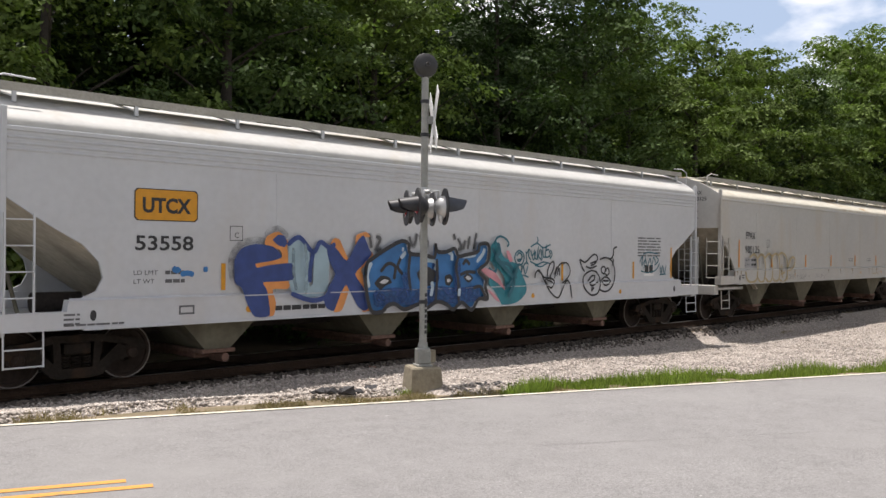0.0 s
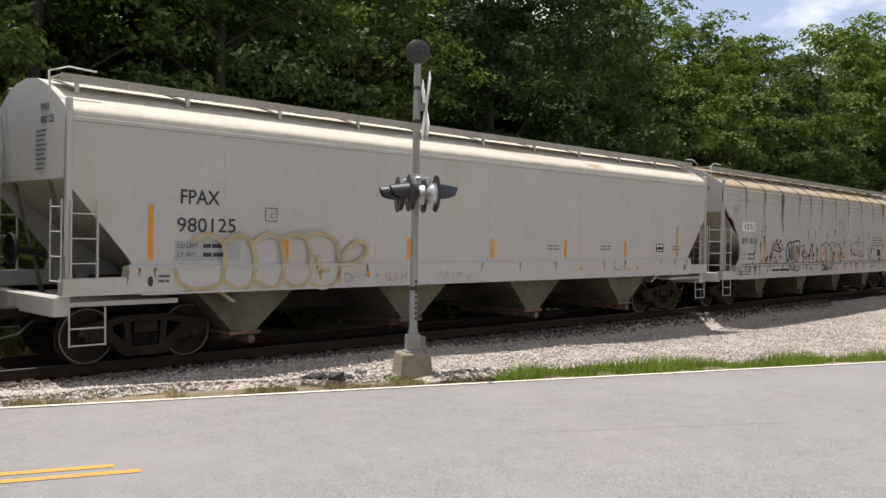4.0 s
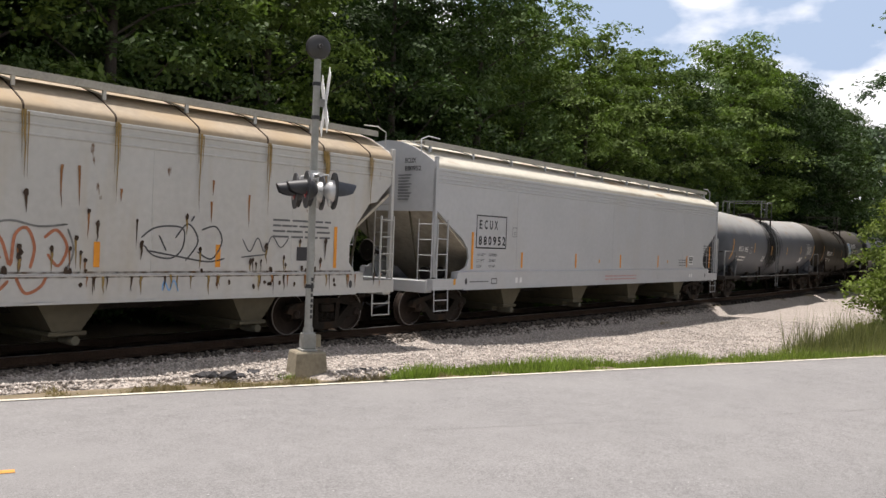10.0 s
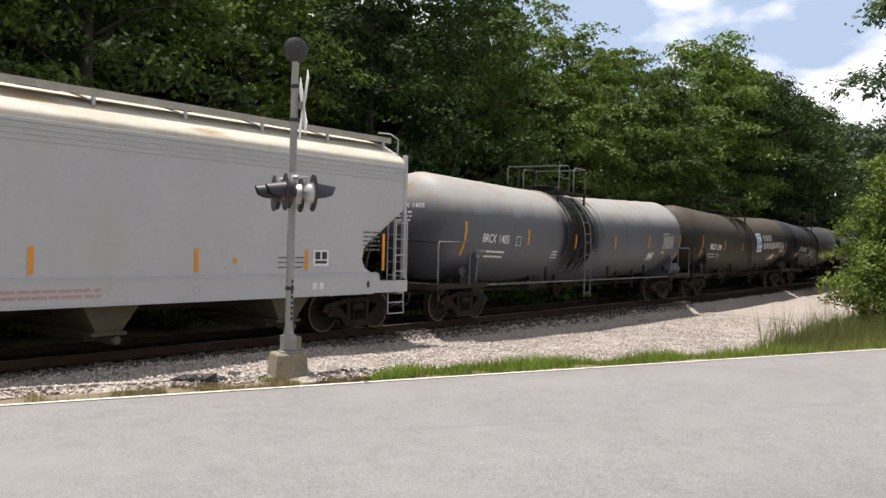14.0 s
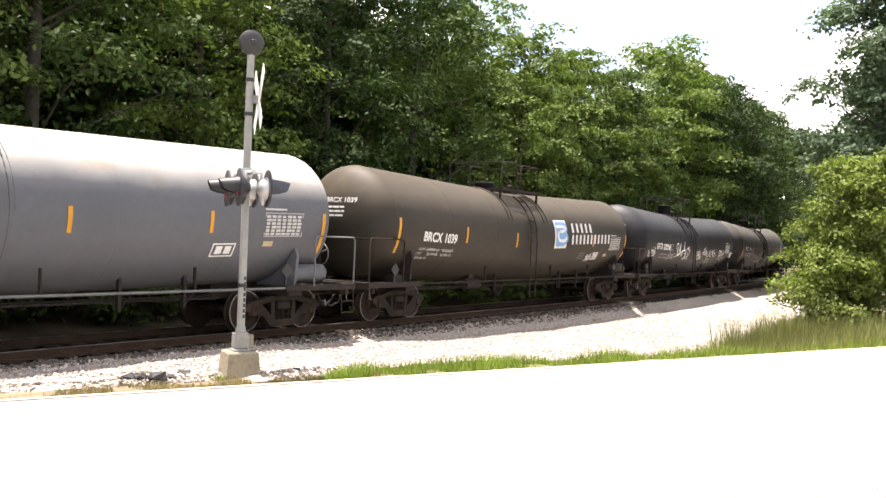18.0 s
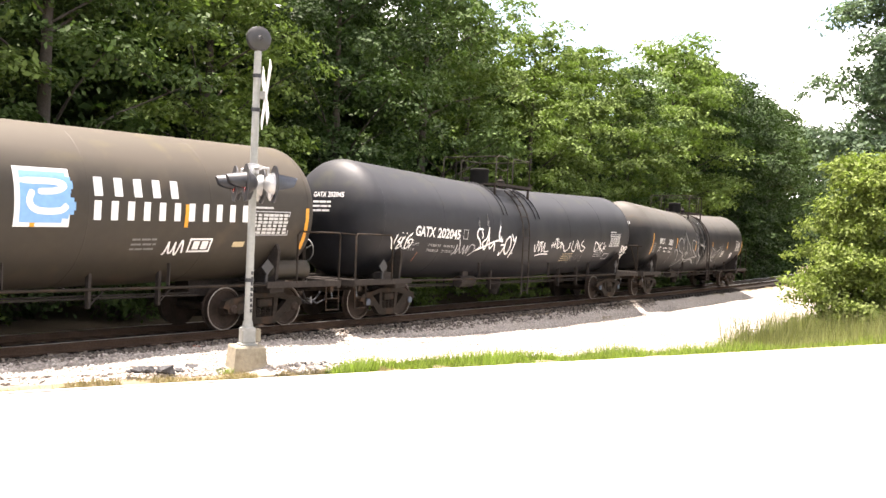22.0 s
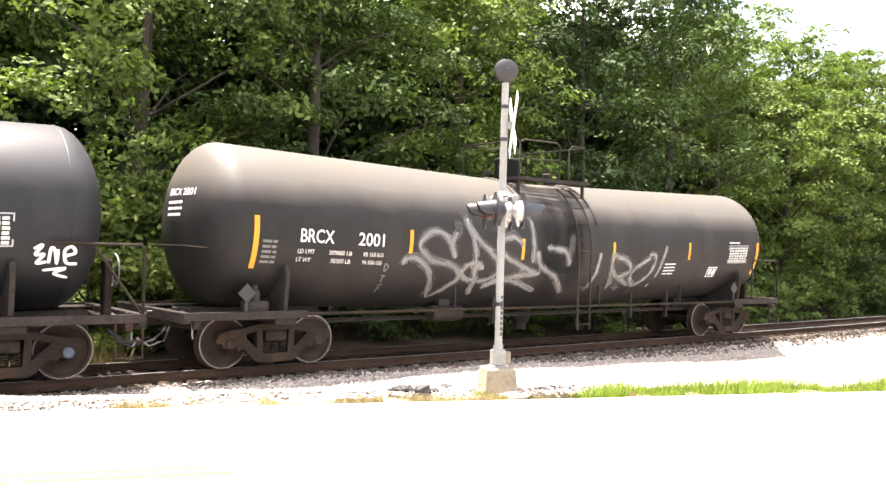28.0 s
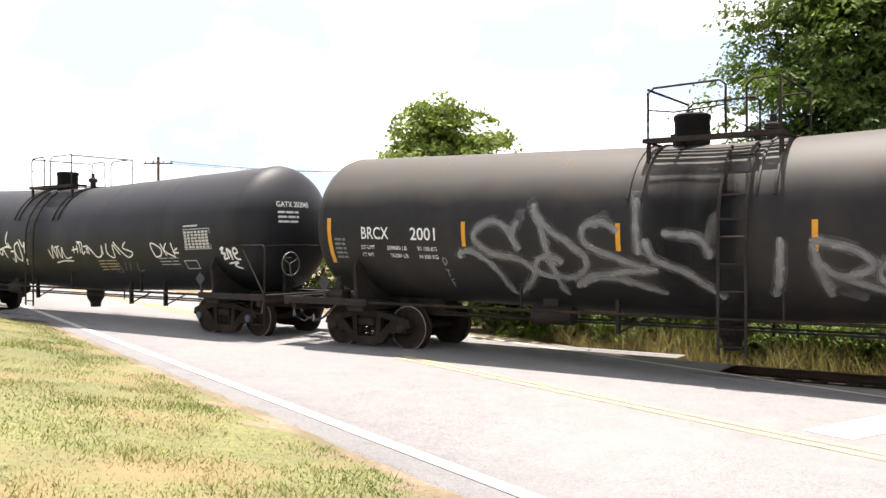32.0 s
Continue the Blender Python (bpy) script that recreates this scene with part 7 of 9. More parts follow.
def letter_tanks():
    T = dict(tank=True)
    # grey car
    c = GRY
    words(c, "BRCX", -7.0, 2.06, 0.25, "decal_white", 0.70, 0.004, **T)
    words(c, "1405", -6.17, 2.06, 0.25, "decal_white", 0.56, 0.004, **T)
    words(c, "LD LMT", -7.1, 1.76, 0.08, "decal_white", 0.32, **T)
    words(c, "LT WT", -7.12, 1.60, 0.08, "decal_white", 0.28, **T)
    tank_decal(c, "small_print", bars(-6.68, 1.765, 1.0, 2, 0.06, 0.155, 1, 6), "decal_white")
    tank_decal(c, "notice_box", frame_box(-5.2, 2.02, -4.94, 2.30, 0.018), "decal_white")
    tank_decal(c, "small_print", bars(-2.9, 1.9, 0.4, 3, 0.035, 0.1, 2, 3), "decal_white")
    table_panel(c, 6.15, 2.0, 1.15, 0.52, "decal_grey", "decal_pale")
    tank_decal(c, "notice_box", frame_box(4.85, 1.55, 5.45, 1.86, 0.03), "decal_white")
    tank_decal(c, "data_plate", join_flat([rect(4.95, 1.62, 5.12, 1.8), rect(5.18, 1.62, 5.35, 1.8)]), "decal_white", "", 0.012)
    tank_decal(c, "tag", rect(6.2, 1.78, 6.48, 1.90), "spray_tan", "tan oval tag")
    for x0, w, z1, z0 in ((-1.2, 2.2, 4.3, 0.7), (-0.25, 1.5, 4.3, 0.8), (-1.9, 1.4, 3.9, 0.75)):
        tank_decal(c, "smoke_stain", ribbon([(x0, z1), (x0 + 0.04, z1 * 0.7 + z0 * 0.3), (x0 - 0.05, z1 * 0.4 + z0 * 0.6), (x0, z0)], w, 8), "smoke_wash", "smoky dark staining", 0.003 + 0.0008 * w)
    tank_decal(c, "spill_stain", ribbon([(-2.05, 2.85), (-2.05, 2.6), (-2.07, 2.4), (-2.12, 2.2), (-2.18, 2.0), (-2.27, 1.8)], 0.11, 4), "spill_black", "black dried spill stain", 0.009)
    # brown car
    c = BUN
    words(c, "BRCX", -6.72, 2.03, 0.26, "decal_white", 0.92, 0.012, **T)
    words(c, "1039", -5.7, 2.03, 0.26, "decal_white", 0.66, 0.012, **T)
    words(c, "LD LMT", -6.8, 1.76, 0.08, "decal_white", 0.32, **T)
    words(c, "LT WT", -6.85, 1.62, 0.08, "decal_white", 0.28, **T)
    for text, x, z, w in (("209900 LB", -6.42, 1.76, 0.62), ("95 200 KG", -5.66, 1.76, 0.58), ("76100 LB", -6.36, 1.62, 0.56), ("34 500 KG", -5.66, 1.62, 0.58), ("NEW 06-90", -6.9, 1.48, 0.62)):
        words(c, text, x, z, 0.08, "decal_white", w, **T)
    ex, ez, s = 1.42, 2.14, 0.86
    edges = [0.86, 1.0, 1.1, 1.14, 1.14, 1.1, 1.02, 1.04, 1.08, 1.08, 1.04, 0.94]
    tank_decal(c, "emblem_border", join_flat([rect(ex - 0.09, ez - 0.07 + i * (s + 0.14) / 8, ex + 1.02 * s, ez - 0.07 + (i + 1) * (s + 0.14) / 8) for i in range(8)]), "decal_white", "white ground of the emblem", 0.008)
    tank_decal(c, "emblem", join_flat([rect(ex, ez + i * s / 12, ex + e * s, ez + (i + 1) * s / 12) for i, e in enumerate(edges)]), "sky_blue", "sky blue emblem", 0.010)
    tank_decal(c, "emblem_stripe", ribbon([(ex, ez + 0.80 * s), (ex + 0.7 * s, ez + 0.80 * s), (ex + 0.9 * s, ez + 0.72 * s), (ex + 0.7 * s, ez + 0.62 * s), (ex + 0.35 * s, ez + 0.60 * s)], 0.11, 4), "decal_white", "white stripe", 0.016)
    tank_decal(c, "emblem_stripe", ribbon([(ex + 0.25 * s, ez + 0.62 * s), (ex + 0.18 * s, ez + 0.40 * s), (ex + 0.35 * s, ez + 0.24 * s), (ex + 0.8 * s, ez + 0.24 * s), (ex + 0.95 * s, ez + 0.36 * s)], 0.11, 4), "decal_white", "white stripe", 0.016)
    # the owner's name as plain bars of its size
    for x0, w, z, hh, n in ((2.72, 2.0, 2.62, 0.34, 5), (2.72, 3.7, 2.20, 0.34, 11)):
        step = w / n
        for i in range(n):
            a, u = x0 + i * step, step * 0.8
            tank_decal(c, "name_bar", rect(a + u * 0.1, z, a + u * 0.62, z + hh), "decal_white", "white bar", 0.010)
    table_panel(c, 6.35, 1.92, 1.1, 0.52, "decal_grey", "decal_pale")
    tank_decal(c, "notice_box", frame_box(4.9, 1.55, 5.45, 1.86, 0.04), "decal_white")
    tank_decal(c, "data_plate", join_flat([rect(5.0, 1.62, 5.15, 1.8), rect(5.2, 1.62, 5.36, 1.8)]), "decal_white", "", 0.012)
    tank_decal(c, "small_print", bars(3.6, 1.82, 0.55, 3, 0.04, 0.1, 5, 3), "decal_dim")
    tank_decal(c, "tag", rect(6.0, 1.66, 6.3, 1.78), "spray_tan", "tan oval tag")
    strokes(c, "graffiti_stroke", [scribble(4.35, 1.52, 0.45, 0.34, 6, 12)], 0.04, "decal_white", "small white scrawl", 0.012, True)
    # black car
    c = GAT
    words(c, "GATX", -6.66, 2.07, 0.27, "decal_white", 0.92, 0.010, **T)
    words(c, "202045", -5.62, 2.07, 0.27, "decal_white", 1.14, 0.010, **T)
    words(c, "LD LMT", -6.72, 1.80, 0.08, "decal_grey", 0.34, **T)
    words(c, "LT WT", -6.75, 1.64, 0.08, "decal_grey", 0.28, **T)
    for text, x, z, w in (("211600 LB", -5.95, 1.80, 0.62), ("95950 KG", -5.2, 1.80, 0.56), ("74400 LB", -5.95, 1.64, 0.58), ("33750 KG", -5.2, 1.64, 0.56)):
        words(c, text, x, z, 0.085, "decal_grey", w, **T)
    tank_decal(c, "notice_box", frame_box(-4.32, 2.08, -4.08, 2.36, 0.02), "decal_grey")
    table_panel(c, 6.2, 1.95, 1.0, 0.5, "decal_grey", "decal_pale")
    tank_decal(c, "notice_box", frame_box(6.0, 1.42, 6.5, 1.68, 0.03), "decal_grey")
    tank_decal(c, "small_print", bars(2.35, 1.72, 0.9, 4, 0.025, 0.09, 8, 2), "spray_tan")
    tank_decal(c, "small_print", bars(5.05, 1.74, 0.8, 3, 0.025, 0.09, 9, 2), "decal_grey")
    tags = [[(-7.68, 1.99), (-7.58, 1.85), (-7.47, 1.66), (-7.46, 1.89), (-7.4, 2.07)],
      [(-7.24, 2), (-7.33, 1.87), (-7.23, 1.85), (-7.31, 1.67), (-7.17, 1.72)],
      [(-7.16, 2.01), (-7.16, 1.67)],
      [(-7.06, 2.02), (-7.19, 1.84), (-7.01, 1.65)],
      [(-6.98, 1.99), (-6.97, 1.68)],
      [(-6.85, 2.09), (-6.95, 1.95), (-6.81, 1.83), (-6.88, 1.69), (-6.97, 1.72)],
      [(-6.69, 1.94), (-6.84, 1.95), (-6.9, 1.83)],
      [(-6.68, 1.93), (-6.79, 1.7)],
      [(-7.21, 2.12), (-7.19, 2.09)],
      [(-7.04, 2.12), (-7.02, 2.09)],
      [(-6.86, 2.04), (-6.77, 2.14)]]
    tags += [[(0.03, 2.12), (0.19, 1.86), (0.27, 2.23), (0.43, 1.87), (0.47, 2.21)],
      [(0.38, 2.17), (0.62, 2.2)],
      [(0.52, 2.17), (0.66, 1.85), (0.74, 2.16), (0.85, 1.86), (1.16, 1.88)],
      [(0.28, 1.72), (0.68, 1.77), (1.18, 1.76)],
      [(1.33, 1.98), (1.35, 2.18)],
      [(1.51, 1.98), (1.52, 2.21)],
      [(1.23, 2.07), (1.57, 2.11)],
      [(1.66, 1.98), (1.65, 2.22), (1.53, 2.28), (1.76, 2.25), (1.74, 1.96), (1.89, 2.02)],
      [(1.83, 2.15), (2.05, 2.17)],
      [(1.97, 2.15), (1.97, 1.96)],
      [(2.28, 1.94), (2.04, 2.14), (2.05, 1.93)]] + [[(2.17, 2.08), (2.39, 1.85), (2.64, 1.92), (2.69, 2.16), (2.7, 1.91)],
      [(2.93, 2.21), (2.9, 1.95), (3.19, 1.82), (3.21, 2.16), (3.47, 1.89)],
      [(3.24, 2.24), (3.66, 1.89)],
      [(3.79, 2.22), (3.65, 2.07), (4.03, 1.94), (3.81, 1.81), (3.57, 1.96)],
      [(4.96, 1.79), (4.86, 2.15), (5.23, 2.02), (5.19, 1.84), (4.96, 1.79)],
      [(5.26, 2.15), (5.42, 1.8)],
      [(5.5, 2.15), (5.38, 1.95), (5.76, 1.77)],
      [(5.68, 2.15), (5.75, 1.83)],
      [(5.91, 2.01), (5.72, 1.91), (5.93, 1.88)]]
    strokes(c, "graffiti_stroke", tags[:11], 0.11, "spray_haze", "soft white overspray", 0.008, True)
    strokes(c, "graffiti_stroke", tags, 0.042, "decal_white", "white spray-painted scrawl", 0.012, True)
    bold = [[(-3.27, 2.41), (-3.52, 2.41), (-3.59, 2.23), (-3.42, 2.1), (-3.28, 1.92), (-3.49, 1.76)],
      [(-3.34, 2.38), (-3.27, 2.25), (-3.28, 2.15)],
      [(-2.92, 2.5), (-3.02, 2.19), (-3.21, 2.02), (-3.01, 1.83), (-2.95, 2.15), (-2.92, 2.37)],
      [(-2.98, 2.36), (-2.74, 1.87), (-2.55, 2.05), (-2.42, 1.79)],
      [(-3.39, 1.81), (-3.04, 1.93), (-2.74, 2.04), (-2.31, 2.14), (-2.07, 2.11), (-2.24, 2.26)],
      [(-2.25, 2.59), (-2.33, 2.25), (-2.11, 2.12)],
      [(-2.14, 2), (-1.91, 1.99), (-2.04, 1.67), (-2.11, 1.79)],
      [(-1.65, 2.3), (-1.85, 2.16), (-1.85, 1.88), (-1.66, 1.72), (-1.54, 1.89), (-1.57, 2.2), (-1.65, 2.3)],
      [(-1.54, 2.37), (-1.36, 2.16), (-1.26, 2.28), (-1.42, 1.6)],
      [(-1.33, 1.79), (-1.27, 1.75)]]
    strokes(c, "graffiti_stroke", bold, 0.16, "spray_haze", "soft white overspray", 0.008, True)
    strokes(c, "graffiti_stroke", bold, 0.055, "decal_white", "white spray-painted letters", 0.012, True)
    strokes(c, "graffiti_stroke", [[(-3.5, 2.4), (-3.52, 2.75)], [(-3.0, 2.4), (-2.98, 2.9)], [(-2.26, 2.5), (-2.24, 2.8)]], 0.12, "spray_haze", "soft white overspray", 0.009, True)
    strokes(c, "graffiti_stroke", [[(-4.65, 1.57), (-4.55, 1.7), (-4.52, 1.91), (-4.48, 1.62), (-4.37, 1.87), (-4.48, 2.07), (-4.25, 1.65), (-4.16, 1.9), (-4.06, 1.63), (-3.97, 1.91), (-3.92, 1.64), (-3.83, 1.92), (-3.6, 1.91), (-3.59, 1.73), (-3.79, 1.59), (-3.45, 1.81)]], 0.035, "decal_grey", "thin grey scrawl", 0.012, True)
    strokes(c, "graffiti_stroke", [[(7.48, 1.92), (7.6, 1.98), (7.51, 1.83), (7.63, 1.83), (7.54, 1.69), (7.68, 1.71)],
      [(7.71, 1.68), (7.72, 1.92), (7.78, 1.89), (7.83, 1.66)],
      [(7.82, 1.91), (7.83, 1.7)],
      [(7.92, 1.8), (8.07, 1.85), (8.02, 1.95), (7.92, 1.89), (7.96, 1.69), (8.12, 1.67)],
      [(7.64, 1.56), (7.97, 1.59), (7.81, 1.5), (8.02, 1.41)]], 0.05, "decal_white", "white spray-painted scrawl", 0.012, True)
    strokes(c, "graffiti_stroke", [[(3.05, 1.62), (2.98, 1.42), (3.2, 1.36), (3.24, 1.58), (3.05, 1.62)], [(3.55, 1.7), (3.4, 1.4)], [(3.75, 1.68), (3.62, 1.42)], [(4.05, 1.66), (3.95, 1.4), (4.2, 1.42)]], 0.03, "decal_dim", "faint grey scrawl", 0.011, True)
    tank_decal(c, "paint_run", ribbon([(-6.3, 1.6), (-6.3, 1.5), (-6.31, 1.35), (-6.31, 1.26)], 0.022, 4), "spray_brick", "red paint run", 0.010)
    # last car
    c = LST
    words(c, "BRCX", -7.0, 2.17, 0.25, "decal_white", 0.72, 0.003, **T)
    words(c, "2001", -5.75, 2.17, 0.25, "decal_white", 0.60, 0.003, **T)
    words(c, "LD LMT", -7.02, 1.96, 0.085, "decal_white", 0.36, **T)
    words(c, "LT WT", -7.02, 1.80, 0.085, "decal_white", 0.30, **T)
    for text, x, z, w in (("209800 LB", -6.36, 1.96, 0.50), ("95 150 KG", -5.60, 1.96, 0.46), ("76200 LB", -6.30, 1.80, 0.44), ("34 550 KG", -5.60, 1.80, 0.46)):
        words(c, text, x, z, 0.085, "decal_white", w, **T)
    tank_decal(c, "faint_print", bars(-7.72, 2.12, 0.30, 5, 0.05, 0.095, 15, 2), "decal_dim")
    strokes(c, "graffiti_stroke", [[(-5.05, 1.83), (-5.03, 1.68), (-4.96, 1.75), (-4.99, 1.82), (-5.05, 1.83)],
      [(-5.06, 1.58), (-4.95, 1.56)],
      [(-5, 1.58), (-5.01, 1.41)],
      [(-5.01, 1.35), (-5.01, 1.12)],
      [(-5.01, 1.34), (-4.93, 1.36)],
      [(-5.01, 1.25), (-4.95, 1.25)]], 0.03, "decal_dim", "faint grey scrawl", 0.010, True)
    table_panel(c, 6.55, 1.95, 0.95, 0.5, "decal_grey", "decal_pale")
    tank_decal(c, "notice_box", frame_box(5.75, 1.55, 6.15, 1.85, 0.03), "decal_white")
    tank_decal(c, "data_plate", join_flat([rect(5.82, 1.62, 5.93, 1.8), rect(5.98, 1.62, 6.09, 1.8)]), "decal_white", "", 0.012)
    tank_decal(c, "small_print", bars(3.75, 1.95, 0.5, 4, 0.03, 0.09, 16, 2), "decal_white")
    big = [[(-3.32, 2.56), (-3.46, 2.31), (-3.32, 2.03)],
      [(-3.41, 2.21), (-3.64, 2.48), (-3.96, 2.54), (-4.23, 2.37), (-4.27, 2.19), (-3.94, 1.97), (-3.38, 1.86), (-3.12, 1.7), (-3.15, 1.5), (-3.47, 1.16), (-3.65, 0.99)],
      [(-4.62, 1.83), (-4.6, 1.94), (-4.35, 1.97), (-4.06, 1.83), (-3.85, 1.58), (-3.67, 1.02)],
      [(-3.06, 2.86), (-2.91, 2.61), (-2.67, 2.39), (-2.34, 2.18), (-2.06, 1.96), (-2.08, 1.71), (-2.4, 1.54), (-2.83, 1.55), (-3.03, 1.67), (-2.96, 1.87), (-2.69, 1.93), (-2.49, 1.82)],
      [(-3.04, 2.78), (-2.86, 2.43), (-2.72, 1.79), (-2.58, 1.1)],
      [(-1.42, 2.39), (-1.73, 2.55), (-2.02, 2.47), (-2.07, 2.24), (-1.9, 2.11), (-1.51, 1.97), (-0.91, 1.74)]] + [[(-1.13, 2.97), (-1.1, 2.42), (-1.08, 2.01)],
      [(-2.34, 1.33), (-2.02, 1.58), (-1.46, 1.68), (-0.77, 1.77)],
      [(-2.27, 1.38), (-1.83, 1.57), (-1.33, 1.52), (-0.7, 1.29)],
      [(-0.97, 2.29), (-0.83, 1.96), (-0.29, 1.73), (0.03, 1.45), (0.22, 1.22)],
      [(-0.67, 2.38), (-0.07, 2.31), (0.12, 1.99)],
      [(1.16, 2.29), (1.12, 1.68), (0.99, 1.28)],
      [(1.57, 2.24), (2.19, 2.08), (2.4, 1.8), (1.96, 1.67), (1.72, 1.87)],
      [(1.6, 2.19), (1.82, 1.29)],
      [(1.96, 1.67), (2.56, 1.39)],
      [(3.09, 2.12), (2.61, 1.91), (2.5, 1.65), (2.81, 1.39), (3.22, 1.71), (3.3, 2.18), (3.03, 2.22)],
      [(3.7, 2.44), (3.5, 1.61)],
      [(3.42, 1.4), (3.37, 1.29)]]
    strokes(c, "graffiti_stroke", big, 0.22, "spray_haze", "soft grey overspray", 0.008, True)
    strokes(c, "graffiti_stroke", [[(-3.3, 2.5), (-3.28, 2.8)], [(-3.05, 2.7), (-3.1, 3.0)], [(-1.12, 2.8), (-1.16, 3.1)], [(-1.9, 2.5), (-1.6, 2.7)], [(0.1, 2.2), (0.2, 2.7)], [(1.6, 1.9), (1.9, 1.5), (2.3, 1.25)]], 0.2, "spray_haze", "soft grey overspray", 0.009, True)
    for x0, w, z0 in ((-0.1, 1.3, 0.9), (0.3, 0.7, 0.85), (-0.6, 0.8, 1.2)):
        tank_decal(c, "soot_streak", ribbon([(x0, 4.55), (x0 + 0.02, 3.6), (x0 - 0.02, 2.7), (x0 + 0.01, 1.9), (x0, z0)], w, 8), "soot_wash", "dark soot streak below the dome", 0.006 + 0.001 * w)
    strokes(c, "graffiti_stroke", big, 0.12, "spray_mist", "soft grey overspray", 0.011, True)
    strokes(c, "graffiti_stroke", big, 0.055, "spray_silver", "silver-grey spray-painted letters", 0.014, True)
    # reporting marks on the dished ends
    for car, text in ((GRY, "BRCX 1405"), (BUN, "BRCX 1039"), (GAT, "GATX 202045"), (LST, "BRCX 2001")):
        for k in (-1, 1):
            v, f = letters(text, 0.13, 0.003)
            w = max(p[0] for p in v)
            v = [(p[0] * 0.95 / w, p[1]) for p in v]
            for name, pieces in (("lettering", moved((v, f), -1.0 if k < 0 else 0.05, 3.05)), ("small_print", moved(bars(0, 0, 0.6, 3, 0.05, 0.11, 5, 3), -0.98 if k < 0 else 0.07, 2.90))):
                out = []
                for a, z in pieces[0]:
                    # follow the dish of the end
                    y = -a - 0.7 if k < 0 else a - 0.75
                    rr = min(math.hypot(y, z - 2.56) / TANK_R, 0.999)
                    out.append((k * (8.012 + 0.72 * (1 - rr ** 2) ** 0.5), y, z))
                part(name, Geo().add(out, pieces[1]), "decal_white", car, "small white reporting mark")


letter_utc()
letter_fpx()
letter_asx()
letter_ecx()
letter_tanks()

# ---- the crossing signal ----
def signal():
    px, py = 9.45, 10.43
    z0 = lie(px, py)
    turn = -26.0
    mast = thing("crossing_signal", "grey steel railway crossing signal with bell, crossbuck and unlit lamps", "signal", m=pose(px, py, 0, 0, 0, turn))
    part("foundation", Geo().loft([[(-a, -a, z), (a, -a, z), (a, a, z), (-a, a, z)] for a, z in ((0.30, z0 - 0.2), (0.27, z0 + 0.02), (0.235, 0.30), (0.215, 0.325))], close=True, caps=True), "concrete", mast, "stained concrete foundation")
    part("junction_base", Geo().slab(-0.13, 0.13, -0.13, 0.13, 0.32, 0.36, 0.01).slab(-0.11, 0.11, -0.11, 0.11, 0.36, 0.58, 0.02).lathe([(0.56, 0.125), (0.60, 0.125), (0.62, 0.085), (0.70, 0.075)], axis="z", n=18), "pole_paint", mast, "square cast base", 30)
    part("conduit_box", Geo().slab(0.10, 0.20, -0.06, 0.06, 0.38, 0.58, 0.01), "concrete", mast)
    part("mast", Geo().lathe([(0.60, 0.062), (4.98, 0.057), (5.0, 0.0)], axis="z", n=20), "pole_paint", mast, "round grey mast", 30)
    for z in (1.35, 4.02, 4.55):
        part("clamp", Geo().lathe([(z - 0.03, 0.07), (z + 0.03, 0.07)], axis="z", n=20), "signal_black", mast, "dark band clamp", 30)
    # a worn stencil down the mast
    for i in range(8):
        a = radians(-68)
        z = 0.84 + i * 0.085
        d = Vector((math.cos(a), math.sin(a), 0))
        s = Vector((-d.y, d.x, 0))
        q = [d * 0.0635 + s * u + Vector((0, 0, z + v)) for u, v in ((-0.022, 0), (0.022, 0), (0.022, 0.055), (-0.022, 0.055))]
        part("stencil_mark", Geo().add(q, [(0, 1, 2, 3)]), "signal_black", mast)
    bell = part("bell", Geo().lathe([(-0.11, 0.001), (-0.11, 0.12), (-0.07, 0.185), (0.0, 0.20), (0.03, 0.185), (0.05, 0.09), (0.11, 0.08), (0.12, 0.001)], centre=(0, 0, 5.13), axis="y", n=28), "bell_grey", mast, "dark round bell", 40)
    part("bell_bracket", Geo().slab(-0.05, 0.05, -0.05, 0.05, 4.93, 5.0, 0.01), "bell_grey", bell)
    part("bell_nut", Geo().lathe([(-0.12, 0.001), (-0.13, 0.03), (-0.11, 0.05)], centre=(0, 0, 5.13), axis="y", n=12), "bell_grey", bell)
    # crossbuck boards, almost edge-on to the camera
    for k, a in enumerate((45, -45)):
        m = pose(0, 0, 0, 0, 0, -9) @ pose(0.135 + 0.012 * k, 0, 4.26, a, 0, 0)
        g = Geo().slab(-0.004, 0.004, -0.61, 0.61, -0.115, 0.115, 0.002)
        bd = part("crossbuck_board", g, "sign_white", mast, "white crossbuck board", m=m)
        for j in range(4):
            y = -0.46 + j * 0.24 + (0.08 if j > 1 else 0)
            part("letter_bar", Geo().box(0.0045, 0.006, y - 0.05, y + 0.05, -0.06, 0.06), "signal_black", bd)
    part("crossbuck_bracket", Geo().box(-0.02, 0.13, -0.03, 0.03, 4.2, 4.32), "pole_paint", mast)
    # crossarm with two lamps to each side of the road
    part("crossarm", Geo().tube([(0, -0.40, 3.10), (0, 0.40, 3.10)], 0.035, 10).lathe([(3.02, 0.085), (3.18, 0.085)], axis="z", n=18), "signal_silver", mast, "silver crossarm", 40)
    def lamp(x, y, face, back, reach):
        """face: +1 looks along +x, -1 along -x."""
        c = (0, y, 2.86)
        disc = Geo().lathe([(x - face * 0.012, 0.001), (x - face * 0.012, 0.29), (x + face * 0.012, 0.29), (x + face * 0.012, 0.14)], centre=c, axis="x", n=32)
        swing = pose(x, y, 0) @ pose(0, 0, 0, 0, 0, -5) @ pose(-x, -y, 0)
        d = part("background_disc", disc, "signal_black", mast, "round black lamp background", 30, m=swing)
        hood = Geo()
        rows = []
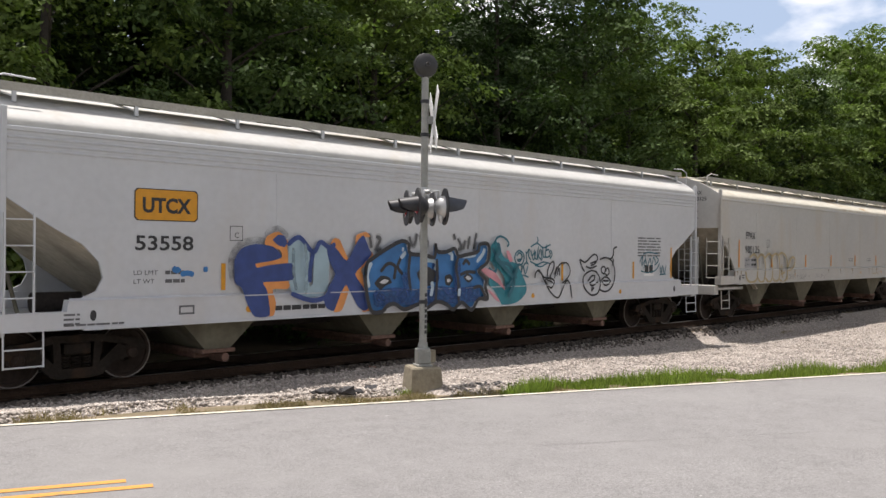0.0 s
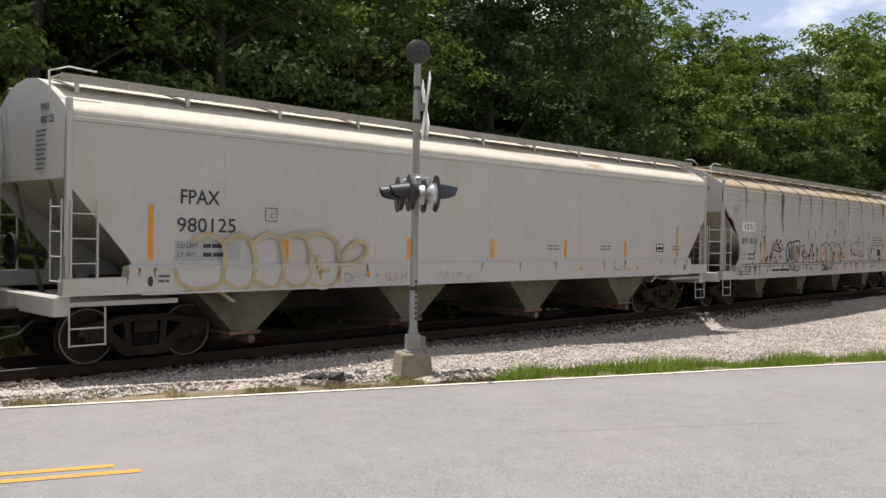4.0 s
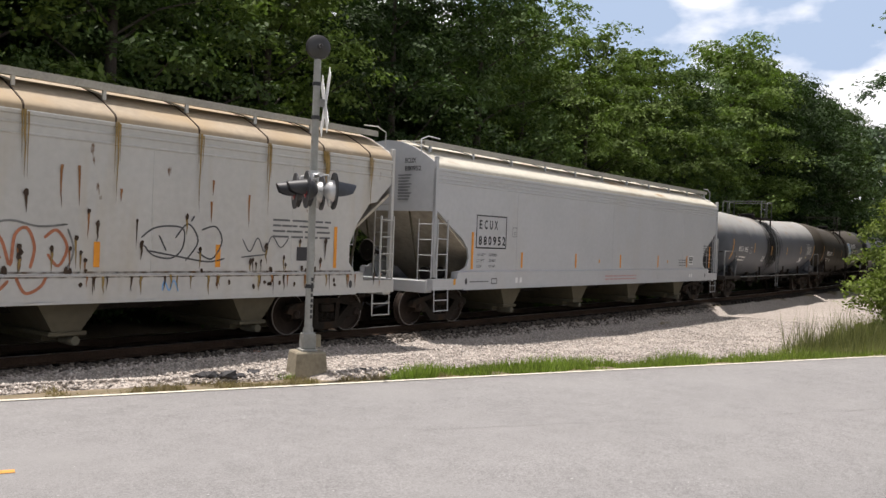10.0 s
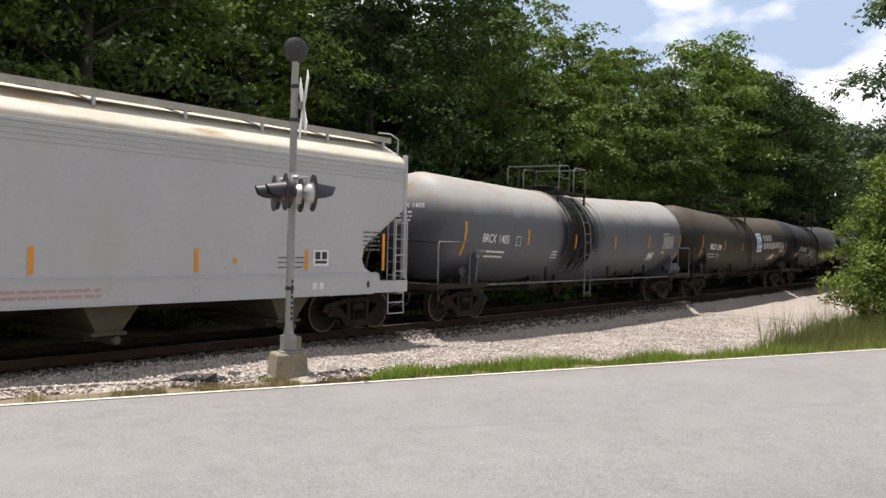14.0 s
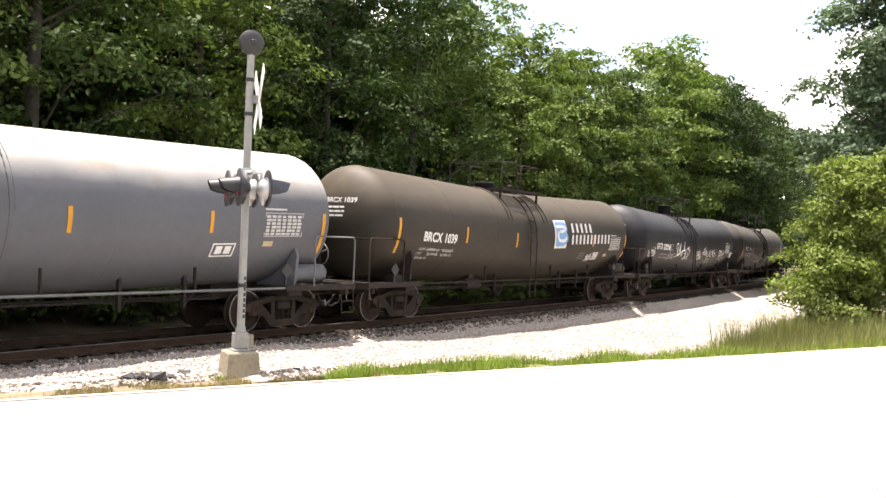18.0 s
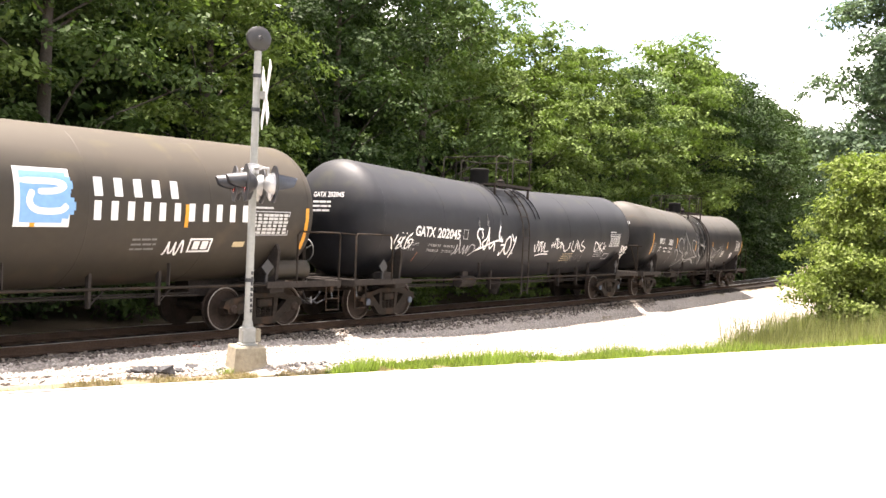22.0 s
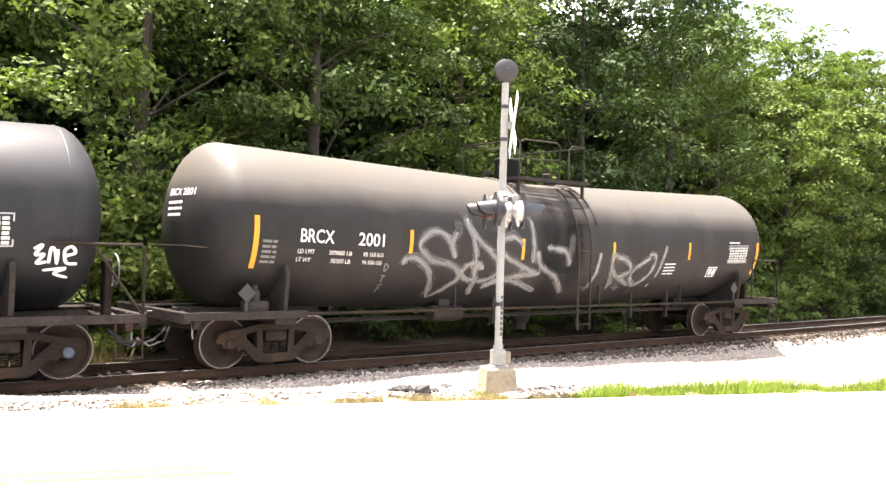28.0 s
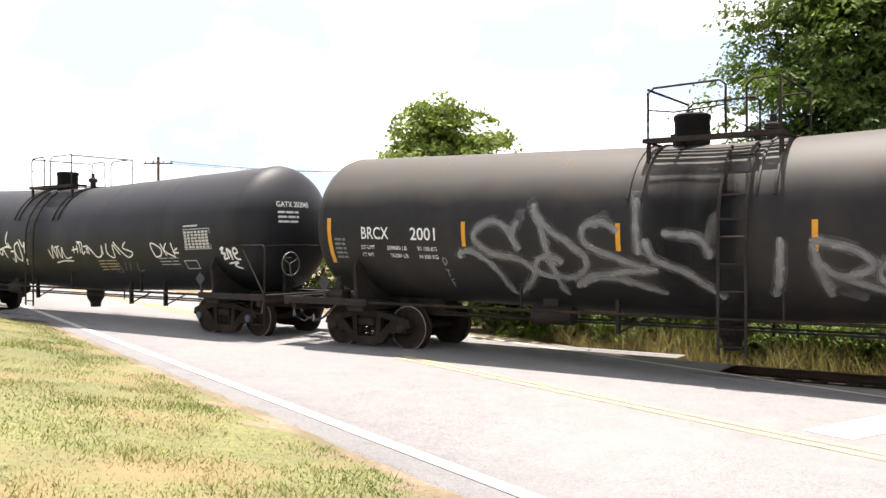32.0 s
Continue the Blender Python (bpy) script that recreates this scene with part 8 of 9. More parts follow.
        for i in range(7):
            t = i / 6
            cut = 0.42 * t ** 1.5
            rr = []
            for j in range(21):
                a = radians(-135 + 270 * j / 20) * (1 - 0.22 * t ** 3) + math.pi / 2
                rr.append((x + face * (0.01 + reach * t * (0.84 + 0.16 * math.sin(a))), y + (0.15 - 0.025 * t) * math.cos(a), 2.88 + (0.145 - 0.03 * t) * math.sin(a) - 0.02 * t))
            rows.append(rr)
        hood.loft(rows)
        hood.loft([[(p[0], y + (p[1] - y) * 0.95, 2.86 + (p[2] - 2.86) * 0.95) for p in r] for r in rows])
        part("hood", hood, "hood_grey" if face > 0 else "signal_black", d, "dark grey visor hood" if face > 0 else "black visor hood", 60)
        part("lens", Geo().lathe([(x + face * 0.05, 0.001), (x + face * 0.045, 0.07), (x + face * 0.02, 0.145)], centre=c, axis="x", n=24), "red_lens", d, "unlit red lens", 60)
        shell = Geo().lathe([(x - face * 0.012, 0.175), (x - face * 0.06, 0.165), (x - face * 0.12, 0.12), (x - face * 0.165, 0.06), (x - face * 0.175, 0.001)], centre=c, axis="x", n=24)
        shell.lathe([(2.60, 0.012), (2.63, 0.03), (2.72, 0.06), (2.78, 0.05)], centre=(x - face * 0.06, y, 0), axis="z", n=14)
        part("lamp_housing", shell, back, d, "domed lamp housing", 50)
        part("lamp_arm", Geo().tube([(x - face * 0.10, y, 2.98), (x - face * 0.10, y, 3.10), (0, y * 0.95, 3.10)], 0.022, 8), "signal_silver", d, smooth=50)
    for y in (-0.33, 0.33):
        lamp(-0.20, y, -1, "signal_black", 0.30)
        lamp(0.24, y, 1, "signal_silver", 0.34)
    return mast


signal()

# ---- trees ----
def leaf_cloud(centres, radii, count, size, seed, flat=0.62, spray=0.30, per=26, puff=0.36):
    """Leaves in sprays over the tops of boughs: arrays of vertices and faces; every leaf is a bent diamond of its own."""
    rng = np.random.default_rng(seed)
    centres, radii = np.array(centres), np.array(radii)
    sprays = max(count // per, 1)
    w = radii ** 2
    pick = rng.choice(len(centres), sprays, p=w / w.sum())
    d = rng.normal(size=(sprays, 3))
    d[:, 2] = np.where(rng.random(sprays) < 0.72, np.abs(d[:, 2]), d[:, 2])
    d /= np.linalg.norm(d, axis=1)[:, None]
    rad = radii[pick] * (0.72 + 0.36 * rng.random(sprays))
    heart = centres[pick] + d * rad[:, None] * np.array([1, 1, flat])
    lean = d * 0.75 + rng.normal(size=(sprays, 3)) * 0.3 + np.array([0, 0, 0.6])
    own = rng.integers(0, sprays, count)
    reach = spray * (0.5 + rng.random(sprays))
    pos = heart[own] + rng.normal(size=(count, 3)) * np.array([1, 1, puff]) * reach[own][:, None]
    pos[:, 2] -= 0.15 / puff * np.linalg.norm((pos - heart[own])[:, :2], axis=1)
    nrm = lean[own] + rng.normal(size=(count, 3)) * (0.2 + 0.7 * puff)
    nrm /= np.linalg.norm(nrm, axis=1)[:, None]
    t = np.cross(nrm, rng.normal(size=(count, 3)))
    t /= np.linalg.norm(t, axis=1)[:, None]
    b = np.cross(nrm, t)
    s = size * (0.6 + 0.8 * rng.random(count))[:, None]
    v = np.stack([pos - t * s, pos + b * s * 0.55 + nrm * s * 0.12, pos + t * s - nrm * s * 0.15, pos - b * s * 0.55 + nrm * s * 0.12], 1).reshape(-1, 3)
    k = np.arange(count)[:, None] * 4
    return v, np.concatenate([k + np.array([[0, 1, 2]]), k + np.array([[0, 2, 3]])])


def quick_mesh(name, v, f, mat):
    me = bpy.data.meshes.new(name)
    me.vertices.add(len(v))
    me.vertices.foreach_set("co", np.asarray(v, dtype=np.float32).ravel())
    me.loops.add(f.size)
    me.loops.foreach_set("vertex_index", f.astype(np.int32).ravel())
    me.polygons.add(len(f))
    me.polygons.foreach_set("loop_start", np.arange(0, f.size, f.shape[1], dtype=np.int32))
    me.materials.append(M[mat])
    me.update(calc_edges=True)
    return me


def tree_parts(seed, height, spread, low, clumps, leaves, size, mat, spray=0.30, puff=0.36):
    """A trunk with limbs, and a crown of leaf clumps at the limbs' ends and along them."""
    rnd = random.Random(seed)
    g = Geo()
    lean = (rnd.uniform(-0.5, 0.5), rnd.uniform(-0.5, 0.5))
    r0 = height * 0.011 + 0.04
    stem = [(lean[0] * (t ** 1.5), lean[1] * (t ** 1.5), height * 0.94 * t - 0.3 * (t == 0)) for t in (i / 7 for i in range(8))]
    g.tube(stem, [r0 * (1.25 - 1.05 * i / 7) for i in range(8)], 8)
    cs, rs = [], []
    for i in range(clumps):
        t = low + (1 - low) * ((i + rnd.random()) / clumps) ** 0.9
        z = height * t
        # an egg-shaped outline, widest a little below the middle
        q = (t - low) / (1 - low)
        reach = spread * (0.30 + 0.95 * math.sin(math.pi * min(q * 0.86 + 0.12, 1)) ** 0.75) * rnd.uniform(0.45, 1.12)
        a = i * 2.399 + rnd.uniform(-0.5, 0.5)
        tip = (lean[0] * t + reach * math.cos(a), lean[1] * t + reach * math.sin(a), z + rnd.uniform(-0.3, 0.5))
        root = (lean[0] * t, lean[1] * t, max(z - reach * 0.55, height * low * 0.6))
        if i % 2 == 0:
            mid = [root[j] + (tip[j] - root[j]) * 0.5 + (0.25 if j == 2 else 0) for j in range(3)]
            rr = r0 * (0.34 - 0.2 * t)
            g.tube([root, mid, tip], [rr, rr * 0.7, rr * 0.25], 5)
        cs.append(tip)
        rs.append(rnd.uniform(0.6, 1.15) * spread * 0.42)
        if rnd.random() < 0.65:
            k = rnd.uniform(0.35, 0.75)
            cs.append([root[j] + (tip[j] - root[j]) * k for j in range(3)])
            rs.append(rnd.uniform(0.5, 0.9) * spread * 0.40)
        if i % 4 == 1:
            cs.append((lean[0] * t + rnd.uniform(-0.5, 0.5), lean[1] * t + rnd.uniform(-0.5, 0.5), z))
            rs.append(spread * 0.36)
    v, f = leaf_cloud(cs, rs, leaves, size, seed, spray=spray, puff=puff)
    return g.mesh("trunk", "bark", 50), quick_mesh("crown", v, f, mat)


def tree(name, label, parts, m, group="", scale=1.0):
    t = thing(name, label, "tree", m=m @ Matrix.Scale(scale, 4), group=group)
    part("trunk", parts[0], None, t)
    part("crown", parts[1], None, t)
    return t


KINDS = [tree_parts(11, 15.5, 3.4, 0.08, 44, 25000, 0.122, "leaf_deep"),
         tree_parts(12, 16.5, 3.1, 0.10, 46, 25000, 0.122, "leaf_mid"),
         tree_parts(13, 14.5, 3.7, 0.07, 44, 25000, 0.122, "leaf_deep"),
         tree_parts(14, 15.5, 3.5, 0.09, 46, 25000, 0.122, "leaf_light")]
NEAR = [tree_parts(11, 15.5, 3.4, 0.06, 46, 34000, 0.098, "leaf_deep", 0.26),
        tree_parts(12, 16.5, 3.1, 0.08, 48, 34000, 0.098, "leaf_mid", 0.26),
        tree_parts(13, 14.5, 3.7, 0.05, 46, 34000, 0.098, "leaf_deep", 0.26),
        tree_parts(14, 15.5, 3.5, 0.07, 48, 34000, 0.098, "leaf_light", 0.26)]
# Darkest leaves: shade in the gaps between crowns is put into the colour.
BACKS = [tree_parts(15, 15.0, 3.8, 0.06, 50, 9500, 0.25, "leaf_deep", 0.45), tree_parts(16, 15.5, 3.6, 0.06, 50, 9500, 0.25, "leaf_deep", 0.45)]
SHRUBS = [tree_parts(21, 3.0, 1.5, 0.06, 22, 3300, 0.098, "leaf_mid", 0.2),
          tree_parts(22, 2.2, 1.3, 0.06, 18, 2600, 0.092, "leaf_light", 0.18),
          tree_parts(23, 4.2, 1.7, 0.06, 24, 3800, 0.104, "leaf_deep", 0.22)]
DENSE = tree_parts(17, 14.6, 3.5, 0.05, 58, 56000, 0.112, "leaf_light", 0.26)
LABELS = ["tall leafy broadleaf tree with dark green leaves behind the track", "tall green broadleaf tree in the wood edge behind the track",
          "broad dark green tree in the wood edge behind the track", "sunlit yellow-green broadleaf tree in the wood edge"]


def wood():
    # Leaf tone follows x: sunlit and shaded stretches are put into the leaf colours.
    rnd = random.Random(7)
    x = -3.1
    while x < 124:
        k = rnd.choice((0, 0, 2, 2, 3, 1)) if x < 40 else rnd.choice((0, 1, 3, 3))
        if x < 8:
            k = {0: 1, 2: 3}.get(k, k)
        elif x < 24:
            k = 3 if 15 < x < 19 else {3: 1, 1: 0}.get(k, k)
        elif 24 <= x < 30:
            k = {2: 0, 3: 1}.get(k, k)
        elif 30 <= x < 54:
            k = {0: 1, 2: 0}.get(k, k)
        elif 54 <= x < 74:
            k = 3
        elif x >= 74:
            k = {3: 0, 2: 0}.get(k, k)
        y = track_y(x) + (6.1 if 4 < x < 42 else 6.9) + 1.6 * rnd.uniform(-0.4, 0.9)
        if x < 4:
            y += 3.2
        s = rnd.uniform(0.87, 0.97)
        if 31 < x < 54:
            s *= 0.93
        elif 54 <= x < 60:
            s *= 0.88
        elif 60 <= x < 74:
            s *= 1.24
        elif x >= 74:
            s *= 1.34
        tree("tree", LABELS[1 if x < 0 else k], DENSE if x < 0 else (NEAR if x < 36 else KINDS)[k], pose(x, y, lie(x, y) - 0.05, 0, 0, rnd.uniform(0, 360)), "trees of the wood", s)
        x += 5.3 * rnd.uniform(0.85, 1.15) * (1 if x < 60 else 1.15)
    for d0, x0, x1 in ((11.2, -2.2, 105), (13.8, 1.0, 40), (16.5, 0, 70)):
        x = x0
        while x < x1:
            y = track_y(x) + d0 + rnd.uniform(-1, 1)
            k = rnd.choice((0, 1))
            tree("tree", "green tree deeper in the wood", BACKS[k], pose(x, y, lie(x, y) - 0.05, 0, 0, rnd.uniform(0, 360)), "trees of the wood", rnd.uniform(0.76, 0.88) * (0.85 if 45 < x < 66 else 1.1 if x > 70 else 1))
            x += 5.2 * rnd.uniform(0.8, 1.2)
    x = -6.0
    while x < 122:
        k = 1 if x < 9 else rnd.choice((0, 1, 2)) if x < 66 else 2
        y = track_y(x) + (4.1 if x < 10 else 4.5) + rnd.uniform(-0.5, 0.6)
        tree("shrub", "leafy green shrub at the foot of the wood", SHRUBS[k], pose(x, y, lie(x, y) - 0.03, 0, 0, rnd.uniform(0, 360)), "shrubs along the wood", rnd.uniform(0.6, 1.05) * (1 if x < 66 else 1.5))
        x += rnd.uniform(1.7, 2.8) * (0.7 if x < 10 else 1 if x < 30 or x > 66 else 1.6)


wood()
for bx, by, k, bs in ((-0.4, 25.2, 3, 0.84), (-3.0, 24.8, 1, 0.74), (3.2, 25.6, 1, 0.86), (-5.4, 25.2, 3, 0.72), (-4.4, 26.8, 1, 0.8)):
    tree("tree", LABELS[k], NEAR[k], pose(bx, by, lie(bx, by) - 0.05, 0, 0, bx * 70), "trees of the wood", bs)
BUSH = tree_parts(31, 6.7, 1.75, 0.03, 60, 32000, 0.085, "leaf_bright", 0.16, 0.8)
LOW_BUSH = tree_parts(32, 2.9, 1.6, 0.03, 30, 11000, 0.082, "leaf_bright", 0.15, 0.8)
tree("tree", "young bright green tree on the grass verge beside the road", BUSH, pose(38.2, 6.9, lie(38.2, 6.9) - 0.1, 0, 0, 20))
tree("shrub", "bright green bush on the grass verge beside the road", LOW_BUSH, pose(36.6, 7.4, lie(36.6, 7.4) - 0.1, 0, 0, 20))
for bx, by, bs in ((-9.0, 20.4, 1.35), (-10.6, 20.9, 1.2), (-12.2, 21.3, 1.1)):
    tree("shrub", "tall leafy bright green shrub beside the crossing", LOW_BUSH, pose(bx, by, lie(bx, by) - 0.1, 0, 0, bx * 55), "shrubs beside the crossing", bs)
for bx, by, bs in ((6.7, 20.3, 1.2), (4.4, 21.2, 1.3), (-21.0, 22.6, 1.0), (0.3, 19.4, 0.85), (-2.6, 19.7, 0.6), (2.9, 19.5, 0.7), (-5.2, 20.0, 0.55)):
    tree("shrub", "bright yellow-green bush at the foot of the wood", LOW_BUSH, pose(bx, by, lie(bx, by) - 0.1, 0, 0, bx * 40), "bushes behind the track", bs)
VERGE = tree_parts(18, 16.5, 3.5, 0.05, 84, 56000, 0.125, "leaf_cool", 0.30)
for bx, by, bs, turn in ((60.0, 7.2, 1.3, 40), (68.0, 7.6, 1.25, 200), (63.0, 3.2, 1.2, 90), (80.0, 10.8, 1.1, 150)):
    tree("tree", "tall dark green tree beyond the verge", VERGE, pose(bx, by, -0.2, 0, 0, turn), "trees beyond the verge", bs)
for bx, by, bs, k in ((174.0, 35.6, 1.6, 0), (176.0, 39.4, 1.7, 2), (178.0, 43.6, 1.75, 0), (180.0, 47.6, 1.7, 1), (186.0, 41.0, 1.8, 2), (173.0, 31.5, 1.5, 0)):
    tree("tree", "tall dark green tree far down the line", KINDS[k], pose(bx, by, -0.9, 0, 0, bx * 7), "trees down the line", bs)
for bx, by, bs in ((171.5, 36.2, 1.5), (172.5, 38.6, 1.4), (173.5, 41.2, 1.6), (174.5, 43.8, 1.5), (171.0, 33.8, 1.5), (175.5, 46.5, 1.6)):
    tree("shrub", "dark green thicket far down the line", SHRUBS[2], pose(bx, by, -0.2, 0, 0, bx * 11), "thickets down the line", bs)
for bx, by, bs in ((72.0, 15.0, 0.45), (66.0, 13.3, 0.48)):
    tree("tree", "small dark green tree beside the track", KINDS[0], pose(bx, by, -0.15, 0, 0, bx * 9), "trees beyond the verge", bs)
low = random.Random(77)
for i in range(22):
    bx = -9.5 + i * 0.72 + low.uniform(-0.2, 0.2)
    by = track_y(bx) + 3.15 + low.uniform(-0.25, 0.35)
    if across(bx, by) > 13.0:
        tree("weed_clump", "low leafy green weeds behind the track", SHRUBS[1], pose(bx, by, lie(bx, by) - 0.03, 0, 0, low.uniform(0, 360)), "weeds behind the track", low.uniform(0.26, 0.46))
LONE = tree_parts(41, 11.2, 3.9, 0.14, 54, 26000, 0.18, "leaf_bright", 0.36)
tree("tree", "lone round-topped green tree far beyond the crossing", LONE, pose(-33.8, 49, -0.2, 0, 0, 10))
tree("shrub", "leafy green shrub beside the crossing", LOW_BUSH, pose(-14.5, 23.5, -0.2, 0, 0, 10))
tree("shrub", "leafy green shrub beside the crossing", LOW_BUSH, pose(-8.4, 22.0, -0.2, 0, 0, 50))


def far_woods():
    """The low line of woods on the horizon, and an unseen wood added to block sky light."""
    rng = np.random.default_rng(5)
    cs, rs = [], []
    for a in np.arange(-180, 180, 1.1):
        if -75 < a < 82 and abs(a + 20) > 60 or a < -75 or a > 82:
            r = 150 + 60 * rng.random()
            h = 2 + 7 * rng.random()
            for z in (1.5, h * 0.5, h):
                cs.append((r * math.sin(radians(a)), r * math.cos(radians(a)), z))
                rs.append(3.2)
    # an unseen taller wood, added behind the camera to cut low sky light
    for a in np.arange(115, 245, 1.6):
        for z in (2, 5, 8, 11, 14, 17):
            r = 46 + 10 * rng.random()
            cs.append((r * math.sin(radians(a)), r * math.cos(radians(a)), z))
            rs.append(2.6)
    v, f = leaf_cloud(cs, rs, 45000, 0.9, 9)
    ob = new("far_trees", quick_mesh("far_trees", v, f, "leaf_deep"))
    tagged(ob, "distant line of green woods round the horizon, with an unseen wood added behind the camera to block sky light", "woods", kind="stuff")


far_woods()

# ---- grass, stones, rocks and the distance ----
def blades(places, low, high, width, seed, mat, name, label, category, lean=0.35):
    """Single grass blades at (x, y) places."""
    rng = np.random.default_rng(seed)
    n = len(places)
    z = np.array([lie(x, y) for x, y in places])
    base = np.column_stack([np.array(places), z])
    a = rng.random(n) * 2 * np.pi
    side = np.column_stack([np.cos(a), np.sin(a), np.zeros(n)]) * (width * (0.6 + 0.8 * rng.random(n)))[:, None]
    h = low + (high - low) * rng.random(n) ** 1.6
    h *= np.array([0.45 + 1.1 * max(noise.noise((x * 0.9, y * 0.9, 12)) + 0.3, 0.0) for x, y in places])
    tip = base + np.column_stack([rng.normal(size=n) * lean * h, rng.normal(size=n) * lean * h, h])
    v = np.stack([base - side, base + side, tip], 1).reshape(-1, 3)
    f = np.arange(3 * n).reshape(n, 3)
    tagged(new(name, quick_mesh(name, v, f, mat)), label, category, kind="stuff")


def grass():
    rnd = random.Random(3)
    # the verge between the road and the gravel
    low, tall, dry = [], [], []
    while len(low) < 46000:
        x = 8.8 + 40 * rnd.random() ** 1.3
        y0, y1 = (12.04 - x * ROAD_N.x) / ROAD_N.y, gravel_edge(x) + 0.3
        y = y0 + (y1 - y0) * rnd.random()
        if noise.noise((x * 1.6, y * 1.6, 2)) > 0.35 - 0.75 * ease(9.5, 13.0, x):
            low.append((x, y))
    while len(tall) < 24000:
        x = 19 + 26 * rnd.random()
        y0, y1 = (12.25 - x * ROAD_N.x) / ROAD_N.y, gravel_edge(x) + 0.35
        y = y0 + (y1 - y0) * rnd.random()
        if rnd.random() < ease(17, 30, x) ** 1.5 + 0.03 and noise.noise((x * 0.8, y * 0.8, 9)) > -0.3:
            tall.append((x, y))
    while len(dry) < 4200:
        x = 3.5 + 7.5 * rnd.random()
        y = (12.08 - x * ROAD_N.x) / ROAD_N.y + abs(rnd.gauss(0, 0.42))
        if noise.noise((x * 1.2, y * 1.2, 4)) > 0.0:
            dry.append((x, y))
    blades(low, 0.06, 0.26, 0.010, 1, "grass_blade", "verge_grass", "bright green grass along the road edge", "grass")
    blades([p for p in tall if p[0] > 25], 0.3, 1.15, 0.010, 9, "weed_blade", "high_weeds", "high yellow-green weeds round the verge bush", "grass", 0.22)
    blades(tall, 0.15, 0.75, 0.009, 2, "weed_blade", "tall_grass", "tall green weeds on the verge", "grass", 0.25)
    blades(dry, 0.03, 0.14, 0.006, 3, "straw_blade", "dry_grass", "dry brown grass at the road edge", "grass", 0.5)
    # the mown bank on the near side
    lawn_g, lawn_d = [], []
    while len(lawn_g) < 60000:
        u, n = -30 + 30 * rnd.random() ** 0.7, 4.15 - 6.5 * rnd.random() ** 1.1
        x, y, _ = on_road(u, n)
        if math.hypot(x, y) < 1.5:
            continue
        (lawn_d if noise.noise((x * 0.7, y * 0.7, 6)) + rnd.uniform(-0.35, 0.35) > 0.06 else lawn_g).append((x, y))
    blades(lawn_g, 0.02, 0.085, 0.008, 4, "lawn_blade", "lawn_grass", "short green mown grass", "grass", 0.6)
    blades(lawn_d, 0.02, 0.07, 0.008, 5, "straw_blade", "lawn_straw", "dry straw-coloured patches in the grass", "grass", 0.7)
    # weeds behind the track
    weeds, straw = [], []
    for i in range(30000):
        x = -10 + 16 * rnd.random() ** 1.2
        d = 2.2 + 2.9 * rnd.random()
        if across(x, track_y(x) + d) < 13.0 and x < 0:
            continue
        (straw if d < 4.1 + 0.9 * noise.noise((x * 0.9, d, 3)) else weeds).append((x, track_y(x) + d))
    blades(weeds, 0.15, 0.8, 0.014, 6, "grass_blade", "weeds", "green weeds at the foot of the wood", "weeds", 0.4)
    blades(straw, 0.12, 0.85, 0.010, 7, "straw_blade", "dry_weeds", "dry straw-coloured weeds behind the track", "weeds", 0.5)


def stone_mesh(count, places, low, high, seed):
    rng = np.random.default_rng(seed)
    unit = np.array([(1, 0, 0), (-1, 0, 0), (0, 1, 0), (0, -1, 0), (0, 0, 1), (0, 0, -1)], dtype=float)
    tri = np.array([(0, 2, 4), (2, 1, 4), (1, 3, 4), (3, 0, 4), (2, 0, 5), (1, 2, 5), (3, 1, 5), (0, 3, 5)])
    p = np.array(places)
    size = low + (high - low) * rng.random(count) ** 2
    v = unit[None] * (0.6 + 0.7 * rng.random((count, 6, 3)))
    a = rng.random(count) * 2 * np.pi
    t = rng.random(count) * 0.9
    ca, sa, ct, st = np.cos(a)[:, None], np.sin(a)[:, None], np.cos(t)[:, None], np.sin(t)[:, None]
    x, y, z = v[..., 0], v[..., 1], v[..., 2] * 0.75
    y, z = y * ct - z * st, y * st + z * ct
    v = np.stack([x * ca - y * sa, x * sa + y * ca, z], -1) * size[:, None, None] + p[:, None, :]
    f = (np.arange(count)[:, None, None] * 6 + tri[None]).reshape(-1, 3)
    return v.reshape(-1, 3), f


def stones():
    rnd, places = random.Random(8), []
    while len(places) < 42000:
        x = -1.2 + 38 * rnd.random() ** 1.2
        a, b = gravel_edge(x), track_y(x) - 1.5
        q = rnd.random()
        y = a + (b - a) * q
        places.append((x, y, lie(x, y) - 0.012 + 0.12 * min(q * 10.7, 1)))
    v, f = stone_mesh(len(places), places, 0.016, 0.046, 3)
    tagged(new("ballast_stones", quick_mesh("ballast_stones", v, f, "stone")), "loose pale crushed ballast stones", "stones", kind="stuff")
    # Darker stones along the bed: the train's shade edge is put into their colour.
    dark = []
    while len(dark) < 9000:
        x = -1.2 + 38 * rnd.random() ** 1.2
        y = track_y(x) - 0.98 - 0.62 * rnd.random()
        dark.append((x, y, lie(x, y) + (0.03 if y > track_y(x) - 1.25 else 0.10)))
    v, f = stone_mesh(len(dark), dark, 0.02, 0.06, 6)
    tagged(new("oily_stones", quick_mesh("oily_stones", v, f, "stone_shaded")), "ballast stones beside the ties, shade of the train put into their colour", "stones", kind="stuff")


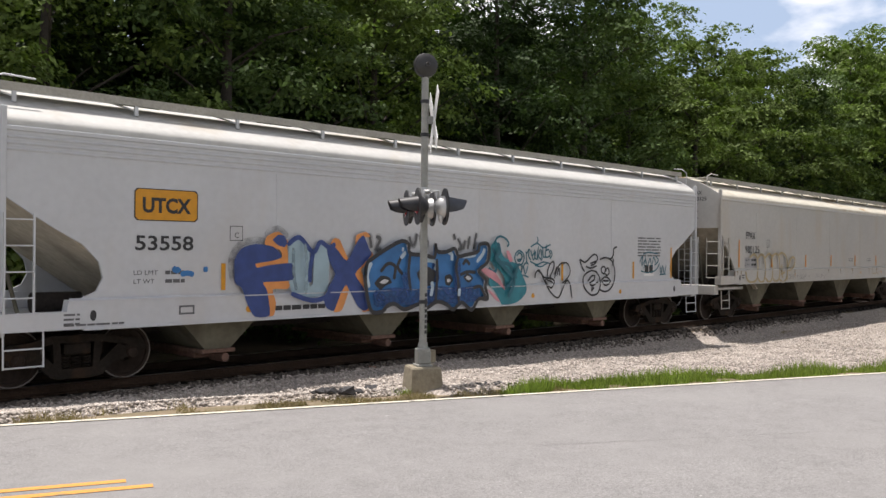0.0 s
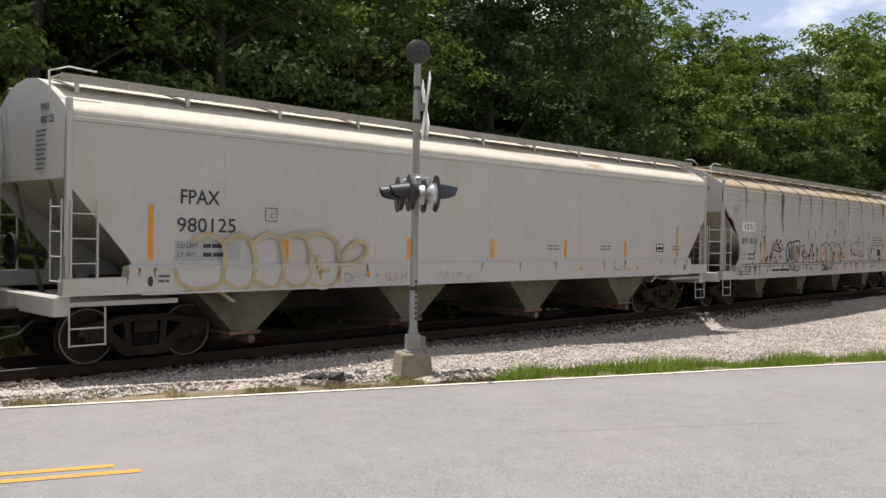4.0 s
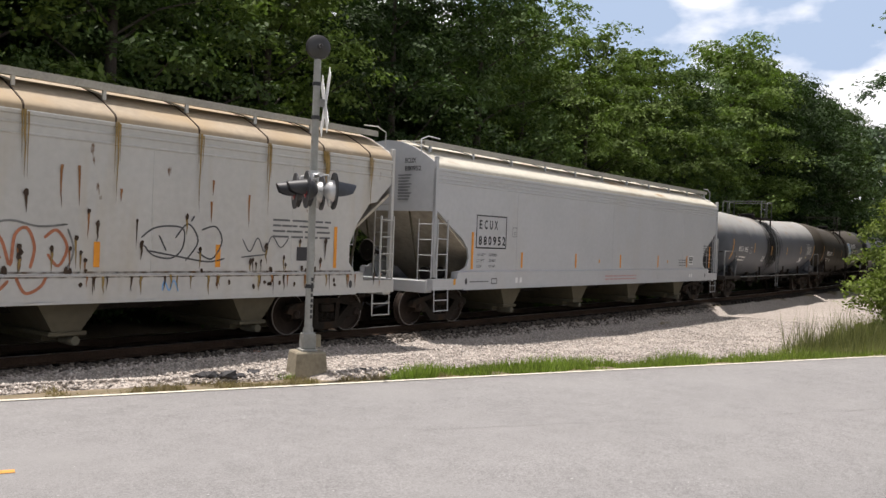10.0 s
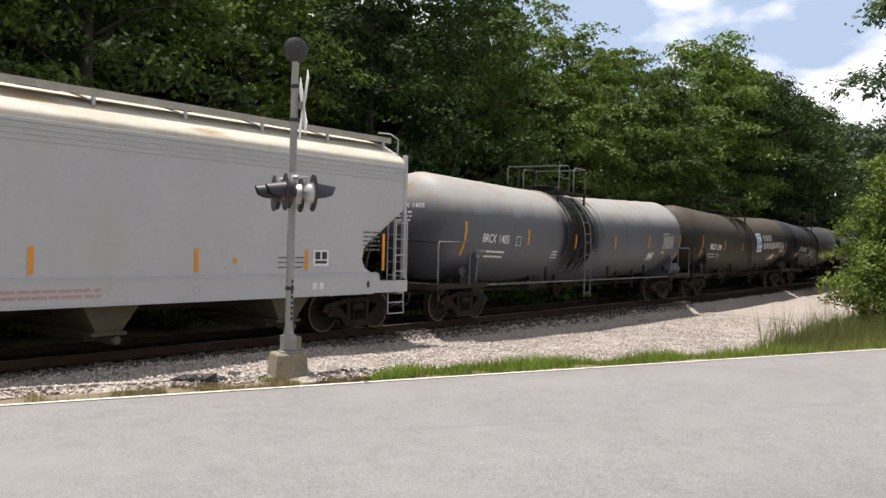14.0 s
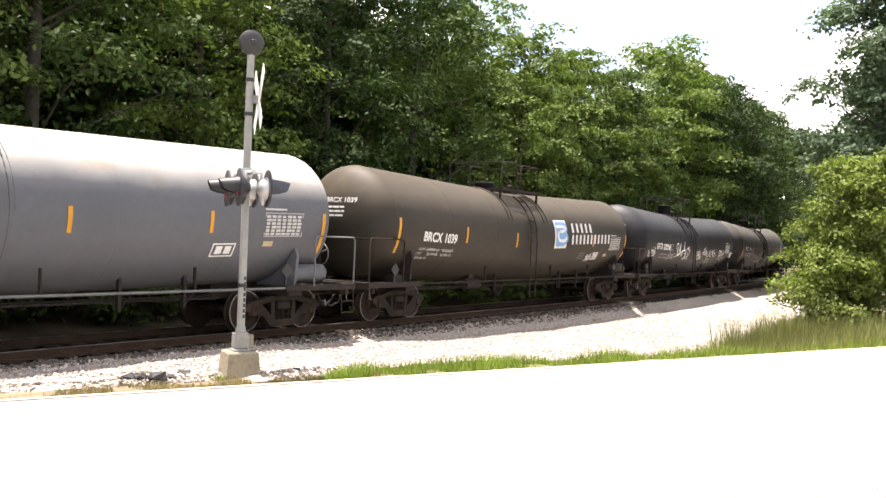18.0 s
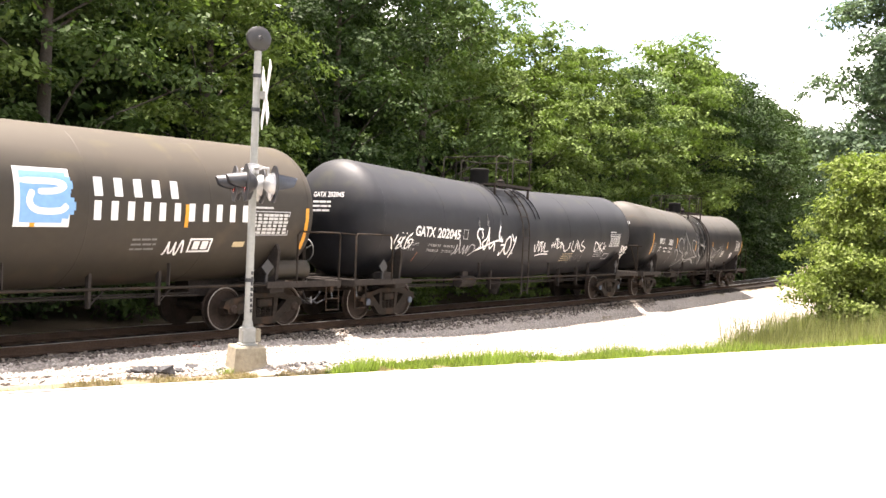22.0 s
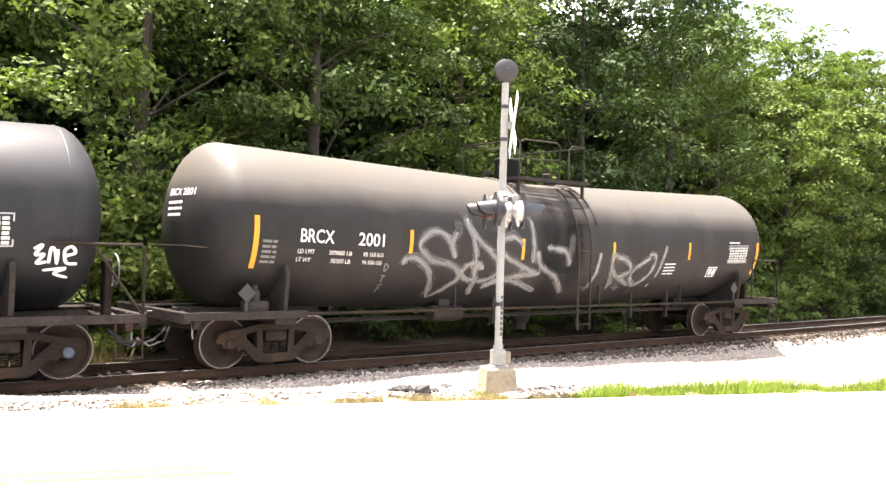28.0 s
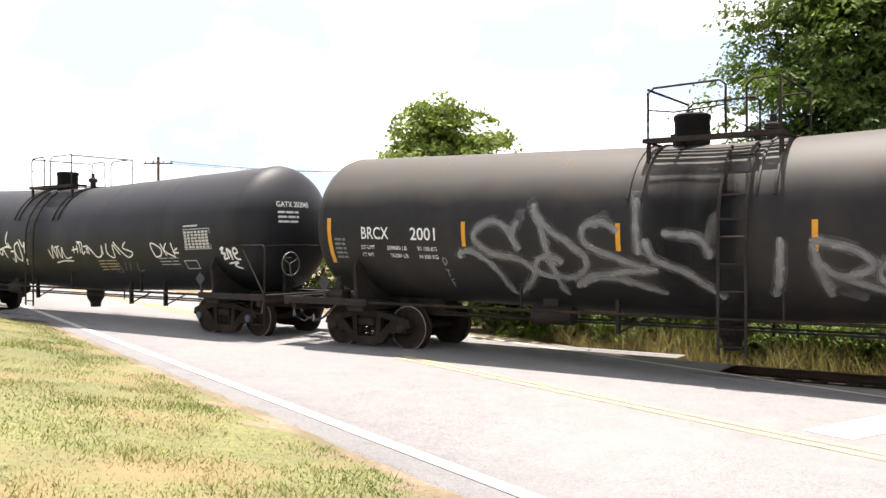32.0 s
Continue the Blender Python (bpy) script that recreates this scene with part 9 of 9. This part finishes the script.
def rocks():
    """Dark broken lumps of old asphalt beside the signal."""
    rnd = random.Random(12)
    base = []
    for i in range(4):
        g = Geo()
        v, f = stone_mesh(1, [(0, 0, 0)], 1.0, 1.0, 50 + i)
        g.add([tuple(q) for q in v], [tuple(q) for q in f])
        bm = bmesh.new()
        me = g.mesh("rock", "dark_rock")
        bm.from_mesh(me)
        bmesh.ops.subdivide_edges(bm, edges=bm.edges[:], cuts=2, use_grid_fill=True)
        for q in bm.verts:
            q.co += q.normal * 0.16 * noise.noise(q.co * 2.2 + Vector((i * 7, 0, 0)))
        bm.to_mesh(me)
        bm.free()
        base.append(me)
    spots = [(8.15 + rnd.gauss(0, 0.28), 10.8 + rnd.gauss(0, 0.12), rnd.uniform(0.08, 0.17)) for i in range(12)]
    spots += [(10.8 + rnd.gauss(0, 0.36), 9.85 + rnd.gauss(0, 0.12), rnd.uniform(0.045, 0.10)) for i in range(13)]
    for i, (x, y, s) in enumerate(spots):
        m = pose(x, y, lie(x, y) + 0.09 + s * 0.2, 0, 0, rnd.uniform(0, 360)) @ Matrix.Diagonal((s, s, s * 0.62, 1))
        solid("rock", base[i % 4], None, "dark lump of broken asphalt on the gravel", "rock", m=m, group="rocks by the signal")


def scrap():
    rnd = random.Random(14)
    for i in range(9):
        x, y = 11.3 + rnd.uniform(-0.9, 0.9), track_y(11.3) - 1.35 + rnd.uniform(-0.25, 0.2)
        w, d = rnd.uniform(0.06, 0.25), rnd.uniform(0.03, 0.1)
        solid("scrap_piece", Geo().slab(-w, w, -d, d, 0, 0.04, 0.008), rnd.choice(("junk_red", "timber", "rust_stain")), "rusty piece of scrap lying beside the rail", "scrap",
              m=pose(x, y, lie(x, y) + 0.03, rnd.uniform(-10, 10), rnd.uniform(-10, 10), rnd.uniform(0, 180)), group="scrap by the track")


def far_poles():
    spots = ((-60.0, 45.5), (-43.0, 66.0))
    for x, y in spots:
        p = thing("utility_pole", "wooden utility pole with a crossarm far beyond the crossing", "pole", m=pose(x, y, -0.2, 0, 0, 35), group="utility poles")
        part("post", Geo().tube([(0, 0, -0.3), (0, 0, 9.6)], [0.16, 0.11], 10), "timber", p, smooth=50)
        part("crossarm", Geo().slab(-1.2, 1.2, -0.06, 0.06, 9.0, 9.12, 0.01), "timber", p)
        for q in (-1.05, -0.4, 0.4, 1.05):
            part("insulator", Geo().lathe([(9.12, 0.03), (9.2, 0.05), (9.28, 0.03), (9.3, 0.001)], centre=(q, 0, 0), axis="z", n=8), "bell_grey", p)
    g = Geo()
    a, b = Vector((*spots[0], 9.05)), Vector((*spots[1], 9.05))
    for q in (-1.0, 0.4, 1.0):
        s = Vector((math.cos(radians(35)), math.sin(radians(35)), 0)) * q
        pts = [a + s + (b - a) * t - Vector((0, 0, 2.4 * t * (1 - t))) for t in (i / 10 for i in range(11))]
        solid("overhead_wire", Geo().tube(pts, 0.018, 5), "signal_black", "thin overhead wire between the utility poles", "wire", group="overhead wires")


grass()
stones()
rocks()
scrap()
far_poles()


track()


# ---- what moves ----
def run(t):
    """How far the train has gone to the left."""
    return 5.07 * t - 0.0045 * t * t


def motions():
    for car, centre in CARS:
        rows = []
        for i in range(33):
            x = centre - run(i)
            rows.append((i, pose(x, track_y(x), 0, 0, 0, math.degrees(math.atan(2 * BEND * x)))))
        walk(car, rows)
    turns = [(i / 10, math.degrees(-run(i / 10) / WHEEL_R)) for i in range(321)]
    for w, dx, along in WHEELSETS:
        walk(w, [(t, pose(dx, 0, WHEEL_R, 0, a, 0)) for t, a in turns])


motions()
